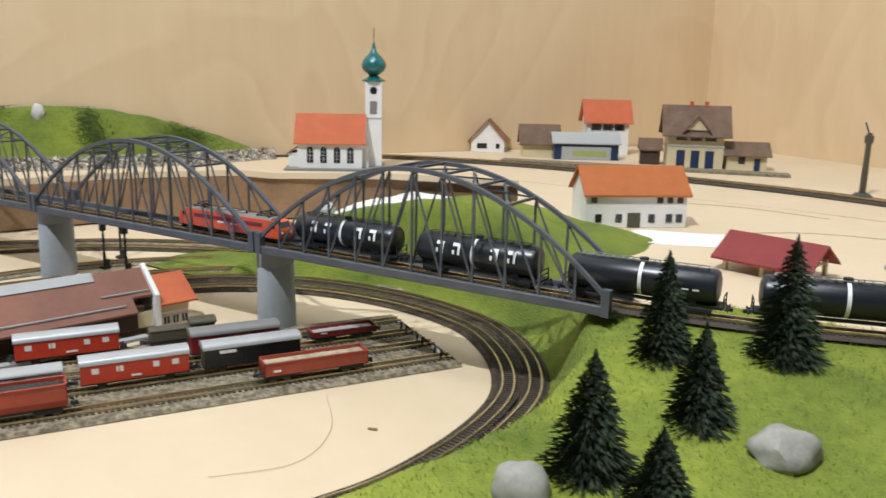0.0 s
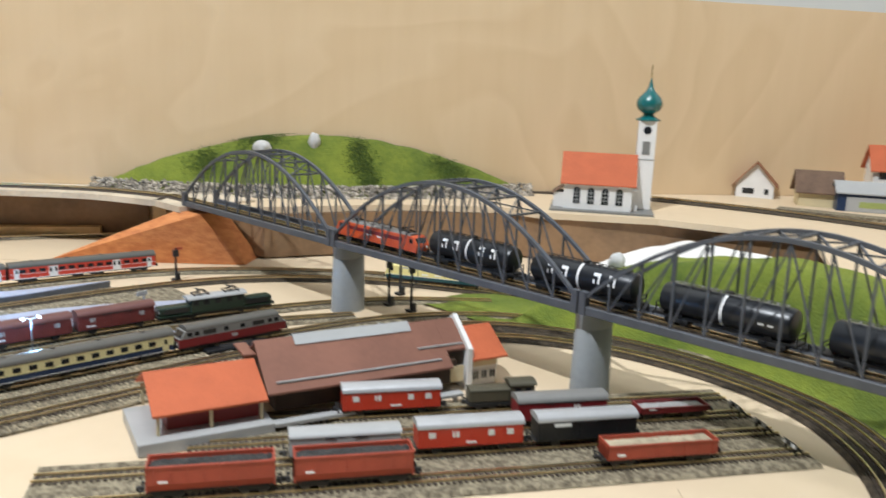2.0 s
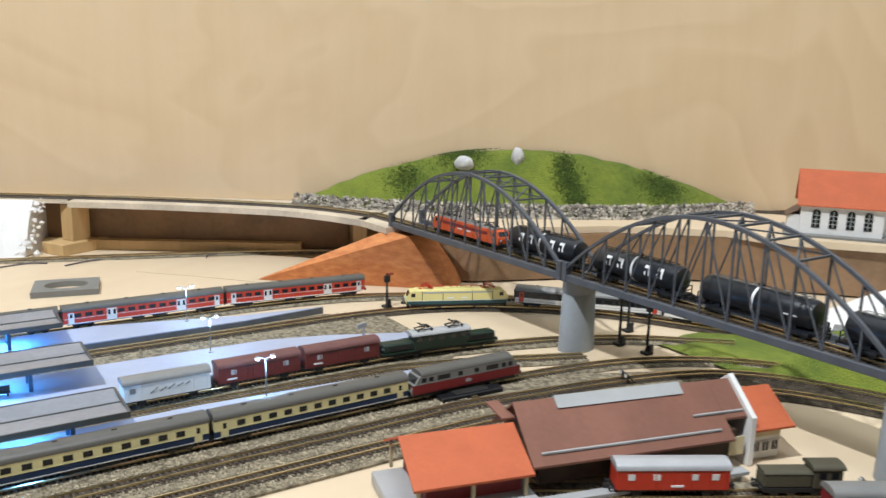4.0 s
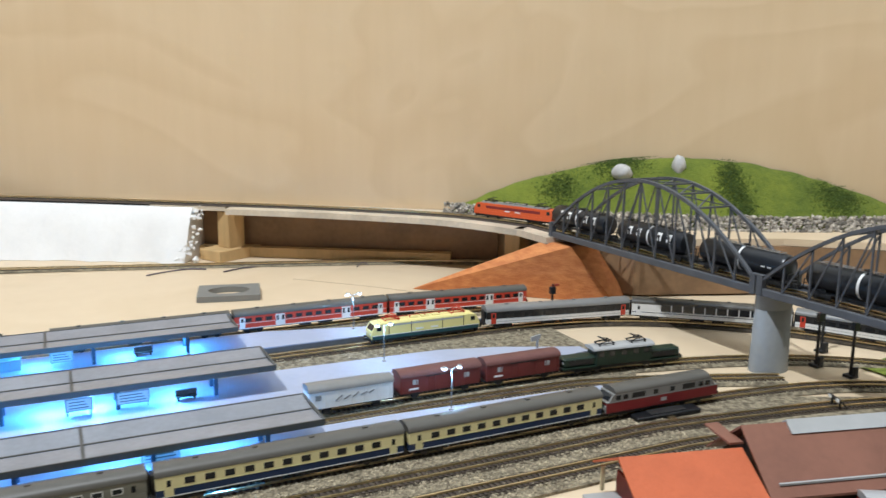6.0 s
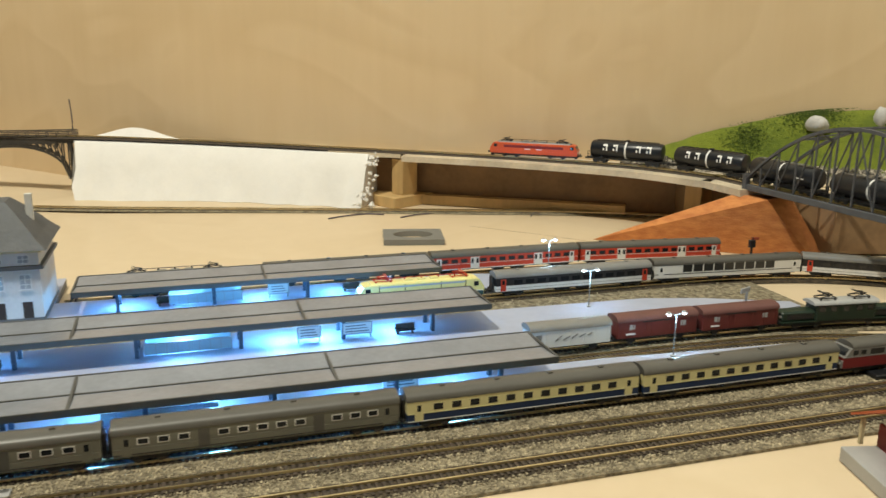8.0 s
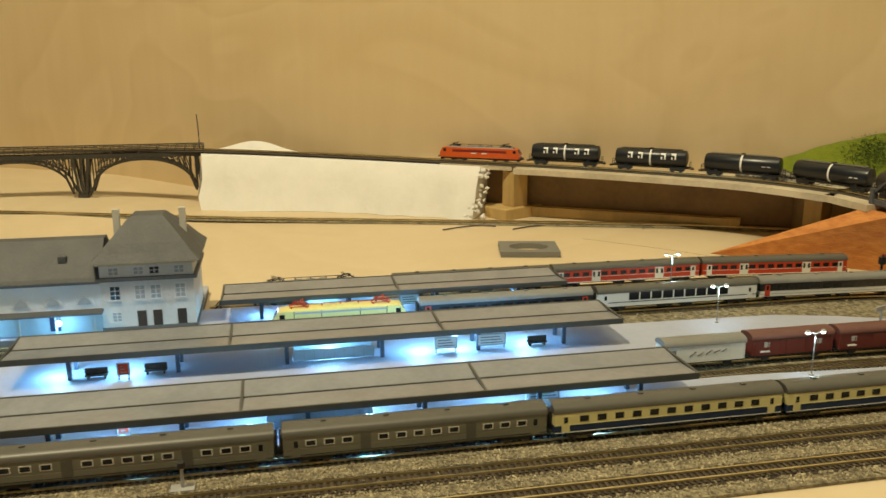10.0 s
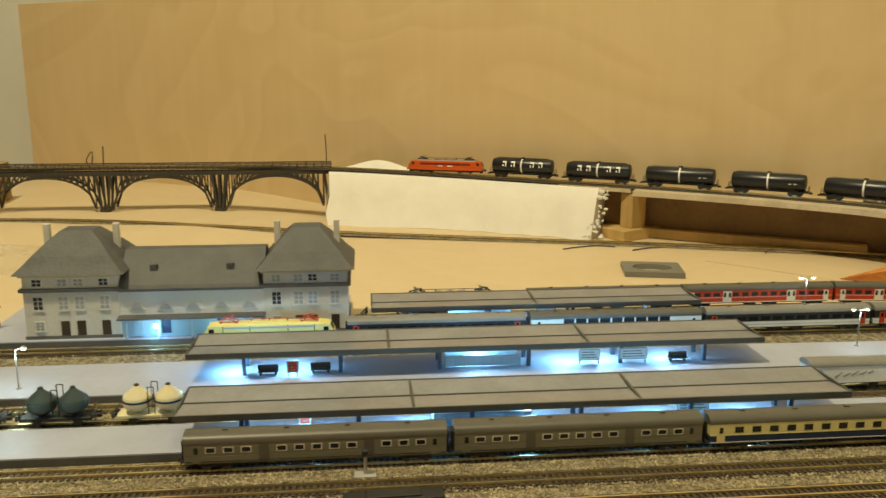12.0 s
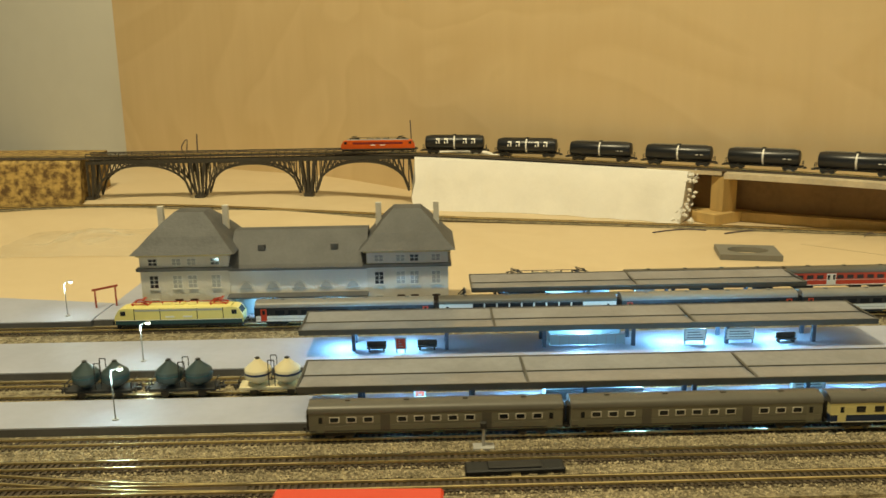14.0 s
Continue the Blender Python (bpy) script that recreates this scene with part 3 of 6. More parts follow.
def bridge_span(m):
    t = thing("arch_bridge_span", "dark grey plastic bowstring arch bridge span on piers", "bridge", m, group="spans of the arch bridge")
    for side in (-BW, BW):
        part("bottom_chord", box(B(), -SPAN / 2 + 0.6, SPAN / 2 - 0.6, side - 1.5, side + 1.5, -3.6, 1.4, 0.4), STEEL, t)
        bm = B()
        n = 26
        rows = []
        for i in range(n + 1):
            x = -SPAN / 2 + 3 + (SPAN - 6) * i / n
            z = arch_z(x)
            rows.append([bm.verts.new((x, side + dy, z + dz)) for dy, dz in ((-1.4, -1.1), (1.4, -1.1), (1.4, 1.3), (-1.4, 1.3))])
        for a, b in zip(rows, rows[1:]):
            for q in range(4):
                bm.faces.new((a[q], a[(q + 1) % 4], b[(q + 1) % 4], b[q]))
        bm.faces.new(rows[0])
        bm.faces.new(rows[-1][::-1])
        part("arch_chord", bm, STEEL, t)
        for i in range(1, PANELS):
            x = -SPAN / 2 + SPAN * i / PANELS
            part("hanger", bar(B(), (x, side, 1.3), (x, side, arch_z(x) - 0.8), 1.2, 1.1), STEEL, t)
        for i in range(1, PANELS - 1):
            xa, xb = -SPAN / 2 + SPAN * i / PANELS, -SPAN / 2 + SPAN * (i + 1) / PANELS
            up = i >= PANELS // 2
            a, b = ((xa, side, arch_z(xa) - 1), (xb, side, 1.3)) if up else ((xa, side, 1.3), (xb, side, arch_z(xb) - 1))
            part("diagonal", bar(B(), a, b, 1.0, 0.8), STEEL, t)
        part("end_post", box(B(), -SPAN / 2 + 0.6, -SPAN / 2 + 5, side - 2.4, side + 2.4, -3.6, 10), STEEL, t)
        part("end_post", box(B(), SPAN / 2 - 5, SPAN / 2 - 0.6, side - 2.4, side + 2.4, -3.6, 10), STEEL, t)
    for i in range(3, PANELS - 2):
        x = -SPAN / 2 + SPAN * i / PANELS
        part("cross_beam", bar(B(), (x, -BW, arch_z(x) + 0.6), (x, BW, arch_z(x) + 0.3), 1.6, 1.3), STEEL, t)
        if i < PANELS - 3:
            xb = -SPAN / 2 + SPAN * (i + 1) / PANELS
            part("wind_brace", bar(B(), (x, -BW, arch_z(x)), (xb, BW, arch_z(xb)), 1.1, 0.9), STEEL, t)
            part("wind_brace", bar(B(), (x, BW, arch_z(x) - 0.5), (xb, -BW, arch_z(xb) - 0.5), 1.1, 0.9), STEEL, t)
    part("deck", box(B(), -SPAN / 2 + 1, SPAN / 2 - 1, -BW + 1, BW - 1, -4, -2.2), STEEL, t)
    return t


def bridge_point(k):
    """Centre of span k, counted from the right-hand hill."""
    x = 432 - SPAN * (k + 0.5)
    return x, 546 - 0.043 * (432 - x)


x, y = bridge_point(0)
span = bridge_span(P(x, y, 58, 0, 0, BRIDGE_ROT))
for k in (1, 2):
    x, y = bridge_point(k)
    copy_thing(span, P(x, y, 58, 0, 0, BRIDGE_ROT))


def bridge_pier(m):
    t = thing("bridge_pier", "pale grey tapered round bridge pier standing on the board", "bridge pier", m, group="bridge piers")
    def oval(rx, ry):
        return [(rx * math.cos(a), ry * math.sin(a)) for a in [2 * math.pi * i / 28 for i in range(28)]]
    bm = B()
    rows = []
    for z, rx, ry in ((0, 10.6, 15.0), (3, 10.4, 14.8), (43, 9.6, 13.8), (43.5, 9.3, 13.5), (44.2, 9.7, 13.9), (53.6, 9.7, 13.9)):
        rows.append([bm.verts.new((a, b, z)) for a, b in oval(rx, ry)])
    for a, b in zip(rows, rows[1:]):
        for i in range(28):
            bm.faces.new((a[i], a[(i + 1) % 28], b[(i + 1) % 28], b[i]))
    bm.faces.new(rows[-1])
    bm.faces.new(rows[0][::-1])
    part("shaft", bm, PIER, t, smooth=True)
    part("bearing", box(B(), -8, 8, -13, 13, 53.6, 54.2), DARK, t)
    return t


p = bridge_pier(P(432 - SPAN, 546 - 0.043 * SPAN, 0))
copy_thing(p, P(432 - 2 * SPAN, 546 - 0.086 * SPAN, 0))

# orange card ramp at the bridge's far end
bm = B()
v = [bm.verts.new(c) for c in ((-338, 392, 0.3), (-244, 566, 0.3), (-266, 552, 0.3), (-272, 492, 50), (-240, 500, 50), (-250, 532, 50), (-219, 536, 0.3))]
for f in ((0, 4, 3), (0, 6, 4), (6, 5, 4), (3, 4, 5), (6, 1, 5), (1, 2, 5), (2, 3, 5), (0, 3, 2)):
    bm.faces.new([v[i] for i in f])
setting("ramp_mound", bm, CORKB, "orange-brown card embankment under the bridge end", "embankment")

# ---- truss viaduct on the far line ----
VA, VB = Vector((-684, -489, 0)), Vector((-688, -78, 0))
VL = (VB - VA).length
VM = P(VA.x, VA.y, 0, 0, 0, math.degrees(math.atan2(VB.y - VA.y, VB.x - VA.x)))
via = thing("viaduct", "dark brown plastic truss viaduct with three arches", "viaduct", VM)
VZ, VF = 66.0, 19.0
VIA = material("viaduct_brown_black", (0.055, 0.05, 0.044), rough=0.5, vary=0.3)
part("deck", box(B(), 0, VL, -9, 9, VZ - 5, VZ), VIA, via)
for side in (-9, 9):
    part("parapet_rail", bar(B(), (0, side, VZ + 8.4), (VL, side, VZ + 8.4), 1.3, 1.3), VIA, via)
    part("parapet_rail", bar(B(), (0, side, VZ + 4.6), (VL, side, VZ + 4.6), 1.1, 1.1), VIA, via)
    for i in range(41):
        x = VL * i / 40
        part("baluster", bar(B(), (x, side, VZ), (x, side, VZ + 8.5), 0.9, 0.9), VIA, via)
    for k in range(3):
        a, b = VL * k / 3, VL * (k + 1) / 3
        bm = B()
        n = 18
        pts = []
        for i in range(n + 1):
            u = -1 + 2 * i / n
            x = (a + b) / 2 + u * (b - a) / 2 * 0.86
            pts.append(Vector((x, side, VF + 2 + (VZ - 9 - VF) * math.sqrt(max(0, 1 - abs(u) ** 2.2)))))
        for p, q in zip(pts, pts[1:]):
            bar(bm, p, q, 2.4, 2.4)
        part("arch_rib", bm, VIA, via)
        bm = B()
        for i, p in enumerate(pts):
            top = Vector((p.x, side, VZ - 3))
            if (top - p).length > 4:
                bar(bm, p, top, 1.4, 1.4)
                if 0 < i < n:
                    bar(bm, p, Vector((pts[i + (1 if i < n / 2 else -1)].x, side, VZ - 3)), 1.2, 1.2)
        part("lattice", bm, VIA, via)
for k in range(4):
    x = VL * k / 3
    for dx in (-7, 0, 7):
        if 0 <= x + dx <= VL + 1:
            for side in (-8, 8):
                part("leg", bar(B(), (x + dx * 0.5, side, VF), (x + dx * 1.2, side, VZ - 2), 2.6, 2.6), VIA, via)
    part("foot", box(B(), x - 6, x + 6, -10, 10, VF - 4, VF + 1), VIA, via)
# ground under the viaduct, rising to the wall
def rise_height(x, y):
    return (10.4 * ramp(-x, 540, 622) + 7.0 * ramp(-x, 640, 680)) * ramp(-y, 0, 250) - 0.3


setting("ground_rise", hill_mesh(-1080, -520, -800, 20, rise_height, 20), BOARD, "pale board ground below the viaduct", "baseboard", smooth=True)

# white plaster embankment below the far line
def plaster_mesh():
    bm = B()
    rnd = random.Random(3)
    rows = []
    n = 60
    up = [p for p in UPPER if -84 <= p.y <= 238 and p.x < -400]
    n = len(up)
    for i, p in enumerate(up):
        d = (up[min(i + 1, n - 1)] - up[max(i - 1, 0)])
        d.z = 0
        d.normalize()
        s = Vector((-d.y, d.x, 0))
        if s.x < 0:
            s = -s
        row = []
        foot = 40 + 8 * noise.noise(Vector((i * 0.2, 0, 0)))
        mound = 11 * math.exp(-((p.y + 20) / 34) ** 2)
        torn = ramp(i, n - 7, n - 1)
        for a, z in ((-24, p.z - 4.5 + 1.2 * mound), (-10, p.z - 4.6), (9, p.z - 5.0), (13, p.z - 8), (16 + (foot - 16) * 0.3, 36), (16 + (foot - 16) * 0.65, 17), (foot, 0.3)):
            q = p + s * (a + 2.0 * noise.noise(Vector((p.x, p.y, z)) / 14)) + d * torn * (9 * noise.noise(Vector((a * 0.31, z * 0.23, 4))) - 3)
            q += s * torn * 7 * noise.noise(Vector((p.x, p.y, z * 2.0)) / 9)
            row.append(bm.verts.new((q.x, q.y, z + (1.5 * noise.noise(Vector((p.x, p.y, z + 9)) / 10) if 1 < z < 50 else 0))))
        rows.append(row)
    for a, b in zip(rows, rows[1:]):
        for j in range(6):
            bm.faces.new((a[j], a[j + 1], b[j + 1], b[j]))
    for row in (rows[0], rows[-1]):
        c = bm.verts.new((row[0].co.x, row[0].co.y, 0.3))
        bm.faces.new([*row, c])
    return bm


setting("plaster_bank", plaster_mesh(), PLASTER, "rough white plaster embankment under the far line", "embankment", smooth=True)
rnd = random.Random(77)
torn_end = [p for p in UPPER if 219 <= p.y <= 240 and p.x < -400]
places = []
for i in range(70):
    p = rnd.choice(torn_end)
    a = rnd.uniform(8, 40)
    places.append((p.x + 0.87 * a, p.y - 0.5 * a + rnd.uniform(-3, 6), max(1.0, 54 - (a - 12) * 1.9) * rnd.uniform(0.8, 1.0), rnd.uniform(2.0, 4.2)))
stones("plaster_crumbs", places, PLASTER, "torn white plaster lumps at the end of the embankment", "plaster")


def cork_bank():
    bm = B()
    up = [p for p in UPPER if -760 <= p.y <= -490]
    rows = []
    for p in up:
        q = Vector((1, 0.12, 0))
        rows.append([bm.verts.new((p + q * a + Vector((0, 0, 0))).to_tuple()[:2] + (z,)) for a, z in ((-120, p.z - 4), (9, p.z - 4.2), (14, p.z - 8), (24, 8), (26, 0.3))])
    for a, b in zip(rows, rows[1:]):
        for j in range(4):
            bm.faces.new((a[j], a[j + 1], b[j + 1], b[j]))
    bm.faces.new([*rows[0], bm.verts.new((rows[0][0].co.x, rows[0][0].co.y, 0.3))])
    return bm


setting("cork_bank", cork_bank(), CORK, "cork granulate embankment beyond the viaduct", "embankment")
# pine blocks that carry the curved shelf
for x, y, base in ((-550, 268, True), (-380, 530, False)):
    b = thing("support_block", "pine block propping the curved shelf", "wood block", P(x, y, 0, 0, 0, 28), group="shelf supports")
    part("post", box(B(), -9, 9, -11, 11, 12.05 if base else 0.3, 51 if base else 46, 0.5), PINE, b)
    if base:
        part("base", box(B(), -17, 17, -30, 30, 0.2, 12, 0.6), PINE, b)

# ---- rolling stock; local x runs along the track, z is 0 on the rail head ----
def shell(z0, z1, half, crown=0.0, steps=8):
    """Cross-section from z0 up to the shoulder z1, with a crowned top."""
    pts = [(-half, z0), (half, z0), (half, z1)]
    for i in range(1, steps):
        a = math.pi * i / steps
        pts.append((half * math.cos(a), z1 + crown * math.sin(a) ** 0.8))
    pts.append((-half, z1))
    return pts


def bogie(parent, x, base=9.0, wheel=2.3):
    b = part("bogie", box(B(), x - base / 2 - 3, x + base / 2 + 3, -4.6, 4.6, 1.6, 4.0, 0.3), DARK, parent)
    for dx in (-base / 2, base / 2):
        bm = B()
        for side in (-3.6, 3.6):
            rod(bm, (x + dx, side - 0.5, wheel), (x + dx, side + 0.5, wheel), wheel, 14)
        rod(bm, (x + dx, -3.6, wheel), (x + dx, 3.6, wheel), 0.6, 6)
        part("wheelset", bm, WHEEL, b)
    return b


def couplings(parent, L, z=4.6):
    for e in (-1, 1):
        bm = box(B(), e * L / 2 - 0.2, e * L / 2 + e * 3.6, -1.1, 1.1, z - 1.3, z + 0.3)
        part("coupler", bm, DARK, parent)
        for side in (-4, 4):
            part("buffer", rod(rod(B(), (e * L / 2, side, z), (e * (L / 2 + 1.6), side, z), 0.5, 8), (e * (L / 2 + 1.4), side, z), (e * (L / 2 + 1.9), side, z), 1.2, 10), DARK, parent)


def panels(parent, name, xs, w, z0, z1, half, mat, proud=0.14, label=""):
    for x in xs:
        for side in (-1, 1):
            a, b = sorted((side * (half - 0.3), side * (half + proud)))
            part(name, box(B(), x - w / 2, x + w / 2, a, b, z0, z1), mat, parent, label)


def spread(a, b, n):
    return [a + (b - a) * i / (n - 1) for i in range(n)]


def coach(name, label, L, lower, upper, roof, windows, door_mat, group="", lines=(), win=(4.0, 8.9, 12.2), win_mat=None, ends=None, frame_mat=None):
    t = thing(name, label, "passenger coach", None, group)
    H = 6.4
    part("lower_side", box(B(), -L / 2, L / 2, -H, H, 4.2, 8.2, 0.25), lower, t)
    part("upper_side", box(B(), -L / 2, L / 2, -H, H, 8.2, 14.0), upper, t)
    part("roof", prism(B(), shell(13.9, 14.4, H + 0.15, 3.6, 10), -L / 2 - 0.3, L / 2 + 0.3), roof, t, smooth=True)
    part("underframe", box(B(), -L / 2 + 3, L / 2 - 3, -4.4, 4.4, 3.2, 4.3), DARK, t)
    part("equipment_box", box(B(), -11, -2, -5.6, 5.6, 2.0, 4.3, 0.2), DARK, t)
    part("equipment_box", box(B(), 4, 15, -5.6, 5.6, 2.2, 4.3, 0.2), DARK, t)
    for z0, z1, mat in lines:
        part("stripe", box(B(), -L / 2 + 0.2, L / 2 - 0.2, -H - 0.1, H + 0.1, z0, z1), mat, t)
    if frame_mat:
        panels(t, "window_frame", windows, win[0] + 0.9, win[1] - 0.4, win[2] + 0.4, H, frame_mat, 0.08)
    panels(t, "window", windows, win[0], win[1], win[2], H, win_mat or GLASS)
    panels(t, "door", (-L / 2 + 5.5, L / 2 - 5.5), 4.0, 4.6, 13.0, H, door_mat, 0.12)
    panels(t, "door_window", (-L / 2 + 5.5, L / 2 - 5.5), 1.8, 9.2, 12.2, H, GLASS, 0.2)
    for e in (-1, 1):
        part("gangway", box(B(), *sorted((e * L / 2, e * (L / 2 + 1.6))), -3, 3, 4.6, 14.2, 0.2), ends or DARK, t)
        bogie(t, e * (L / 2 - 14))
    for i in range(4):
        part("roof_vent", box(B(), -L / 2 + 18 + i * (L - 36) / 3 - 1.2, -L / 2 + 18 + i * (L - 36) / 3 + 1.2, -1, 1, 17.8, 18.6), roof, t)
    couplings(t, L)
    return t


def pantograph(parent, x, mat, z=17.2):
    bm = B()
    for side in (-3, 3):
        bar(bm, (x - 6, side, z), (x + 6, side, z), 0.5, 0.5)
    for dx in (-6, 6):
        bar(bm, (x + dx, -3, z), (x + dx, 3, z), 0.5, 0.5)
    base = part("pantograph", bm, mat, parent)
    for side in (-3, 3):
        part("lower_arm", bar(B(), (x - 6, side, z), (x + 4, side * 0.5, z + 2.0), 0.45, 0.45), mat, base)
        part("upper_arm", bar(B(), (x + 4, side * 0.5, z + 2.0), (x - 2, side * 0.6, z + 2.8), 0.45, 0.45), mat, base)
    for dx in (-2.6, -1.4):
        part("contact_strip", bar(B(), (x + dx, -4.6, z + 2.9), (x + dx, 4.6, z + 2.9), 0.5, 0.4), mat, base)
    for dx in (-5, 5):
        for side in (-3, 3):
            part("insulator", rod(B(), (x + dx, side, z - 1.6), (x + dx, side, z), 0.6, 8), mat, base)


def electric_loco(name, label, L, upper, lower, roof, panto, band=None, lower_top=7.5, axles=13, seams=False):
    t = thing(name, label, "locomotive")
    H = 6.3
    prof = [(-L / 2, 7.8), (-L / 2 + 0.4, 4.2), (L / 2 - 0.4, 4.2), (L / 2, 7.8), (L / 2 - 0.3, 9.8), (L / 2 - 3.4, 14.6), (L / 2 - 6, 15.2), (-L / 2 + 6, 15.2), (-L / 2 + 3.4, 14.6), (-L / 2 + 0.3, 9.8)]
    bm = prism(B(), [(x, z) for x, z in prof], -H, H, "y")
    part("body", bm, upper, t)
    part("lower_side", box(B(), -L / 2 + 0.6, L / 2 - 0.6, -H - 0.12, H + 0.12, 4.1, lower_top), lower, t)
    part("roof", prism(B(), shell(15.0, 15.2, H - 1.0, 1.4, 8), -L / 2 + 8, L / 2 - 8), roof, t)
    part("underframe", box(B(), -L / 2 + 4, L / 2 - 4, -4.8, 4.8, 2.2, 4.3), DARK, t)
    if seams:
        for x in (-L / 2 + 13.5, -12.5, 12.5, L / 2 - 13.5):
            part("panel_seam", box(B(), x - 0.25, x + 0.25, -H - 0.08, H + 0.08, lower_top, 15.0), DARK, t)
        part("vent_band", box(B(), -L / 2 + 14, L / 2 - 14, -H - 0.1, H + 0.1, 13.2, 14.4), GREYL, t)
        for side in (-1, 1):
            part("handrail", box(B(), -L / 2 + 1, L / 2 - 1, *sorted((side * (H + 0.1), side * (H + 0.3))), lower_top - 0.1, lower_top + 0.3), WHITE, t)
    if band:
        part("grille_band", box(B(), -L / 2 + 15, L / 2 - 15, -H - 0.16, H + 0.16, 10.2, 12.8), band, t)
    for e in (-1, 1):
        part("windscreen", bar(B(), (e * (L / 2 - 1.0), 0, 10.4), (e * (L / 2 - 3.2), 0, 13.9), 9.6, 0.7), GLASS, t)
        part("front_window", box(B(), *sorted((e * (L / 2 - 4.2), e * (L / 2 - 7.6))), -H - 0.15, H + 0.15, 10.4, 13.4), GLASS, t)
        part("door", box(B(), *sorted((e * (L / 2 - 9), e * (L / 2 - 12))), -H - 0.1, H + 0.1, 4.6, 13.4), upper, t)
        for side in (-4, 4):
            part("headlight", rod(B(), (e * (L / 2 - 0.3), side, 7.6), (e * (L / 2 + 0.35), side, 7.6), 0.9, 10), WHITE, t)
        part("snow_plough", box(B(), *sorted((e * (L / 2 - 1), e * (L / 2 - 3))), -5.4, 5.4, 1.2, 4.0), DARK, t)
        bogie(t, e * (L / 2 - 22), axles)
        pantograph(t, e * (L / 2 - 17), panto)
        part("plate", box(B(), *sorted((e * 3, e * 9)), -H - 0.22, H + 0.22, 8.6, 9.7), LETTER, t, "white number bars")
    for x in (-9, 0, 9):
        part("roof_hatch", box(B(), x - 3, x + 3, -3, 3, 16.3, 17.3, 0.2), roof, t)
    for x in spread(-L / 2 + 20, L / 2 - 20, 5):
        part("roof_insulator", rod(B(), (x, 1.5, 16), (x, 1.5, 18.6), 0.5, 8), panto, t)
    part("roof_line", bar(B(), (-L / 2 + 18, 1.5, 18.5), (L / 2 - 18, 1.5, 18.5), 0.4, 0.4), panto, t)
    couplings(t, L)
    return t


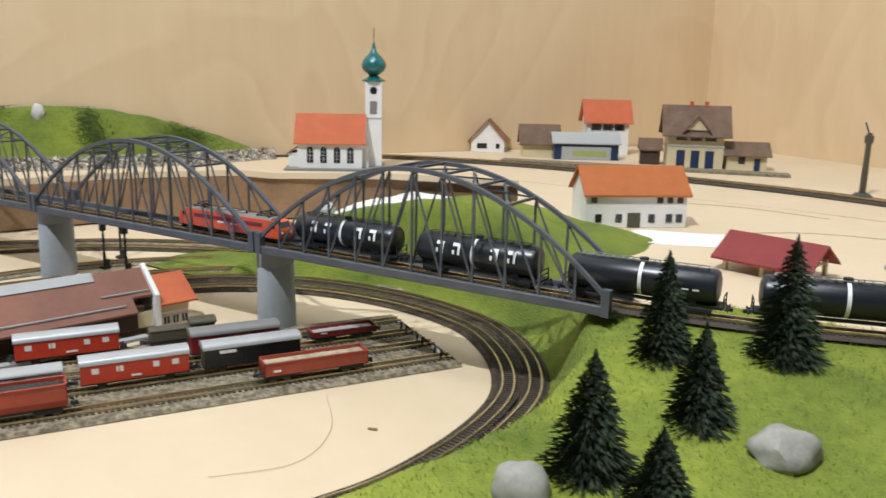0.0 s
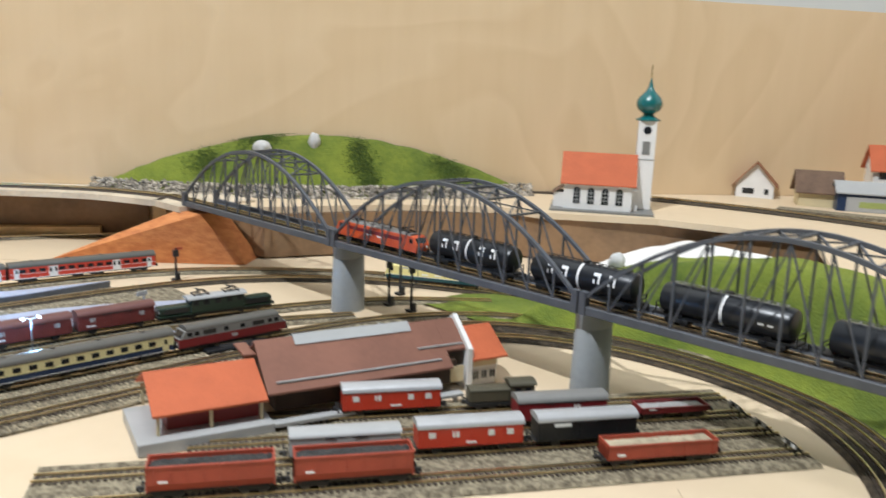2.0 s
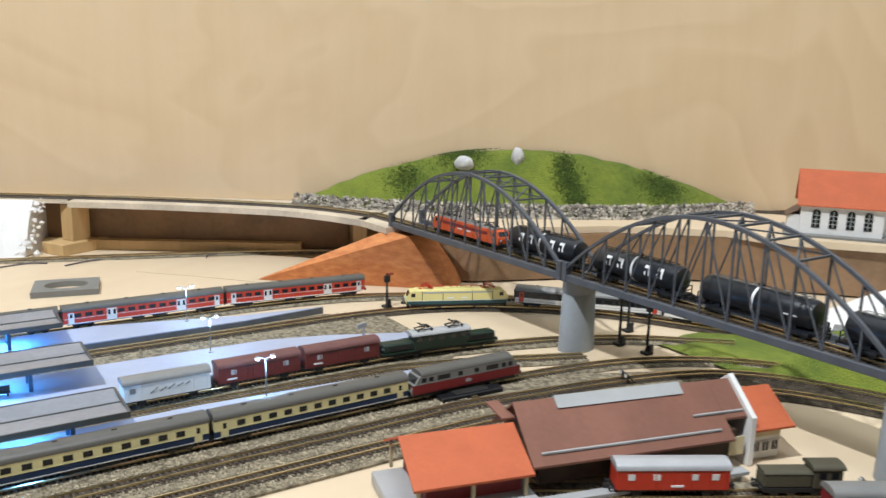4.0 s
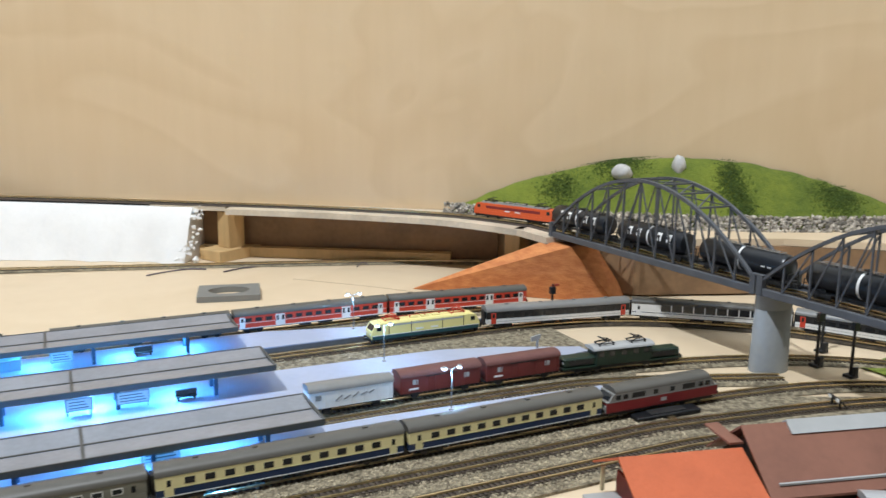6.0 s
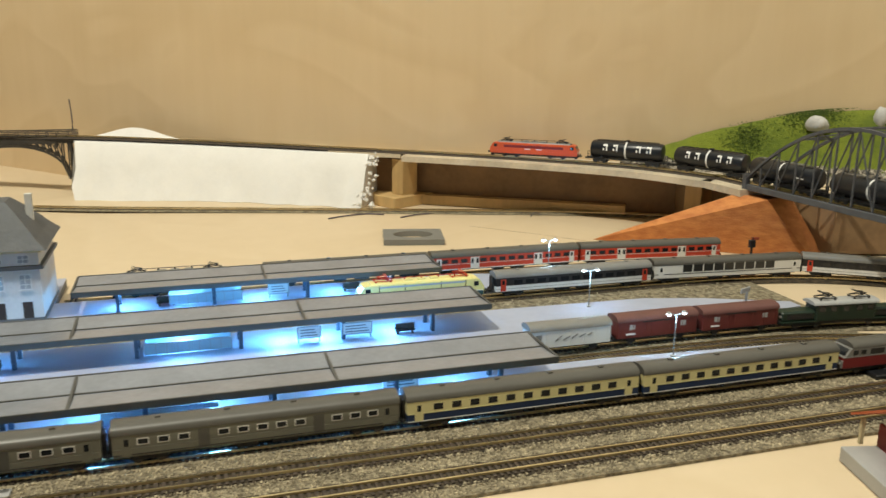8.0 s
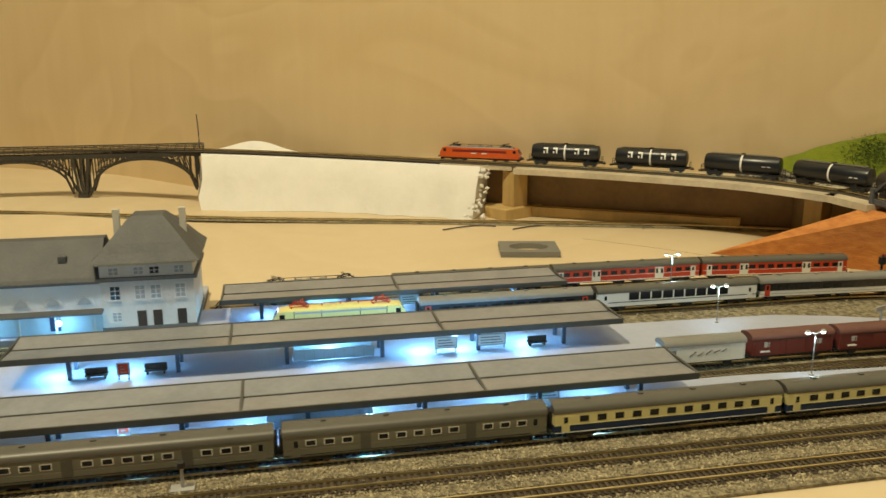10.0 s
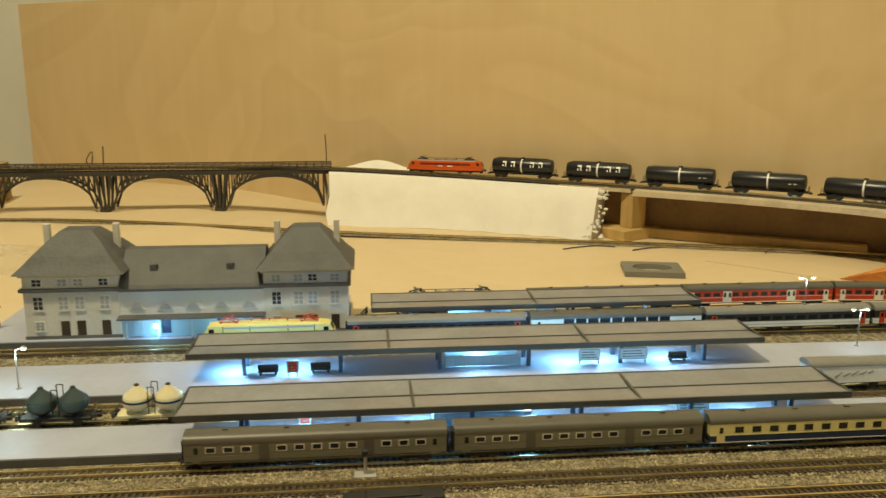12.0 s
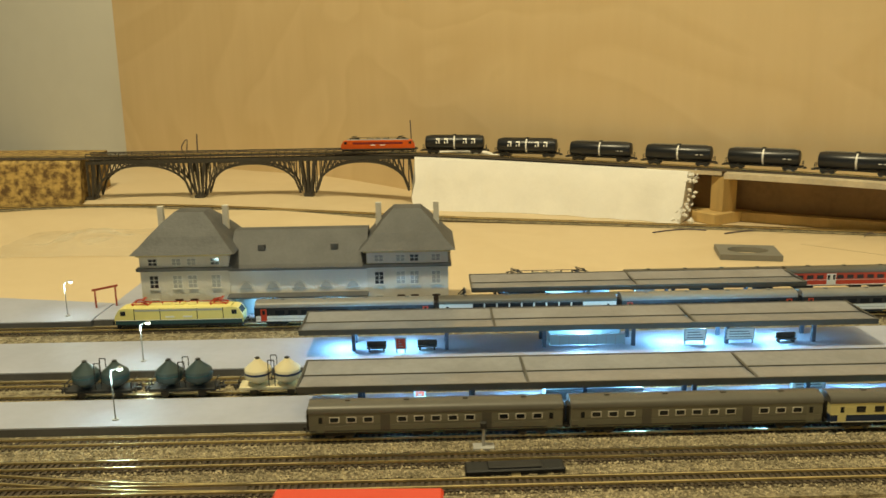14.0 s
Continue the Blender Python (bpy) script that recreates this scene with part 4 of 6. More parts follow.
def tank_wagon(marked):
    L = 80.0
    t = thing("tank_wagon", "black tank wagon with white bars and a pale centre band" if marked else "black tank wagon with a pale centre band", "tank wagon", None, "tank wagons of the oil train")
    R, zc = 8.6, 14.2
    prof = [(0.5, -L / 2 + 2.6), (5.0, -L / 2 + 2.9), (7.8, -L / 2 + 3.8), (R, -L / 2 + 5.4), (R, L / 2 - 5.4), (7.8, L / 2 - 3.8), (5.0, L / 2 - 2.9), (0.5, L / 2 - 2.6)]
    part("barrel", turned(B(), prof, 28, (0, 0, zc), "x"), TANK, t, smooth=True)
    part("centre_band", turned(B(), [(R - 0.1, -0.95), (R + 0.14, -0.9), (R + 0.14, 0.9), (R - 0.1, 0.95)], 28, (0, 0, zc), "x"), LETTER, t, smooth=True)
    part("frame", box(box(B(), -L / 2 + 0.5, L / 2 - 0.5, -4.6, -3.2, 4.2, 5.8), -L / 2 + 0.5, L / 2 - 0.5, 3.2, 4.6, 4.2, 5.8), DARK, t)
    for e in (-1, 1):
        part("end_platform", box(B(), *sorted((e * (L / 2 - 6), e * L / 2)), -5.6, 5.6, 5.0, 5.9), DARK, t)
        part("saddle", box(B(), *sorted((e * (L / 2 - 13), e * (L / 2 - 17))), -5.2, 5.2, 5.4, 7.6), DARK, t)
        bm = B()
        for side in (-5, 5):
            bar(bm, (e * (L / 2 - 0.4), side, 5.8), (e * (L / 2 - 0.4), side, 11), 0.5, 0.5)
        bar(bm, (e * (L / 2 - 0.4), -5, 11), (e * (L / 2 - 0.4), 5, 11), 0.5, 0.5)
        bar(bm, (e * (L / 2 - 0.4), -5, 8.4), (e * (L / 2 - 0.4), 5, 8.4), 0.5, 0.5)
        part("end_rail", bm, DARK, t)
        bogie(t, e * (L / 2 - 13), 8.4)
    bm = B()
    for side in (-2.4, 2.4):
        bar(bm, (-L / 2 + 9, side, zc + R + 0.5), (L / 2 - 9, side, zc + R + 0.5), 0.6, 0.4)
    for x in spread(-L / 2 + 9, L / 2 - 9, 13):
        bar(bm, (x, -2.4, zc + R + 0.45), (x, 2.4, zc + R + 0.45), 1.0, 0.3)
    part("walkway", bm, MIDGREY if not marked else DARK, t)
    part("dome_hatch", rod(B(), (0, 0, zc + R - 0.4), (0, 0, zc + R + 1.6), 2.2, 14), DARK, t)
    bm = B()
    for dx in (-1.2, 1.2):
        bar(bm, (-6 + dx, -R - 0.5, 6), (-6 + dx, -2.4, zc + R + 0.6), 0.4, 0.4)
    part("ladder", bm, DARK, t)
    def patch(x0, x1, a0, a1, label):
        """A thin painted patch that follows the barrel, angles in degrees above its waist."""
        for side in (-1, 1):
            bm = B()
            rows = []
            for k in range(5):
                a = radians(a0 + (a1 - a0) * k / 4)
                rows.append([bm.verts.new((x, side * (R + dr) * math.cos(a), zc + (R + dr) * math.sin(a))) for x, dr in ((x0, 0.03), (x1, 0.03), (x1, 0.14), (x0, 0.14))])
            for p, q in zip(rows, rows[1:]):
                for k in range(4):
                    bm.faces.new((p[k], p[(k + 1) % 4], q[(k + 1) % 4], q[k]))
            bm.faces.new(rows[0])
            bm.faces.new(rows[-1][::-1])
            part("bar_mark", bm, LETTER, t, label)

    if marked:
        for x in (-24.0, -13.5, 10.0, 20.5):
            patch(x - 2.4, x - 0.9, -4, 40, "white upright bar")
            patch(x - 0.9, x + 2.4, 26, 40, "white cross bar")
            patch(x + 0.9, x + 2.4, -4, 12, "white short bar")
    else:
        for x in (-27, -22):
            patch(x - 1.6, x + 1.6, -8, -3, "small white data bar")
    couplings(t, L)
    return t


def boxvan(name, label, L, side_mat, roof_mat, windows=(), door=True, h=14.5, crown=3.2, marks=(), group="", win_mat=None, base=None):
    t = thing(name, label, "goods wagon", None, group)
    H = 6.0
    part("body", box(B(), -L / 2 + 1, L / 2 - 1, -H, H, 4.4, h, 0.2), side_mat, t)
    part("roof", prism(B(), shell(h - 0.1, h + 0.3, H + 0.4, crown, 10), -L / 2 + 0.5, L / 2 - 0.5), roof_mat, t, smooth=True)
    part("underframe", box(B(), -L / 2 + 0.6, L / 2 - 0.6, -5, 5, 3.4, 4.5), base or DARK, t)
    if door:
        panels(t, "door", (0,), 9, 4.8, h - 1, H, side_mat, 0.35)
        panels(t, "door_rail", (0,), 20, h - 0.9, h - 0.4, H, DARK, 0.4)
    panels(t, "window", windows, 3.4, h - 5, h - 2, H, win_mat or WHITE, 0.2)
    for x in spread(-L / 2 + 3, L / 2 - 3, 7):
        panels(t, "rib", (x,), 0.5, 4.6, h - 0.4, H, side_mat, 0.25)
    for x, w, z0, z1 in marks:
        panels(t, "bar_mark", (x,), w, z0, z1, H, LETTER, 0.3, "white lettering bar")
    for e in (-1, 1):
        bm = B()
        x = e * (L / 2 - 11)
        for side in (-3.6, 3.6):
            rod(bm, (x, side - 0.5, 2.3), (x, side + 0.5, 2.3), 2.3, 14)
        rod(bm, (x, -4, 2.3), (x, 4, 2.3), 0.6, 6)
        part("wheelset", bm, WHEEL, t)
        part("axle_guard", box(box(B(), x - 2.5, x + 2.5, -4.9, -4.4, 1.6, 4.4), x - 2.5, x + 2.5, 4.4, 4.9, 1.6, 4.4), DARK, t)
    couplings(t, L)
    return t


def open_wagon(name, label, L, side_mat, load_mat, h=11.5, group="", hopper=False):
    t = thing(name, label, "goods wagon", None, group)
    H = 6.2
    if hopper:
        prof = [(-4.4, 4.6), (4.4, 4.6), (H - 0.4, 7.6), (H, 8.2), (H, h), (H - 0.9, h), (H - 0.9, h - 2), (-H + 0.9, h - 2), (-H + 0.9, h), (-H, h), (-H, 8.2), (-H + 0.4, 7.6)]
    else:
        prof = [(-H, 4.6), (H, 4.6), (H, h), (H - 0.7, h), (H - 0.7, h - 2), (-H + 0.7, h - 2), (-H + 0.7, h), (-H, h)]
    part("body", prism(B(), prof, -L / 2 + 1, L / 2 - 1), side_mat, t)
    for e in (-1, 1):
        part("end_wall", box(B(), *sorted((e * (L / 2 - 1), e * (L / 2 - 1.8))), -H, H, 4.7, h + 0.1), side_mat, t)
    for x in spread(-L / 2 + 4, L / 2 - 4, 8):
        panels(t, "rib", (x,), 0.7, 8.3 if hopper else 4.8, h - 0.3, H, side_mat, 0.35)
    panels(t, "top_rim", (0,), L - 2.4, h - 0.5, h, H, side_mat, 0.5)
    panels(t, "bar_mark", (-L / 2 + 8,), 4, 6.6 if not hopper else 9, 7.6 if not hopper else 9.8, H, LETTER, 0.42, "white lettering bar")
    rnd = random.Random(int(L * 7))
    bm = B()
    n, k = int(L / 1.6), 8
    rows = [[bm.verts.new((-L / 2 + 2 + (L - 4) * i / n, -H + 1 + (2 * H - 2) * j / k, h - 1.9 + 1.5 * math.sin(math.pi * j / k) * math.sin(math.pi * i / n) ** 0.4 + rnd.uniform(-0.35, 0.35))) for j in range(k + 1)] for i in range(n + 1)]
    for a, b in zip(rows, rows[1:]):
        for j in range(k):
            bm.faces.new((a[j], a[j + 1], b[j + 1], b[j]))
    part("load", bm, load_mat, t, "heaped bulk load")
    part("underframe", box(B(), -L / 2 + 0.6, L / 2 - 0.6, -4.2, 4.2, 3.2, 4.7), DARK, t)
    for e in (-1, 1):
        bogie(t, e * (L / 2 - 10), 7.6)
    couplings(t, L)
    return t


def silo_wagon(label, tank_mat):
    L = 36.0
    t = thing("silo_wagon", label, "goods wagon", None, "silo wagons at the platform")
    part("frame", box(B(), -L / 2, L / 2, -5.4, 5.4, 3.6, 5.2, 0.2), DARK if tank_mat is GREENTANK else tank_mat, t)
    for x in (-8, 8):
        part("silo", turned(B(), [(1.6, 5.2), (3.4, 6.5), (7.0, 9.0), (7.2, 9.6), (7.2, 13.8), (7.0, 14.4), (1.7, 19.0), (1.5, 19.6), (0.3, 19.8)], 24, (x, 0, 0)), tank_mat, t, smooth=True)
        part("band", turned(B(), [(7.1, 11.4), (7.3, 11.5), (7.3, 12.6), (7.1, 12.7)], 24, (x, 0, 0)), OCEAN if tank_mat is GREENTANK else BLUE, t, "coloured lettering band")
        part("hatch", rod(B(), (x, 0, 19.4), (x, 0, 20.4), 1.3, 12), DARK, t)
    bm = B()
    for dx in (-1.6, 1.6):
        bar(bm, (dx, -4, 5), (dx, -4, 20), 0.4, 0.4)
        bar(bm, (dx, 4, 5), (dx, 4, 20), 0.4, 0.4)
    bar(bm, (-1.6, -4, 20), (1.6, -4, 20), 0.4, 0.4)
    bar(bm, (-1.6, 4, 20), (1.6, 4, 20), 0.4, 0.4)
    part("ladder_frame", bm, DARK, t)
    for e in (-1, 1):
        bm = B()
        for side in (-3.6, 3.6):
            rod(bm, (e * 10, side - 0.5, 2.2), (e * 10, side + 0.5, 2.2), 2.2, 14)
        part("wheelset", bm, WHEEL, t)
        part("end_rail", bar(bar(B(), (e * (L / 2 - 0.3), -5, 5), (e * (L / 2 - 0.3), -5, 9), 0.5, 0.5), (e * (L / 2 - 0.3), -5, 9), (e * (L / 2 - 0.3), 5, 9), 0.5, 0.5), DARK, t)
    couplings(t, L)
    return t


def place(t, x, y, heading, z=RZ):
    """Sets a vehicle on the rails; heading in degrees from +x."""
    t.matrix_basis = P(x, y, z, 0, 0, heading)
    return t


# station track: two grey coaches, two blue and ivory coaches, red diesel
W11 = [x for x in spread(-48, 48, 13) if abs(abs(x) - 24) > 3.5]
grey = coach("passenger_coach", "dull grey express coach with pale window frames at the platform", 120, COACHGREY, COACHGREY, COACHROOF, W11, COACHGREY, "grey coaches", lines=((5.2, 5.5, DARK),), win=(3.9, 9.7, 11.9), win_mat=GLASS, frame_mat=WHITE)
panels(grey, "middle_door", (-24, 24), 4.6, 4.8, 13.2, 6.4, COACHROOF, 0.1)
place(grey, -10, -62, 90)
copy_thing(grey, P(-10, 62, RZ, 0, 0, 90))
ivory = coach("passenger_coach", "ivory and cobalt blue coach with a grey roof", 117, BLUE, BEIGE, COACHROOF, spread(-44, 44, 11), BEIGE, "blue and ivory coaches", lines=((8.0, 8.35, BEIGE), (4.3, 4.7, WHITE)), win=(4.4, 9.3, 12.3))
place(ivory, -9, 184, 90)
copy_thing(ivory, P(-8.5, 303.5, RZ, 0, 0, 90.3))


def diesel_loco():
    L = 80
    t = thing("diesel_locomotive", "wine red diesel locomotive with a grey upper half", "locomotive")
    H = 6.2
    prof = [(-L / 2, 4.4), (L / 2, 4.4), (L / 2 + 0.2, 8.5), (L / 2 - 2, 10.4), (L / 2 - 5, 15.0), (-L / 2 + 5, 15.0), (-L / 2 + 2, 10.4), (-L / 2 - 0.2, 8.5)]
    part("body", prism(B(), prof, -H, H, "y"), MIDGREY, t)
    part("lower_side", box(B(), -L / 2 + 0.2, L / 2 - 0.2, -H - 0.15, H + 0.15, 4.3, 10.2, 0.2), DKRED, t)
    part("trim_line", box(B(), -L / 2 + 0.2, L / 2 - 0.2, -H - 0.2, H + 0.2, 10.2, 10.6), MIDGREY, t)
    part("roof", prism(B(), shell(14.9, 15.1, H, 3.0, 10), -L / 2 + 6, L / 2 - 6), COACHROOF, t, smooth=True)
    panels(t, "window", (-L / 2 + 8, -L / 2 + 13, L / 2 - 13, L / 2 - 8, -6, 6), 3.2, 11.4, 14.0, H, GLASS)
    panels(t, "grille", (-18, 18), 9, 11.2, 14.2, H, DARK, 0.12)
    for e in (-1, 1):
        part("windscreen", bar(B(), (e * (L / 2 - 2.2), 0, 11), (e * (L / 2 - 4.6), 0, 14.5), 9.4, 0.6), GLASS, t)
        bogie(t, e * (L / 2 - 18), 12)
        for side in (-4, 4):
            part("headlight", rod(B(), (e * (L / 2 - 0.3), side, 7), (e * (L / 2 + 0.5), side, 7), 0.9, 10), WHITE, t)
    part("underframe", box(B(), -L / 2 + 3, L / 2 - 3, -4.8, 4.8, 2, 4.5), DARK, t)
    part("badge", box(B(), -2, 2, -H - 0.3, H + 0.3, 6.4, 8.4), GREYL, t)
    couplings(t, L)
    return t


place(diesel_loco(), -7, 404.5, 89)

# freight track: silo wagons, white van, two brown vans, green locomotive
for y, mat, label in ((-243, GREENTANK, "blue-green silo wagon with two conical tanks"), (-198, GREENTANK, "blue-green silo wagon with two conical tanks"), (-150, CREAMTANK, "cream silo wagon with two conical tanks")):
    place(silo_wagon(label, mat), -66, y, 90)
reefer = place(boxvan("refrigerator_van", "white refrigerator van with a grey roof and grey script bars", 52, WHITE, MIDGREY, windows=(-20,), door=False, win_mat=MIDGREY), -78, 240, 90)
for x0, x1, z0, z1 in ((-10, -6, 8, 11), (-5, -1, 8.4, 10.4), (0, 4, 8.8, 11.4), (5, 9, 9.4, 11), (10, 13, 9.8, 11.4)):
    part("script_bar", bar(bar(B(), (x0, -6.1, z0), (x1, -6.1, z1), 0.3, 0.7), (x0, 6.1, z0), (x1, 6.1, z1), 0.3, 0.7), MIDGREY, reefer, "grey script bar")
van = boxvan("covered_van", "brown-red covered van with a rounded roof", 55, BROWNRED, VANROOF, windows=(-17, 17), marks=((-18, 6, 6.4, 7.4),), group="brown vans", win_mat=GREYL)
place(van, -80, 297, 90)
copy_thing(van, P(-79, 354, RZ, 0, 0, 89))


def green_loco():
    L = 88
    t = thing("electric_locomotive", "dark green electric locomotive with long low bonnets and grey cab roof", "locomotive")
    H = 5.8
    for e in (-1, 1):
        part("bonnet", box(B(), *sorted((e * 19, e * L / 2)), -4.8, 4.8, 5, 11.2, 1.0), GREEN, t)
        part("bonnet_grille", box(B(), *sorted((e * 23, e * (L / 2 - 4))), -5.0, 5.0, 6.4, 9.6), BLACK, t)
        bogie(t, e * (L / 2 - 18), 14)
        pantograph(t, e * 12, DARK, 18.4)
        part("walkway", box(B(), *sorted((e * 19, e * (L / 2 + 1))), -6, 6, 4.2, 5.0), GREEN, t)
        for side in (-3.4, 3.4):
            part("headlight", rod(B(), (e * (L / 2 - 0.4), side, 8), (e * (L / 2 + 0.6), side, 8), 0.9, 10), WHITE, t)
    part("cab", box(B(), -21, 21, -H, H, 4.4, 15, 0.5), GREEN, t)
    panels(t, "window", (-17, -9, 0, 9, 17), 4, 10.6, 13.8, H, GLASS)
    part("roof", prism(B(), shell(14.9, 15.2, H + 0.5, 2.2, 8), -23, 23), GREYL, t, smooth=True)
    part("underframe", box(B(), -L / 2, L / 2, -4.6, 4.6, 2.4, 4.4), DARK, t)
    couplings(t, L)
    return t


place(green_loco(), -73, 428, 84)

# bay track: red regional train with its locomotive
REDWIN = [x for x in spread(-50, 50, 14) if abs(abs(x) - 26) > 5]
regional = coach("regional_coach", "bright red regional coach with white doors and a grey roof", 120, RED, RED, COACHROOF, REDWIN, WHITE, "red regional coaches", lines=((4.3, 5.0, WHITE), (8.4, 8.7, WHITE)), win=(5.0, 9.4, 12.3))
panels(regional, "middle_door", (-26, 26), 7.0, 4.6, 13.4, 6.4, WHITE, 0.16)
panels(regional, "door_glass", (-28, -24, 24, 28), 1.8, 8.6, 12.4, 6.4, GLASS, 0.24)
place(regional, -243, 392, 84)
copy_thing(regional, P(-250, 269, RZ, 0, 0, 89.5))
copy_thing(regional, P(-250, 146, RZ, 0, 0, 90))
place(electric_loco("electric_locomotive", "red electric locomotive with lowered pantographs beside a platform", 84, RED, RED, MIDGREY, DARK, band=None), -250, 26, 90)

# yard wagons
YH = math.degrees(math.atan2(YD.y, YD.x))


def in_yard(t, s, row, z=RZ):
    p = yard(s, YARD_ROWS[row])
    t.matrix_basis = P(p.x, p.y, z, 0, 0, YH)
    return t


hop = open_wagon("hopper_wagon", "oxide red self-discharging hopper wagon with a dark load", 56, OXIDE, COAL, 16.5, "red hopper wagons", hopper=True)
in_yard(hop, 344, "a")
p = yard(406, YARD_ROWS["a"])
copy_thing(hop, P(p.x, p.y, RZ, 0, 0, YH))
in_yard(open_wagon("open_wagon", "brown-red open wagon heaped with gravel", 61, OXIDE, GRAIN, 12.0), 558, "a")
in_yard(boxvan("covered_van", "pale grey-green sliding-roof van", 55, GREYL, GREYL, h=13.5, crown=2.0), 405, "b")
in_yard(boxvan("guards_van", "red guard's van with silver roof and white windows", 56, RED, SILVER, windows=(-20, -8, 10, 20), door=False, win_mat=WHITE, marks=((0, 5, 6, 7),)), 467, "b")
in_yard(boxvan("covered_van", "black van with a silver roof", 56, BLACK, SILVER, windows=(), marks=((-14, 9, 11.6, 13.4),)), 529, "b")
in_yard(boxvan("covered_van", "wine red van with a grey roof and pale side panel", 53, DKRED, MIDGREY, windows=(8,), marks=((-4, 8, 6.4, 8.4),)), 525, "c")
in_yard(open_wagon("flat_wagon", "wine red low wagon loaded with grey boards", 44, DKRED, GREYL, 8.0), 592, "c")
in_yard(boxvan("guards_van", "small red guard's van with silver roof and white windows", 56, RED, SILVER, windows=(-20, -8, 10, 20), door=False, win_mat=WHITE, marks=((2, 6, 6, 7),)), 436, "d")


def shunter():
    L = 40
    t = thing("shunting_locomotive", "olive brown shunting locomotive with a low cab", "locomotive")
    part("bonnet", box(B(), -L / 2, 4, -4.8, 4.8, 4.6, 11.5, 0.8), OLIVE, t)
    part("cab", box(B(), 4, L / 2 - 2, -5.6, 5.6, 4.6, 14, 0.4), OLIVE, t)
    part("cab_roof", prism(B(), shell(13.9, 14.1, 6.0, 2.4, 8), 3, L / 2 - 1), OLIVE, t, smooth=True)
    part("bonnet_roof", prism(B(), shell(11.4, 11.6, 5.0, 1.2, 8), -L / 2, 4), OLIVE, t)
    panels(t, "window", (8, 14), 3.4, 9.6, 12.6, 5.6, GLASS)
    part("underframe", box(B(), -L / 2, L / 2, -5, 5, 2.6, 4.7), DARK, t)
    bogie(t, -10, 8)
    bogie(t, 10, 8)
    couplings(t, L)
    return t


in_yard(shunter(), 500, "d")

# ---- moving trains ----
OIL = [electric_loco("electric_locomotive", "bright red electric locomotive hauling black tank wagons", 93, LOCORED, LOCORED, MIDGREY, DARK, band=DKRED)]
tank_a = tank_wagon(True)
tank_b = tank_wagon(False)
OIL += [tank_a, copy_thing(tank_a, P(0, 0, 0)), tank_b] + [copy_thing(tank_b, P(0, 0, 0)) for _ in range(4)]
OIL_OFF = [46.5] + [103 + 40.5 + 91.5 * i for i in range(7)]
EXP = [electric_loco("electric_locomotive", "pale yellow and ocean blue electric locomotive with red pantographs", 87, YELLOW, OCEAN, YELLOW, RED, band=None, lower_top=6.9, seams=True)]
swiss = coach("intercity_coach", "white and black intercity coach with red end doors", 121, WHITE, BLACK, MIDGREY, spread(-44, 44, 11), RED, "intercity coaches", lines=((6.0, 6.4, GREYL), (7.9, 8.3, WHITE)), win=(6.2, 9.2, 12.0))
pano = coach("panorama_coach", "white panorama coach with tall glazing up to the roof", 121, WHITE, WHITE, COACHROOF, spread(-34, 34, 9), WHITE, "", lines=((7.0, 7.5, BLACK),), win=(7.4, 8.6, 14.6))
EXP += [swiss, pano, copy_thing(swiss, P(0, 0, 0)), copy_thing(swiss, P(0, 0, 0)), copy_thing(swiss, P(0, 0, 0))]
EXP_OFF = [43.5] + [95 + 61 + 125 * i for i in range(5)]


def train_rows(pts, front, offsets, index, base, forward, z=0.0):
    """Poses of one vehicle; front: rows of seconds and the distance of the train's front along the track."""
    rows = []
    for k in range(57):
        t = k * 0.25
        for (t0, s0), (t1, s1) in zip(front, front[1:]):
            if t0 <= t <= t1:
                s = s0 + (s1 - s0) * (t - t0) / (t1 - t0)
                break
        c = s - forward * offsets[index]
        a, b = along(pts, c + forward * base), along(pts, c - forward * base)
        m = (a + b) / 2
        rows.append((t, P(m.x, m.y, m.z + z, 0, 0, math.degrees(math.atan2(a.y - b.y, a.x - b.x)))))
    return rows

# ---- platforms and canopies ----
def platform(name, outline, label):
    t = thing(name, label, "platform", kind="structure")
    part("paving", slab_outline(B(), outline, 5.4, 6.2), PLATFORM, t)
    part("edge_wall", slab_outline(B(), outline, 0.4, 5.39), PLATEDGE, t)
    return t


platform("platform_front", [(-20.5, -700), (-20.5, 340), (-28, 392), (-44, 392), (-54, 250), (-54, -700)], "grey platform between station tracks")
platform("platform_middle", [(-97, -700), (-97, 370), (-104, 425), (-114, 425), (-136, 372), (-147, 330), (-150, 230), (-150, -700)], "grey island platform with cold blue lamps")
platform("platform_back", [(-199, -300), (-199, 330), (-206, 400), (-214, 330), (-238, 230), (-238, -50), (-300, -50), (-300, -300)], "grey platform beside the bay track and station")
platform("platform_house", [(-196, -301), (-240, -301), (-262, -400), (-262, -700), (-196, -700)], "pale grey house platform beside the station")


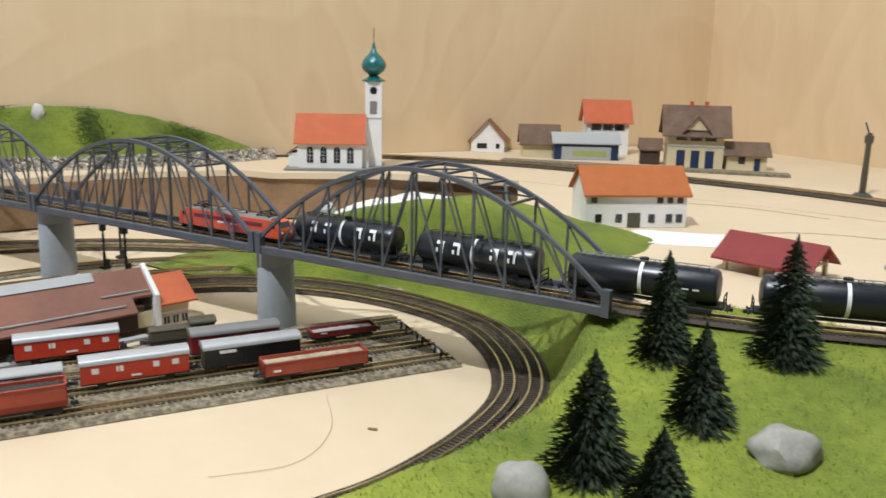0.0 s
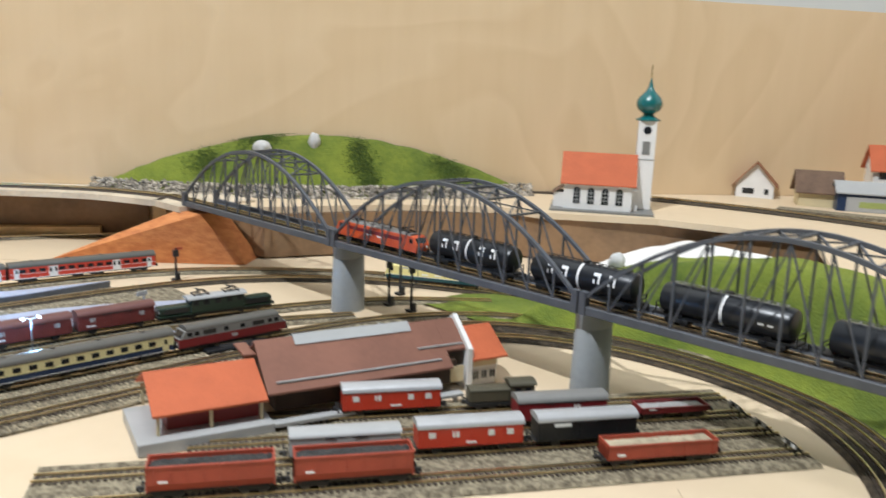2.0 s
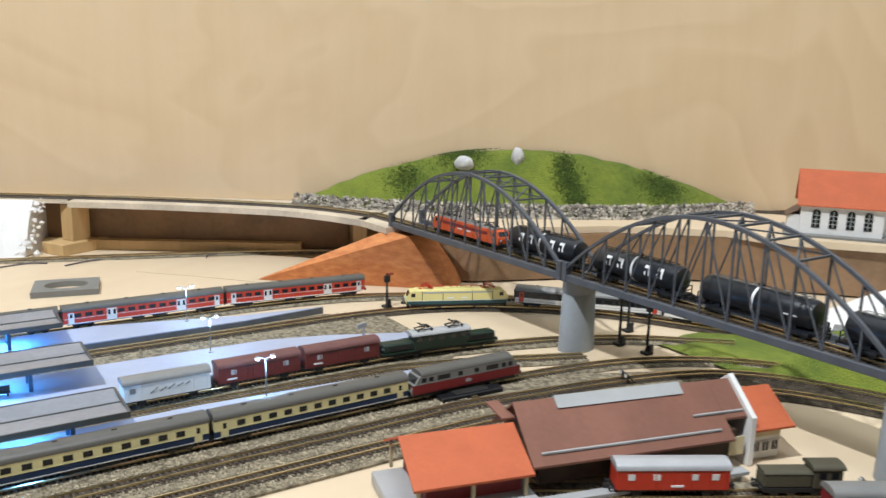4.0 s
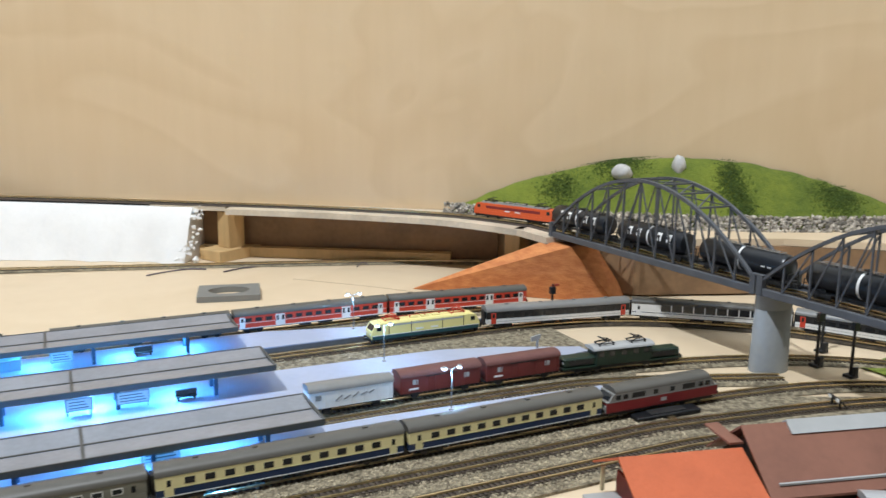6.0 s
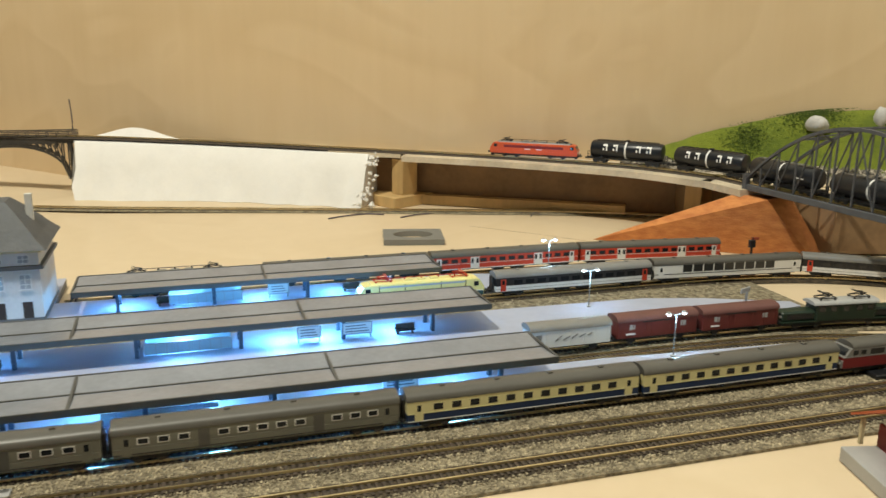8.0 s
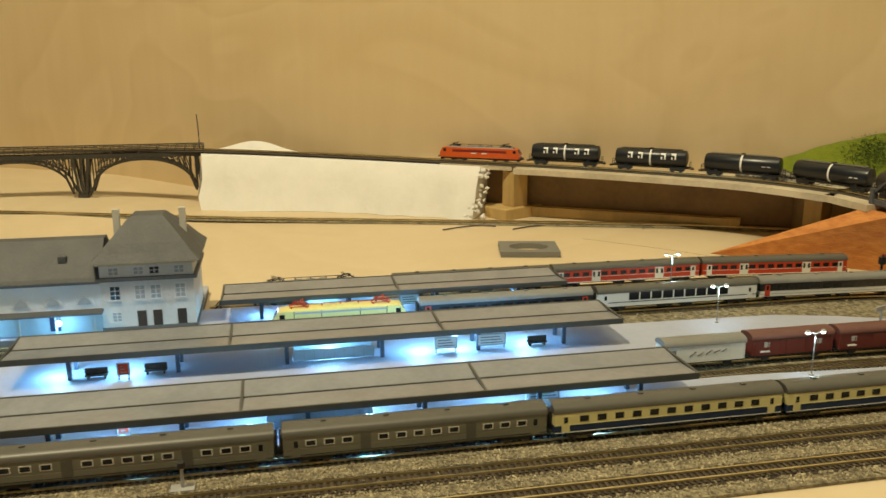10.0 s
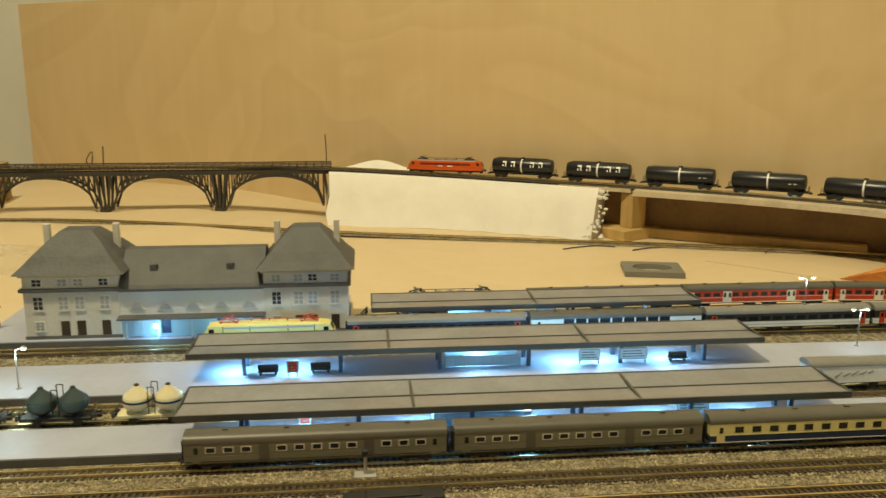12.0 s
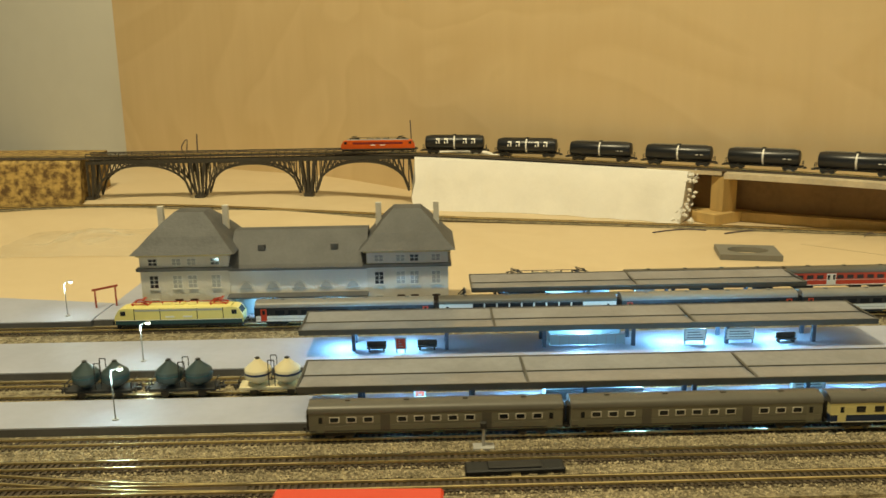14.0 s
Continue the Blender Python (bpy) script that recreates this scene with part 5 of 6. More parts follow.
def canopy(x0, x1, ys, posts, label):
    t = thing("platform_canopy", label, "platform canopy", None, group="platform canopies")
    xm = (x0 + x1) / 2
    for a, b in zip(ys, ys[1:]):
        for e, x in ((-1, x0), (1, x1)):
            bm = prism(B(), [(xm, 21.0), (x, 22.6), (x, 23.6), (xm, 22.2)] if e > 0 else [(xm, 21.0), (xm, 22.2), (x, 23.6), (x, 22.6)], a + 0.6, b - 0.6, "y")
            part("roof_panel", bm, CANOPY, t)
        part("seam_strip", box(B(), x0 + 0.4, x1 - 0.4, b - 0.7, b + 0.7, 22.6, 23.7), CANOPYD, t)
        part("ridge_strip", box(B(), xm - 0.5, xm + 0.5, a + 0.6, b - 0.6, 22.0, 22.7), CANOPYD, t)
    for x in (x0, x1):
        part("fascia", box(B(), x - 0.5, x + 0.5, ys[0], ys[-1], 20.6, 23.9), CANOPYD, t)
    for y in (ys[0], ys[-1]):
        part("end_fascia", box(B(), x0, x1, y - 0.5, y + 0.5, 20.8, 23.8), CANOPYD, t)
    for y in posts:
        for dx in (-8, 8):
            p = part("post", box(B(), xm + dx - 1.1, xm + dx + 1.1, y - 1.1, y + 1.1, 6.2, 21.6), POST, t)
        part("post_beam", bar(B(), (x0 + 4, y, 20.6), (x1 - 4, y, 20.6), 1.6, 1.4), POST, t)
    part("beam", box(B(), xm - 9, xm - 7, ys[0] + 2, ys[-1] - 2, 19.6, 21.0), POST, t)
    part("beam", box(B(), xm + 7, xm + 9, ys[0] + 2, ys[-1] - 2, 19.6, 21.0), POST, t)
    return t


canopy(-60, -22, (-130, -16, 98, 208), (-100, -43, 14, 70, 128, 182), "grey flat platform canopy in three lengths on blue-grey posts")
canopy(-150, -111, (-142, -25, 96, 206), (-111, -54, 6, 61, 119, 173), "grey flat platform canopy in three lengths on blue-grey posts")
canopy(-237, -198, (-34, 83, 202), (-9, 50, 111, 170), "grey flat platform canopy in two lengths on blue-grey posts")


def led(x, y, z=19.2, watts=0.05, long=8.0):
    t = thing("canopy_lamp", "flat cold white lamp under a canopy", "lamp", P(x, y, z), group="canopy lamps")
    part("housing", box(B(), -3.2, 3.2, -long / 2, long / 2, 0.3, 1.0, 0.2), GREYL, t)
    part("diffuser", box(B(), -2.8, 2.8, -long / 2 + 0.4, long / 2 - 0.4, -0.4, 0.28, 0.2), GLOWW, t)
    small_lamp((x + 0.5, y, z - 2.0), watts)


for y in (-118, -82, 30, 84, 108, 150):
    led(-128, y, watts=0.12)
for y in (-70, -12, 44, 112, 160):
    led(-40, y, watts=0.1)
for y in (-6, 30, 78, 130, 170):
    led(-216, y, watts=0.08)


def bench(x, y):
    t = thing("platform_bench", "dark brown bench on the platform", "bench", P(x, y, 6.2), group="platform benches")
    part("seat", box(B(), -2.2, 2.2, -6, 6, 1.8, 2.8, 0.3), TIMBER, t)
    part("backrest", box(B(), -0.5, 0.5, -6, 6, 2.8, 6.2, 0.3), TIMBER, t)
    for e in (-4.5, 4.5):
        part("leg", box(B(), -1.8, 1.8, e - 0.5, e + 0.5, 0, 1.8), TIMBER, t)


for x, y in ((-122, -97), (-123, -66), (-123, 156), (-216, 20), (-216, 142)):
    bench(x, y)


def shelter(x, y, L):
    t = thing("glass_shelter", "pale glazed stair enclosure on the platform", "shelter", P(x, y, 6.2), group="glazed enclosures")
    glass = LIGHTBLUE
    for e in (-1, 1):
        part("side_panel", box(B(), e * 6 - 0.3, e * 6 + 0.3, -L / 2, L / 2, 0.6, 6.5), glass, t)
        part("top_rail", box(B(), e * 6 - 0.5, e * 6 + 0.5, -L / 2, L / 2, 6.5, 7.2), GREYL, t)
        for i in range(9):
            yy = -L / 2 + L * i / 8
            part("mullion", box(B(), e * 6 - 0.5, e * 6 + 0.5, yy - 0.25, yy + 0.25, 0, 6.6), GREYL, t)
    part("end_panel", box(B(), -5.7, 5.7, -L / 2 - 0.3, -L / 2 + 0.3, 0.6, 6.5), glass, t)


shelter(-130, 33, 46)
shelter(-44, 20, 50)
shelter(-220, 45, 46)


def showcase(x, y, w=14, mat=None):
    t = thing("notice_board", "framed timetable board on two legs", "notice board", P(x, y, 6.2), group="notice boards")
    part("frame", box(B(), -0.6, 0.6, -w / 2, w / 2, 2.5, 10, 0.2), GREYL, t)
    for side in (-1, 1):
        part("sheet", box(B(), *sorted((side * 0.61, side * 0.8)), -w / 2 + 0.8, w / 2 - 0.8, 3.2, 9.3), mat or WHITE, t)
        for k in range(3):
            part("text_bar", box(B(), *sorted((side * 0.81, side * 0.95)), -w / 2 + 2, w / 2 - 2 - k, 4.2 + k * 1.7, 4.8 + k * 1.7), MIDGREY, t)
    for e in (-1, 1):
        part("leg", box(B(), -0.5, 0.5, e * (w / 2 - 1) - 0.4, e * (w / 2 - 1) + 0.4, 0, 2.5), GREYL, t)


showcase(-122, 99, 14)
showcase(-122, 127, 18)
showcase(-117, -82, 7, RED)
showcase(-42, -70, 6, RED)
showcase(-40, 132, 18)
showcase(-214, 92, 14)


def street_lamp(x, y, h=24, arms=2, watts=0.025, heading=0):
    t = thing("street_lamp", "slim grey platform lamp with glowing cold white heads", "street lamp", P(x, y, 6.2, 0, 0, heading), group="platform lamps")
    part("mast", rod(B(), (0, 0, 0), (0, 0, h), 0.4, 8, 0.26), MIDGREY, t)
    part("foot", rod(B(), (0, 0, 0), (0, 0, 0.8), 1.5, 10), GREYL, t)
    for e in ((-1, 1) if arms == 2 else (1,)):
        part("arm", bar(B(), (0, 0, h), (0, e * 4.5, h + 1.6), 0.5, 0.5), GREYL, t)
        h_ = part("lamp_head", turned(B(), [(0.3, h + 2.5), (1.1, h + 2.1), (1.3, h + 1.4)], 12, (0, e * 4.8, 0)), GREYL, t)
        part("bulb", turned(B(), [(1.25, h + 1.39), (1.3, h + 0.7), (0.8, h + 0.1), (0.2, h - 0.1)], 12, (0, e * 4.8, 0)), GLOWW, h_)
    small_lamp((x + 1.5, y, 6.2 + h - 3), watts, (0.4, 0.7, 1.0), 0.002)


street_lamp(-140, 286, 24)
street_lamp(-46, 290, 24)
street_lamp(-218, 292, 26)
street_lamp(-209, -322, 24, 1, 0.03)
street_lamp(-112, -236, 23, 1, 0.035)
street_lamp(-28, -222, 26, 1, 0.04)

# ---- station building ----
def opening(parent, y, z0, z1, w, xf, mat, bars=True, arched=False):
    """A framed window on a wall that faces +x at xf."""
    f = part("window", box(B(), xf - 0.6, xf + 0.5, y - w / 2, y + w / 2, z0, z1), WHITE, parent)
    nz = 2 if z1 - z0 < 6 else 3
    for i in range(2):
        for k in range(nz):
            a, b = y - w / 2 + 0.35 + i * (w / 2 - 0.1), y - w / 2 + w / 2 - 0.25 + i * (w / 2 - 0.1)
            c, d = z0 + 0.35 + k * (z1 - z0 - 0.4) / nz, z0 + (k + 1) * (z1 - z0 - 0.4) / nz
            part("pane", box(B(), xf + 0.45, xf + 0.62, a, b, c, d), mat, f)
    part("sill", box(B(), xf, xf + 1.0, y - w / 2 - 0.5, y + w / 2 + 0.5, z0 - 0.7, z0), GREYSTONE, f)


def station():
    t = thing("station_building", "grey two-towered station with slate hipped roofs and pale windows", "station", P(-7.9, -4.8, -0.6) @ Matrix.Diagonal((0.8, 0.936, 1.1, 1)))
    x0, x1 = -318, -245
    for ya, yb in ((-279, -213), (-110, -49)):
        ym, hw = (ya + yb) / 2, (yb - ya) / 2
        w = part("tower_wall", box(B(), x0, x1, ya, yb, 6.2, 46), GREYSTONE, t)
        part("cornice", box(B(), x0 - 2.5, x1 + 2.5, ya - 2.5, yb + 2.5, 36, 38.2, 0.3), ROOFSLATE, t)
        part("eave_band", box(B(), x0 - 2, x1 + 2, ya - 2, yb + 2, 45.4, 47), CREAM, t)
        bm = B()
        rows = []
        for z, g, gx in ((47, 5.5, 5.5), (52, -0.5, -0.5), (57, -hw * 0.17, -6), (65, -hw * 0.44, -17), (70.5, -hw * 0.66, -25)):
            rows.append([bm.verts.new(c) for c in ((x0 - gx, ya - g, z), (x1 + gx, ya - g, z), (x1 + gx, yb + g, z), (x0 - gx, yb + g, z))])
        for a, b in zip(rows, rows[1:]):
            for i in range(4):
                bm.faces.new((a[i], a[(i + 1) % 4], b[(i + 1) % 4], b[i]))
        bm.faces.new(rows[0][::-1])
        bm.faces.new(rows[-1])
        roof = part("tower_roof", bm, ROOFSLATE, t)
        for yc in (ya + 8, yb - 8):
            part("chimney", box(B(), -288, -283, yc - 2.2, yc + 2.2, 50, 73, 0.2), GREYSTONE, t)
        part("dormer", box(B(), -262, -257, ym - 3, ym + 3, 58, 61.5, 0.3), ROOFSLATE, roof)
        for k, yy in enumerate((-0.7, -0.17, 0.17, 0.7)):
            y = ym + yy * hw
            opening(w, y, 39.4, 44.2, 6.8, x1, PALEGLASS if (k + int(ya)) % 3 else GLASS)
            opening(w, y, 24.6, 33.2, 6.9, x1, PALEGLASS if k != 0 else GLASS)
            if k == 0:
                opening(w, y, 11.5, 17.5, 6.2, x1, PALEGLASS)
            else:
                part("door", box(B(), x1 - 0.5, x1 + 0.5, y - 3, y + 3, 8.2, 17.5), TIMBER, w)
        part("plinth", box(B(), x0 - 0.8, x1 + 0.8, ya - 0.8, yb + 0.8, 6.2, 8.2), PLATEDGE, t)
    w = part("hall_wall", box(B(), x0 + 6, x1 - 1, -213, -110, 6.2, 37), STUCCO, t)
    bm = prism(B(), [(x0 + 2, 36), (x1 + 2.0, 36), (x1 - 1, 39), (-276, 57), (-290, 57), (x0 + 4, 39)], -213, -110, "y")
    part("hall_roof", bm, ROOFSLATE, t)
    for y in (-190, -135):
        part("roof_hatch", box(B(), -262, -257, y - 2.6, y + 2.6, 46, 50, 0.3), ROOFSLATE, t)
    part("gutter", box(B(), x1 + 0.6, x1 + 2.6, -213, -110, 35.4, 37.0), ROOFSLATE, t)
    for i in range(5):
        y = -201 + i * 20
        bm = B()
        pts = [(y + 5.6 * math.cos(a), 23 + 5.2 * math.sin(a)) for a in [math.pi * k / 12 for k in range(13)]]
        prism(bm, pts, x1 - 1.2, x1 - 0.4)
        aw = part("arched_window", bm, GREYSTONE, w)
        part("pane", prism(B(), [(y + 4.2 * math.cos(a), 23.2 + 3.9 * math.sin(a)) for a in [math.pi * k / 12 for k in range(13)]], x1 - 0.39, x1 - 0.2), PALEGLASS, aw)
        part("door", box(B(), x1 - 1.3, x1 - 0.3, y - 3.4, y + 3.4, 8, 17.5), BLUE if i % 2 else LIGHTBLUE, w)
    # blue lamplight on the hall wall, coloured in as a thin panel
    part("blue_lit_panel", box(B(), x1 - 1.2, x1 - 0.8, -212.5, -110.5, 6.4, 19.4), LIGHTBLUE, w)
    part("awning", prism(B(), [(x1 - 4, 19.6), (x1 + 8, 18.2), (x1 + 8, 19.0), (x1 - 4, 20.6)], -214, -109, "y"), ROOFSLATE, t)
    for y in (-208, -185, -162, -139, -115):
        part("awning_post", box(B(), x1 + 5.6, x1 + 6.8, y - 0.6, y + 0.6, 6.2, 18.4), LIGHTBLUE, t)
    return t


station()
for y in (-187, -137):
    t = thing("wall_lamp", "small glowing globe lamp under the station awning", "lamp", P(-198, 0.936 * y - 4.8, 15.2), group="awning lamps")
    part("globe", turned(B(), [(0.3, -1.7), (1.2, -1.2), (1.7, 0), (1.2, 1.2), (0.3, 1.7)], 14), GLOWW, t, smooth=True)
    part("stem", rod(B(), (0, 0, 1.6), (0, 0, 4.0), 0.4, 8), GREYL, t)
    small_lamp((-195, 0.936 * y - 4.8, 13.6), 0.04)

# ---- goods shed ----
SHED = P(124, 357, 0, 0, 0, math.degrees(math.atan2(0.97, 0.245)))


def goods_shed():
    t = thing("goods_shed", "long goods shed with brown roof, orange canopy end and brick annex", "goods shed", SHED)
    # local x along the ridge, local y away from the yard
    part("timber_wall", box(B(), 4, 116, 6, 46, 6.5, 21), TIMBER, t)
    def gable(x0, x1, yn, zn, yr, zr, yf, zf, mat, name, thick=1.2):
        part(name, prism(B(), [(yn, zn), (yr, zr), (yf, zf), (yf, zf - thick), (yr, zr - thick), (yn, zn - thick)], x0, x1), mat, t)
    gable(-2, 110, -1, 19.5, 26, 41, 53, 19.5, ROOFBROWN, "main_roof")
    gable(110, 123, 8, 27, 26, 41, 53, 19.5, ROOFBROWN, "upper_roof")
    part("gable_end", prism(B(), [(4, 20), (26, 39), (48, 20)], 3.5, 5), TIMBER, t)
    for i, (x0, x1, yy, z) in enumerate(((4, 104, 3.2, 23.6), (92, 122, 10.5, 29.4))):
        part("roof_batten", bar(B(), (x0, yy, z), (x1, yy, z), 1.2, 0.9), GREYL, t)
    part("skylight", prism(B(), [(20.5, 37.6), (26, 42.2), (31.5, 37.6)], 20, 92), GREYL, t)
    part("roof_board", box(B(), -8, -1.2, 24, 46, 33, 34), ROOFBROWN, t)
    gable(-61, -3, -5, 18.5, 22, 32.5, 49, 18.5, ROOFRED, "canopy_roof")
    part("canopy_wall", box(B(), -53, -6, 3, 4.4, 7, 17.5), ROOFMAROON, t)
    part("canopy_wall", box(B(), -53, -51.6, 4.4, 40, 7, 17.5), ROOFMAROON, t)
    for x in (-58, -32, -6):
        for yy in (-2, 44):
            part("canopy_post", box(B(), x - 0.8, x + 0.8, yy - 0.8, yy + 0.8, 6, 18), CREAM, t)
    part("loading_platform", box(B(), -69, -1, -10, 40, 0.4, 7, 0.3), GREYL, t)
    part("loading_ramp", box(B(), -1, 112, -11, -5, 4.6, 6.4), GREYL, t)
    for x in (14, 38, 62, 86, 108):
        part("ramp_post", box(B(), x - 1, x + 1, -9, -7, 0.4, 4.6), GREYL, t)
    part("fire_wall", prism(B(), [(4, 0.5), (4, 27), (26, 43.5), (52, 22), (52, 0.5)], 123.2, 126.2), STUCCO, t)
    part("door", box(B(), 112, 121, 5.6, 6.4, 7, 17), CREAM, t)
    part("annex_wall", box(B(), 126.3, 147, 10, 44, 0.5, 13), STUCCO, t)
    part("annex_upper", box(B(), 126.3, 147, 10, 44, 13, 23), BRICK, t)
    part("annex_timber", box(B(), 126.4, 147.2, 9.4, 10.2, 13.2, 21), CREAM, t)
    for x in (132, 138, 144):
        w = part("window", box(B(), x - 2.2, x + 2.2, 9.3, 10.2, 4.5, 10.5), WHITE, t)
        for i in (-1.1, 1.1):
            part("pane", box(B(), x + i - 0.8, x + i + 0.8, 9.1, 9.35, 5, 10), GLASS, w)
    gable(125.5, 151, 6, 21.5, 27, 34.5, 48, 21.5, ROOFRED, "annex_roof")
    gable(126, 151, 3.2, 20.3, 6.2, 21.6, 6.3, 21.5, ROOFRED, "annex_lower_roof")
    return t


goods_shed()

# ---- church ----
def church():
    t = thing("church", "white village church with orange roof and teal onion spire", "church", P(-73, 838, 52.6, 0, 0, math.degrees(math.atan2(0.60, 0.80))))
    part("base_plate", box(B(), -14, 96, -12, 58, 0, 2), PLASTICGREY, t)
    nave = part("nave", box(B(), 0, 72, 0, 44, 2, 32), STUCCO, t)
    part("nave_gable", prism(B(), [(0, 32), (22, 58), (44, 32)], 0.3, 71.7), STUCCO, t)
    part("nave_roof", prism(B(), [(-4, 29.6), (22, 61.5), (48, 29.6), (48, 28.4), (22, 60), (-4, 28.4)], -4, 76), ROOFRED, t)
    for x in (14, 29, 44, 59):
        bm = prism(B(), [(x - 3.6, 8), (x + 3.6, 8), (x + 3.6, 22)] + [(x + 3.6 * math.cos(a), 22 + 3.6 * math.sin(a)) for a in [math.pi * k / 8 for k in range(1, 8)]] + [(x - 3.6, 22)], -0.5, 0.3, "y")
        w = part("window", bm, GLASS, nave)
        part("glazing_bar", box(B(), x - 0.3, x + 0.3, -0.7, -0.45, 8, 25), GREYL, w)
        for z in (12, 16, 20):
            part("glazing_bar", box(B(), x - 3.5, x + 3.5, -0.7, -0.45, z - 0.25, z + 0.25), GREYL, w)
    part("apse", box(B(), -11, 0, 8, 36, 2, 18), STUCCO, t)
    part("apse_roof", prism(B(), [(-13, 17), (0.3, 26), (0.3, 24.5), (-13, 16)], 6, 38, "y"), ROOFDARK, t)
    part("porch", box(B(), 72, 79, 10, 24, 2, 24), STUCCO, t)
    part("tower", box(B(), 74.5, 93.5, 25.5, 44.5, 2, 98, 0.3), STUCCO, t)
    part("tower_band", box(B(), 74.1, 93.9, 25.1, 44.9, 56, 57.2), GREYL, t)
    part("clock", rod(B(), (84, 25.7, 88), (84, 24.9, 88), 4.2, 20), GLASS, t)
    part("belfry_window", box(B(), 80, 88, 24.9, 25.8, 62, 76), MIDGREY, t)
    part("cornice", turned(B(), [(13.2, 98), (13.6, 99), (6.6, 103), (5.2, 105)], 4 * 6, (84, 35, 0)), TEAL, t)
    part("onion_dome", turned(B(), [(5.2, 105), (6.5, 105.6), (11.8, 109.5), (13.9, 114), (13.9, 117.5), (12.4, 121.5), (8.6, 126), (5.0, 129.5), (2.8, 133.5), (1.5, 138.5), (0.5, 143)], 28, (84, 35, 0)), TEAL, t, smooth=True)
    part("finial", rod(rod(B(), (84, 35, 142), (84, 35, 157), 0.5, 8), (84, 32.4, 154), (84, 37.6, 154), 0.45, 8), BRASS, t)
    part("finial_ball", turned(B(), [(0.2, 147), (1.3, 148), (0.2, 149)], 12, (84, 35, 0)), BRASS, t)
    return t


church()

# ---- village ----
def cottage(name, label, x, y, rot, w, d, hw, hr, wall, roof, over=4, windows=(), doors=(), gable_front=False, z=52.6, shutters=None):
    """w along local x (front), d deep; front faces local -y."""
    t = thing(name, label, "house", P(x, y, z, 0, 0, rot))
    body = part("wall_body", box(B(), -w / 2, w / 2, 0, d, 0, hw), wall, t)
    if gable_front:
        part("gable", prism(B(), [(-w / 2, hw), (0, hr - 1), (w / 2, hw)], 0.2, d - 0.2, "y"), wall, t)
        part("roof", prism(B(), [(-w / 2 - over, hw - over * (hr - hw) / (w / 2)), (0, hr + 0.6), (w / 2 + over, hw - over * (hr - hw) / (w / 2)), (w / 2 + over, hw - 1.6 - over * (hr - hw) / (w / 2)), (0, hr - 1), (-w / 2 - over, hw - 1.6 - over * (hr - hw) / (w / 2))], -over, d + over, "y"), roof, t)
    else:
        part("gable", prism(B(), [(0, hw), (d / 2, hr - 1), (d, hw)], -w / 2 + 0.2, w / 2 - 0.2), wall, t)
        k = over * (hr - hw) / (d / 2)
        part("roof", prism(B(), [(-over, hw - k), (d / 2, hr + 0.6), (d + over, hw - k), (d + over, hw - k - 1.6), (d / 2, hr - 1), (-over, hw - k - 1.6)], -w / 2 - over, w / 2 + over), roof, t)
    for wx, z0, ww, wh in windows:
        o = part("window", box(B(), wx - ww / 2, wx + ww / 2, -0.5, 0.2, z0, z0 + wh), GLASS, body)
        if shutters:
            for e in (-1, 1):
                part("shutter", box(B(), wx + e * (ww / 2 + 1.4) - 1.2, wx + e * (ww / 2 + 1.4) + 1.2, -0.9, -0.1, z0 - 0.3, z0 + wh + 0.3), shutters, o)
    for wx, ww, wh, mat in doors:
        part("door", box(B(), wx - ww / 2, wx + ww / 2, -0.6 - (0.3 if mat is LIME else 0), 0.2, 0.2 if mat is not LIME else 5, wh), mat, body)
    return t


HR = math.degrees(math.atan2(0.643, 0.766))
cottage("farmhouse", "long white farmhouse with a bright orange roof", 354, 764, HR, 79, 43, 28, 45, STUCCO, ROOFORANGE, 3, windows=((-30, 4, 5, 6.5), (-14, 4, 5, 6.5), (12, 4, 5, 6.5), (26, 4, 5, 6.5), (34, 4, 5, 6.5), (-34, 19, 4.6, 5), (18, 19, 4.6, 5), (26, 19, 4.6, 5), (34, 19, 4.6, 5)), doors=((-2, 10, 11.5, OLIVE),))
cottage("cottage", "small white cottage with a brown gable roof", -12, 1150, 25, 46, 40, 20, 45, STUCCO, ROOFTAN, 5, windows=((-8, 5, 14, 7), (14, 5, 5, 7)), gable_front=True)
cottage("goods_hut", "dark roofed wooden goods hut", 72, 1145, 33, 46, 34, 23, 42, CREAM, ROOFDARK, 5)
cottage("kiosk_hall", "low blue hall with pale roof and a yellow-green shop front", 132, 1160, 33, 84, 30, 24, 34, BLUE, GREYL, 3, doors=((0, 64, 17, GREYL), (4, 44, 12, LIME)))
cottage("village_house", "white house with orange roof and dark shutters", 128, 1236, 33, 58, 44, 50, 74, STUCCO, ROOFRED, 5, windows=((-16, 34, 8, 9), (0, 34, 8, 10), (16, 34, 8, 9)), shutters=TIMBER)
st2 = cottage("country_station", "cream country station with brown roof and blue shutters", 271, 1170, 24, 66, 46, 49, 75, CREAM, ROOFDARK, 8, windows=((-17, 34, 8, 10), (0, 34, 9, 12), (17, 34, 8, 10)), doors=((-17, 10, 22, BLUE), (0, 10, 22, BLUE), (17, 10, 22, BLUE)), shutters=BLUE)
part("cross_gable", prism(B(), [(-13, 47), (0, 63), (13, 47)], -5, 22, "y"), CREAM, st2)
part("cross_gable_roof", prism(B(), [(-17, 44.5), (0, 65), (17, 44.5), (17, 43), (0, 63.2), (-17, 43)], -9, 20, "y"), ROOFDARK, st2)
part("floor_band", box(B(), -33.6, 33.6, -0.8, 46.5, 26, 28), GREYL, st2)
for cx in (-6, 12):
    part("chimney", box(B(), cx - 2, cx + 2, 20, 25, 69, 80), BRICK, st2)
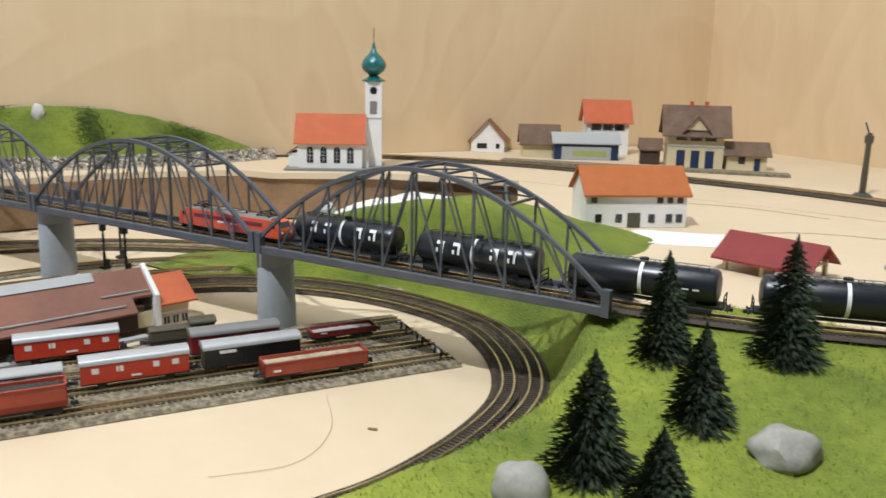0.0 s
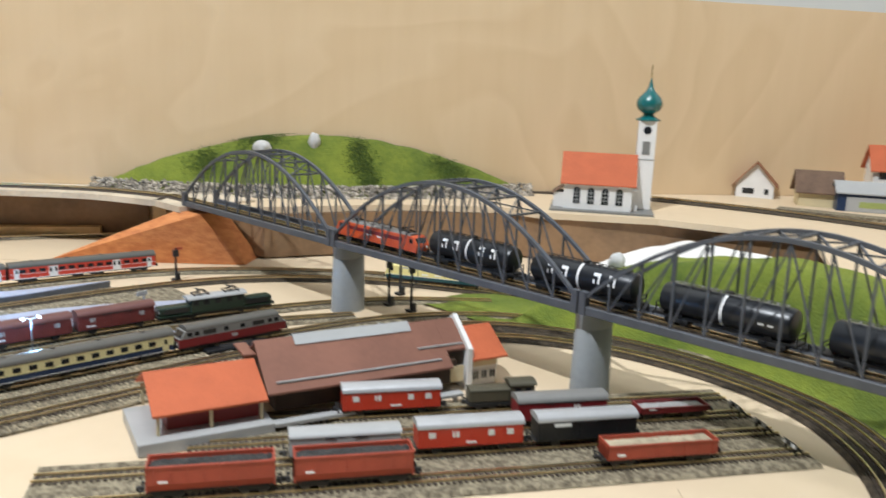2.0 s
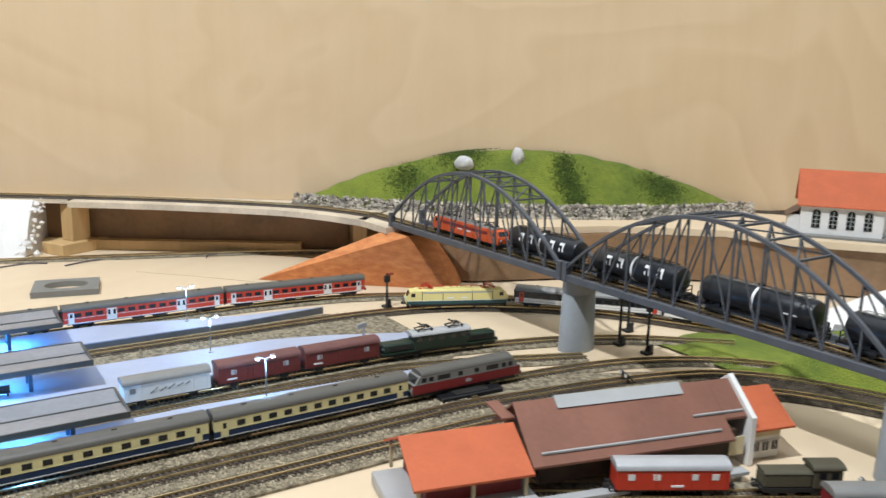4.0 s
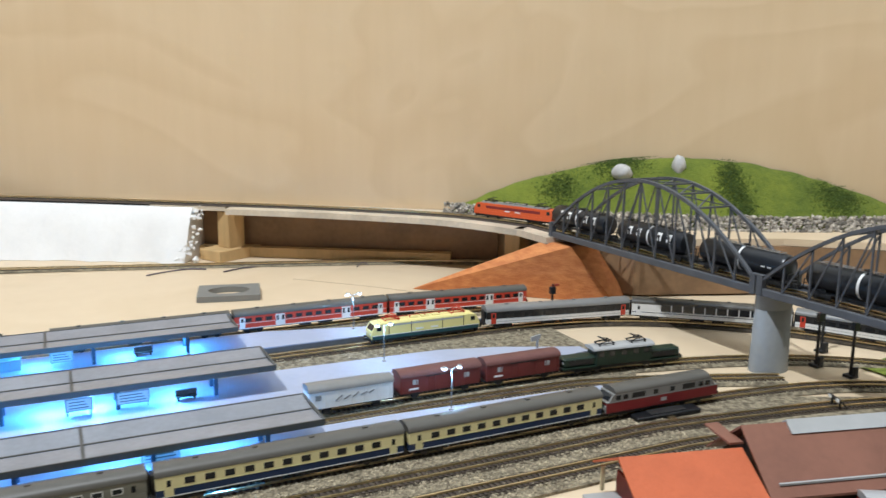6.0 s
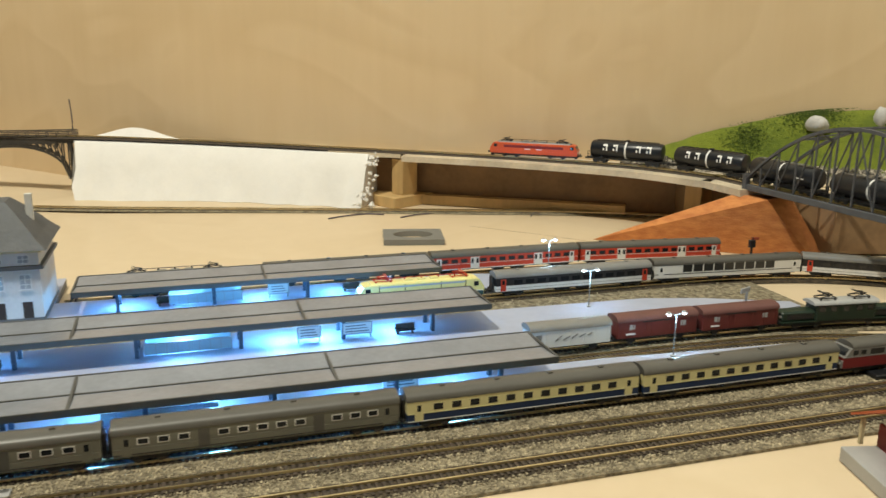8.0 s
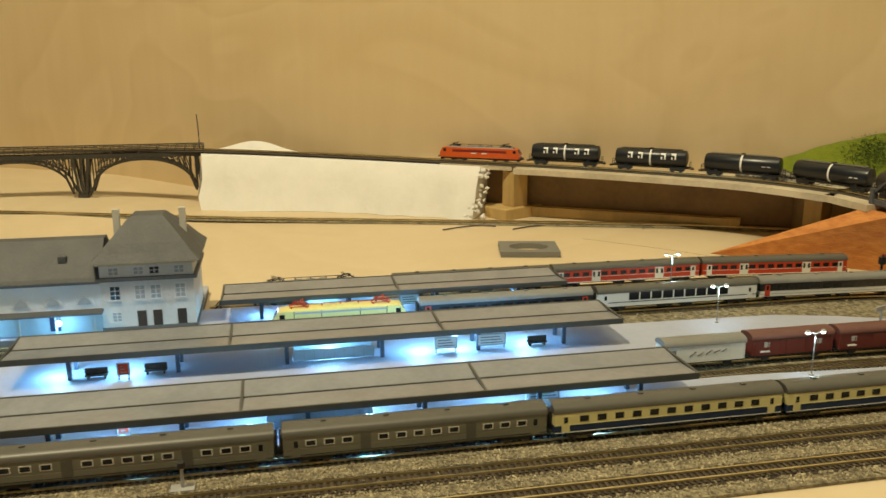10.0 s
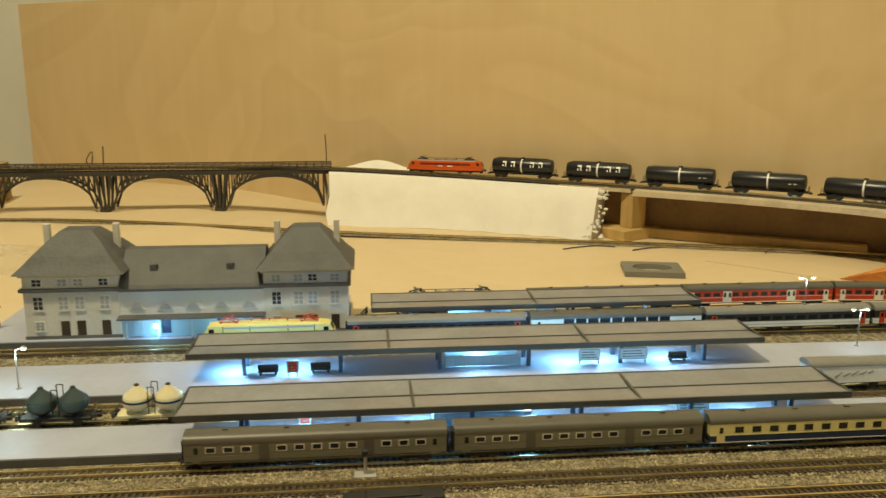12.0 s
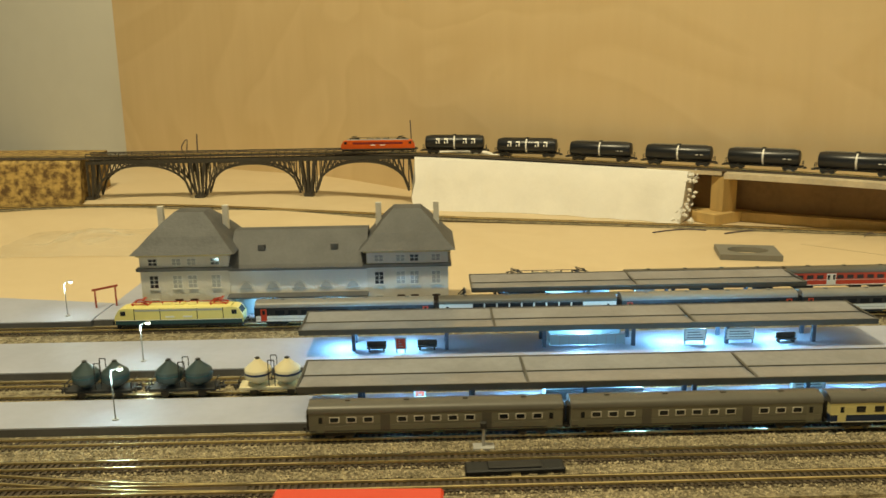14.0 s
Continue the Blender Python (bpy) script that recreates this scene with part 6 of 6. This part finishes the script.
cottage("station_annex", "low cream annex with a brown roof", 327, 1194, 24, 46, 34, 22, 33, CREAM, ROOFDARK, 5, windows=((-6, 8, 8, 9),), doors=((12, 7, 15, BLUE),))
cottage("wooden_shed", "small dark brown wooden shed", 214, 1172, 24, 24, 22, 22, 32, TIMBER, ROOFDARK, 3)
t = thing("village_platform", "low brown gravel platform in front of the village station", "platform", P(220, 1120, 52.6, 0, 0, 17), kind="structure")
part("paving", box(B(), -170, 170, -9, 14, 0, 3), BALLAST, t)


def shelter_roof():
    t = thing("open_shelter", "open timber shelter with a maroon roof", "shelter", P(474, 684, 49.6, 0, 0, -13))
    part("roof", prism(B(), [(-22, 11), (0, 25), (20, 12), (20, 10.6), (0, 23.4), (-22, 9.6)], -31, 31), ROOFMAROON, t)
    for x in (-24, 0, 24):
        for yy in (-16, 15):
            part("post", box(B(), x - 1.2, x + 1.2, yy - 1.2, yy + 1.2, 0, 13.5), CREAM, t)
        bm = B()
        bar(bm, (x, -16, 11.5), (x, 15, 11.5), 1.4, 1.4)
        bar(bm, (x, 0, 11.5), (x, 0, 23), 1.2, 1.2)
        part("truss", bm, CREAM, t)
    return t


shelter_roof()
t = thing("signal_mast", "green lattice mast on a round foot", "mast", P(471, 1069, 52.6))
part("foot", rod(B(), (0, 0, 0), (0, 0, 3), 10, 16, 6), GREENTANK, t)
part("mast", rod(B(), (0, 0, 3), (0, 0, 62), 3.2, 8, 2.4), OLIVE, t)
part("arm", bar(B(), (0, 0, 60), (-5, 0, 72), 1.5, 1.5), OLIVE, t)
part("bracket", box(B(), -4, 4, -2, 2, 52, 60, 0.4), OLIVE, t)

# ---- plaster sheet and slopes behind the bridge ----
def sheet_height(x, y):
    h = 37.0 * ramp(y, 668, 800) * ramp(x, -20, 60)
    return h + 2.2 * noise.noise(Vector((x, y, 1)) / 34) * ramp(y, 650, 720) - 1.0


def height_at(x, y):
    return max(near_hill(x, y), 0.0)


setting("plaster_slope", hill_mesh(-60, 330, 650, 880, sheet_height, 8.0), PLASTER, "white plaster cloth slope behind the arch bridge", "slope", smooth=True)
setting("plateau", slab_outline(B(), [(300, 700), (436, 566), (560, 596), (700, 652), (1000, 810), (1000, 862), (640, 905), (420, 934), (160, 929), (230, 800)], 46.2, 52.4), BOARD, "pale plywood plateau in front of the farmhouse", "shelf")
bm = B()
rows = []
for j in range(10):
    rows.append([bm.verts.new((372 + i * 8 - j * 2, 712 + j * 5 + i * 3, 52.6 + 2.2 * math.sin(math.pi * i / 11) * math.sin(math.pi * j / 9) + 0.7 * noise.noise(Vector((i, j, 0)) / 2))) for i in range(12)])
for a, b in zip(rows, rows[1:]):
    for i in range(11):
        bm.faces.new((a[i], a[i + 1], b[i + 1], b[i]))
setting("plaster_patch", bm, PLASTER, "white plaster cloth patch beside the farmhouse", "cloth", smooth=True)
# pale support in the opening behind the bridge
t = thing("support_block", "pale wooden support block under the upper level", "wood block", P(-205, 680, 0, 0, 0, 30), group="shelf supports")
part("post", box(B(), -10, 10, -8, 8, 0.3, 45.5, 0.5), PINE, t)

# ---- trees ----
def fir(x, y, h, r, seed, z=None):
    rnd = random.Random(seed)
    z = height_at(x, y) - 0.5 if z is None else z
    t = thing("fir_tree", "dark green model fir tree on the grass hill", "tree", P(x, y, z), group="fir trees")
    part("trunk", rod(B(), (0, 0, 0), (0, 0, h * 0.96), r * 0.07, 7, 0.25), BARK, t)
    bm = B()
    tiers = 22
    for k in range(tiers):
        f = k / (tiers - 1)
        zc = h * (0.07 + 0.9 * f)
        rad = r * 1.12 * (1 - f) ** 0.8 + 0.8
        n = int(30 - 16 * f)
        for i in range(n):
            a = 2 * math.pi * (i + rnd.random() * 0.7) / n + k
            L = rad * rnd.uniform(0.62, 1.2)
            up = Vector((math.cos(a), math.sin(a), 0))
            side = Vector((-math.sin(a), math.cos(a), 0))
            for q in range(4):
                s0 = q / 4
                base = up * (L * s0) + Vector((0, 0, zc + h * 0.035 * (1 - s0) - L * 0.28 * s0))
                for e in (-1, 1, 0):
                    tip = base + up * (L * 0.3) + side * (e * L * (0.20 - 0.10 * s0)) + Vector((0, 0, -L * 0.09 + rnd.uniform(-0.9, 1.3)))
                    wv = Vector((0, 0, 0.5)) + side * (0.5 if e == 0 else 0.2)
                    v = [bm.verts.new(c) for c in (base - wv, base + wv, tip)]
                    bm.faces.new(v)
    part("crown", bm, FIR, t)
    return t


fir(478, 404, 46, 15.5, 1)
fir(468, 502, 48, 12.5, 2)
fir(499, 455, 39, 12, 3)
fir(515, 519, 55, 15, 4)
fir(508, 387, 31, 12, 5)


def pebble(x, y, z, sx, sy, sz, seed, rot=0, rough=0.2, mat=None):
    bm = B()
    bmesh.ops.create_icosphere(bm, subdivisions=3, radius=1)
    for v in bm.verts:
        k = 1 + rough * noise.noise(v.co * 1.3 + Vector((seed * 3, 0, 0))) + 0.05 * noise.noise(v.co * 4)
        v.co = Vector((v.co.x * sx * k, v.co.y * sy * k, v.co.z * sz * k))
    t = part("boulder", bm, mat or STONE, None, smooth=True)
    t.matrix_basis = P(x, y, z, 0, 0, rot)
    return tagged(t, "smooth grey pebble used as a boulder on the grass", "boulder", "boulders")


pebble(466, 379, height_at(464, 378) + 4, 10, 9, 8, 1)
pebble(531, 450, height_at(531, 450) + 3, 13, 10, 7.5, 2, 60, 0.42)
pebble(-329, 621, 103, 11, 10, 8, 3, mat=PALESTONE)
pebble(-307, 675, 110, 7, 7, 10.5, 4, mat=PALESTONE)
pebble(104, 690, 46, 7, 7, 8, 5, mat=PALESTONE)

# bushes on the wall hill
DARKGRASS = material("dark_green_flock", (0.085, 0.13, 0.02), rough=1.0, size=60, vary=0.3, random_tone=0.2)
rnd = random.Random(21)
for s, up, wide, n in ((0.36, 0.85, 14, 1500), (0.58, 0.62, 7, 1300), (0.60, 0.35, 7, 900), (0.79, 0.62, 13, 1300), (0.24, 0.62, 10, 900)):
    bm = B()
    for i in range(n):
        ss = s + rnd.gauss(0, wide / 502)
        jj = max(0.05, min(1.0, up + rnd.gauss(0, 0.13)))
        if not 0.02 < ss < 0.98:
            continue
        d = -60 * math.sin(math.pi * ss) ** 0.5 * (1 - jj) - 3
        p = Vector((-446, 478, 0)) + WALL_DIR * (502 * ss) + WALL_OUT * d
        z = 52 + 68 * math.sin(math.pi * ss) ** 0.85 * (1 - 0.1 * ss) * ramp(jj, 0, 1) + 1.2
        r = rnd.uniform(0.5, 0.95)
        m = Matrix.Translation((p.x, p.y, z + rnd.random())) @ Euler((rnd.random() * 6, rnd.random() * 6, 0)).to_matrix().to_4x4()
        v = [bm.verts.new(m @ (Vector(c) * r)) for c in ((1, 0, 0), (-0.5, 0.9, 0), (-0.5, -0.9, 0), (0, 0, 1.2))]
        for f in ((0, 1, 2), (0, 1, 3), (1, 2, 3), (2, 0, 3)):
            bm.faces.new([v[k] for k in f])
    tagged(part("low_bush", bm, DARKGRASS), "dark green flock patch on the grass hill", "bush", "flock bushes", kind="stuff")

# grass fibres on the near hill
rnd = random.Random(8)
bm = B()
for i in range(15000):
    x, y = rnd.uniform(408, 640), rnd.uniform(350, 600)
    if near_hill(x, y) < 3 or track_dip(x, y) < 9:
        continue
    z = near_hill(x, y)
    a = rnd.random() * 6.28
    L = rnd.uniform(1.0, 2.4)
    tip = Vector((x + rnd.uniform(-1.2, 1.2), y + rnd.uniform(-1.2, 1.2), z + L))
    v = [bm.verts.new(c) for c in ((x + 0.22 * math.cos(a), y + 0.22 * math.sin(a), z - 0.2), (x - 0.22 * math.cos(a), y - 0.22 * math.sin(a), z - 0.2), tip)]
    bm.faces.new(v)
tagged(part("grass_fibres", bm, material("grass_fibre", (0.34, 0.38, 0.05), rough=1.0, size=20, color2=(0.12, 0.2, 0.02), random_tone=0.35, spread=0.8)), "short bright green static grass", "grass", kind="stuff")

# ballast stones between the front tracks
rnd = random.Random(4)
places = []
for i in range(34000):
    y = rnd.uniform(-330, 400)
    x = rnd.uniform(-18, 52)
    if min(abs(x + 10), abs(x - 14), abs(x - 38)) < 6.4 and rnd.random() < 0.95:
        continue
    places.append((x, y, 2.1 if min(abs(x + 10), abs(x - 14), abs(x - 38)) < 9 else 1.9, 0.75))
stones("ballast_stones", places, GRAIN, "loose grey-beige ballast stones between the tracks", "ballast")
places = []
for i in range(3500):
    y = rnd.uniform(-400, 420)
    x = rnd.choice((rnd.uniform(-197, -152), rnd.uniform(-95, -56)))
    places.append((x, y, 1.8, 0.75))
stones("ballast_stones", places, GRAIN, "loose grey-beige ballast stones by the platforms", "ballast")

# ---- buffer stops, signals and small fittings ----
def buffer_stop(m, label="black buffer stop with a white beam"):
    t = thing("buffer_stop", label, "buffer stop", m, group="buffer stops")
    for side in (-4, 4):
        part("frame", bar(bar(B(), (0, side, -1), (0, side, 4.6), 1.0, 1.0), (5, side, -1), (0, side, 4.2), 0.8, 0.8), DARK, t)
    part("beam", box(B(), -1.4, 0, -5.4, 5.4, 3.2, 5.2, 0.2), DARK, t)
    for side in (-4, 4):
        part("white_plate", box(B(), -1.8, -1.45, side - 1.6, side + 1.6, 3.3, 5.1), WHITE, t)
    return t


for key, w in YARD_ROWS.items():
    if key != "d":
        p = yard(634, w)
        buffer_stop(P(p.x, p.y, RZ, 0, 0, YH))
p = yard(332, YARD_ROWS["d"])
buffer_stop(P(p.x, p.y, RZ, 0, 0, YH + 180))
buffer_stop(P(34, 505, RZ, 0, 0, 70))
p = yard(534, YARD_ROWS["d"])
buffer_stop(P(p.x, p.y, RZ, 0, 0, YH))
buffer_stop(P(-250, -38, RZ, 0, 0, -90))


def signal(x, y, h=34):
    t = thing("semaphore_signal", "dark lattice signal mast by the track", "signal", P(x, y, 0.3), group="signals")
    part("mast", rod(B(), (0, 0, 0), (0, 0, h), 1.2, 8, 0.8), DARK, t)
    part("lamp_box", box(B(), -1.6, 1.6, -2.4, 2.4, h - 8, h - 2, 0.3), BLACK, t)
    part("arm", box(B(), -0.4, 0.4, -1, 6, h - 2, h, 0.1), OXIDE, t)
    part("base", box(B(), -3.5, 3.5, -3.5, 3.5, 0, 2, 0.3), DARK, t)
    part("cabinet", box(B(), 2.2, 4.4, -2, 2, 2, 8, 0.3), DARK, t)


signal(-197, 455, 30)
for x, y in ((-27, 560), (-2, 563), (-48, 590)):
    signal(x, y, 40)


def point_motor(x, y, rot):
    t = thing("point_motor", "black point motor box beside the track", "point motor", P(x, y, 1.8, 0, 0, rot), group="point motors")
    part("case", box(B(), -4.5, 4.5, -22, 22, 0, 3.0, 0.6), BLACK, t)
    part("lid", box(B(), -3.2, 3.2, -12, 12, 3.0, 3.8, 0.4), DARK, t)
    part("lever", box(B(), 4.5, 8, -2, 2, 0.4, 1.4), RAIL, t)


point_motor(26, -28, 2)
point_motor(2, 404, -3)
point_motor(-54, -330, 0)
t = thing("uncoupler_lamp", "small grey track lamp post", "lamp post", P(3, -40, 1.8))
part("post", rod(B(), (0, 0, 0), (0, 0, 11), 0.8, 8), GREYL, t)
part("head", box(B(), -1.4, 1.4, -1.4, 1.4, 10, 13, 0.3), DARK, t)
part("foot", box(B(), -3, 3, -5, 5, 0, 1.2, 0.2), GREYL, t)
t = thing("track_sign", "pale sign bracket standing on the platform tip", "sign", P(-118, 392, 6.2, 0, 0, 20))
part("post", box(B(), -0.6, 0.6, -0.6, 0.6, 0, 9), GREYL, t)
part("board", box(B(), -0.5, 0.5, -7, 3, 8, 11.5, 0.2), GREYL, t)

# red box lid close to the viewer
t = thing("red_box", "glossy red plastic box lying by the front track", "box", P(109, -92, 0.3, 0, 0, 88))
part("tray", box(B(), -30, 30, -26, 26, 0, 23.5, 1.5), material("red_box_plastic", (0.62, 0.05, 0.03), rough=0.25, vary=0.05), t)
part("lid_rim", box(B(), -31, 31, -27, 27, 23.5, 26, 1.0), material("red_rim_plastic", (0.66, 0.06, 0.035), rough=0.22, vary=0.05), t)

# grey plate with an oval hole
t = thing("plastic_plate", "grey plastic plate with an oval hole lying on the board", "plate", P(-379, 231, 0.3, 0, 0, -12))
bm = B()
n = 32
outer, inner = [], []
for i in range(n):
    a = 2 * math.pi * i / n
    c, s = math.cos(a), math.sin(a)
    k = 1 / max(abs(c), abs(s))
    outer.append((22 * c * k, 27 * s * k))
    inner.append((13 * c, 18 * s))
lo = [bm.verts.new((x, y, 0)) for x, y in outer], [bm.verts.new((x, y, 0)) for x, y in inner]
hi = [bm.verts.new((x, y, 5)) for x, y in outer], [bm.verts.new((x, y, 5)) for x, y in inner]
for i in range(n):
    j = (i + 1) % n
    bm.faces.new((hi[0][i], hi[0][j], hi[1][j], hi[1][i]))
    bm.faces.new((lo[0][i], lo[1][i], lo[1][j], lo[0][j]))
    bm.faces.new((lo[0][i], lo[0][j], hi[0][j], hi[0][i]))
    bm.faces.new((lo[1][i], hi[1][i], hi[1][j], lo[1][j]))
part("plate", bm, PLASTICGREY, t)

# wires and rods
def wire(pts, r, mat, label, name="cable"):
    bm = B()
    q = curve_points(pts, 3.0)
    rings = []
    for i, c in enumerate(q):
        d = (q[min(i + 1, len(q) - 1)] - q[max(i - 1, 0)]).normalized()
        turn = d.to_track_quat("Z", "Y").to_matrix()
        rings.append([bm.verts.new(c + turn @ Vector((r * math.cos(k * math.pi / 3), r * math.sin(k * math.pi / 3), 0))) for k in range(6)])
    for a, b in zip(rings, rings[1:]):
        for k in range(6):
            bm.faces.new((a[k], a[(k + 1) % 6], b[(k + 1) % 6], b[k]))
    bm.faces.new(rings[0][::-1])
    bm.faces.new(rings[-1])
    tagged(part(name, bm, mat, smooth=True), label, "cable", "loose cables")


wire([(-486, 172, 1), (-494, 190, 1.2), (-500, 214, 1), (-492, 232, 1)], 0.7, WIRE, "violet-brown loose wire on the board")
wire([(-474, 244, 1), (-482, 262, 1.2), (-486, 280, 1)], 0.7, WIRE, "violet-brown loose wire on the board")
wire([(-446, 376, 1), (-452, 384, 4), (-449, 390, 1)], 0.5, WIRE, "short wire end sticking out of the board")
wire([(-706, -84, 66), (-706, -84, 88), (-705, -85, 109)], 0.7, WIRE, "thin upright brown wire by the viaduct", "wire_rod")
wire([(-704, -358, 68), (-705, -358, 82), (-704, -357, 96)], 0.8, WIRE, "thin upright brown wire behind the viaduct", "wire_rod")
wire([(-704, -374, 68), (-704, -378, 78), (-703, -370, 88), (-703, -372, 68)], 0.7, WIRE, "bent brown wire behind the viaduct", "wire_rod")
wire([(300, 470, 0.5), (330, 440, 0.5), (340, 405, 0.5), (318, 372, 0.5)], 0.13, PENCIL, "faint pencil curve drawn on the board", "pencil_line")
wire([(-420, 300, 0.4), (-360, 360, 0.4), (-300, 410, 0.4)], 0.16, PENCIL, "faint pencil line drawn on the board", "pencil_line")
wire([(430, 800, 52.7), (470, 830, 52.7), (530, 842, 52.7), (600, 830, 52.7)], 0.35, PENCIL, "pencil curve drawn on the upper board", "pencil_line")
wire([(330, 900, 52.7), (400, 915, 52.7), (470, 905, 52.7)], 0.35, PENCIL, "pencil curve drawn on the upper board", "pencil_line")
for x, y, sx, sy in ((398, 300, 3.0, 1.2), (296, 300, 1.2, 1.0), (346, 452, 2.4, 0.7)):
    chip = part("wood_chip", box(B(), -sx, sx, -sy, sy, 0, 0.9, 0.2), BROWNSHADE, None)
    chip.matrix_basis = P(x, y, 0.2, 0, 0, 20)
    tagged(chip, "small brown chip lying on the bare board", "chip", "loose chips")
strip = B()
sweep(strip, curve_points([(528, 742, 52.7), (600, 748, 52.7), (680, 770, 52.7)], 5.0), [(-5, 0), (5, 0), (5, 0.8), (-5, 0.8)])
tagged(part("foam_strip", strip, material("violet_grey_foam", (0.27, 0.25, 0.29), rough=0.8, vary=0.15)), "violet-grey foam track strip lying on the board", "foam strip")
wire([(-6, 496, 0.5), (4, 486, 0.5), (16, 488, 0.5), (20, 498, 0.5)], 0.3, WIRE, "thin dark wire loop lying beside the pier")
# crumpled clear bag
bm = B()
rows = []
for i in range(31):
    rows.append([bm.verts.new((-492 + (i - 15) * 4.6 + 5 * noise.noise(Vector((i, j, 0)) / 5), -420 + (j - 13) * 6.2, 0.6 + max(0, 9 * math.exp(-((i - 15) / 10) ** 2 - ((j - 13) / 9) ** 2) * (1 + 1.3 * noise.noise(Vector((i, j, 4)) / 3.2))))) for j in range(27)])
for a, b in zip(rows, rows[1:]):
    for j in range(26):
        bm.faces.new((a[j], a[j + 1], b[j + 1], b[j]))
bag = part("plastic_bag", bm, CLEARPLASTIC, None, smooth=True)
bn = CLEARPLASTIC.node_tree.nodes["Principled BSDF"]
bn.inputs["Alpha"].default_value = 0.22
tagged(bag, "crumpled clear plastic bag lying on the board", "plastic bag")
t = thing("trestle_sign", "small brown trestle beside the station platform", "trestle", P(-232, -302, 6.3, 0, 0, 20))
part("bar_top", bar(B(), (0, -10, 13), (0, 8, 15), 1.4, 1.4), OXIDE, t)
for yy in (-8, 6):
    part("leg", bar(B(), (-2, yy, 0), (0, yy, 14), 1.2, 1.2), OXIDE, t)
    part("leg", bar(B(), (2, yy, 0), (0, yy, 14), 1.2, 1.2), OXIDE, t)
# plaster trickle beside the hill
bm = B()
rows = []
for j in range(9):
    rows.append([bm.verts.new((-404 + j * 5 + i * 2.2, 520 + j * 3 + i * 4.5, 53.2 + 4.5 * math.sin(math.pi * i / 8) * (1 - j / 10) + 1.2 * noise.noise(Vector((i, j, 2)) / 2))) for i in range(9)])
for a, b in zip(rows, rows[1:]):
    for i in range(8):
        bm.faces.new((a[i], a[i + 1], b[i + 1], b[i]))
setting("plaster_trickle", bm, PLASTER, "white plaster patch at the foot of the grass hill", "plaster", smooth=True)

# ---- motion ----
OIL_FRONT = [(0.0, 838), (0.5, 871), (1.5, 961), (2.0, 999), (3.0, 1084), (5.5, 1300), (6.5, 1386), (7.5, 1476), (8.5, 1566), (11.0, 1798), (12.5, 1943), (14.0, 2088)]
EXP_FRONT = [(0.0, 1712), (2.8, 1468), (5.5, 1233), (6.5, 1152), (7.5, 1077), (8.5, 1004), (11.0, 828), (12.5, 717), (14.0, 622)]


def motions():
    for i, wagon in enumerate(OIL):
        walk(wagon, train_rows(UPPER, OIL_FRONT, OIL_OFF, i, 26, 1))
    for i, wagon in enumerate(EXP):
        walk(wagon, train_rows(EXPRESS, EXP_FRONT, EXP_OFF, i, 40, -1))


motions()
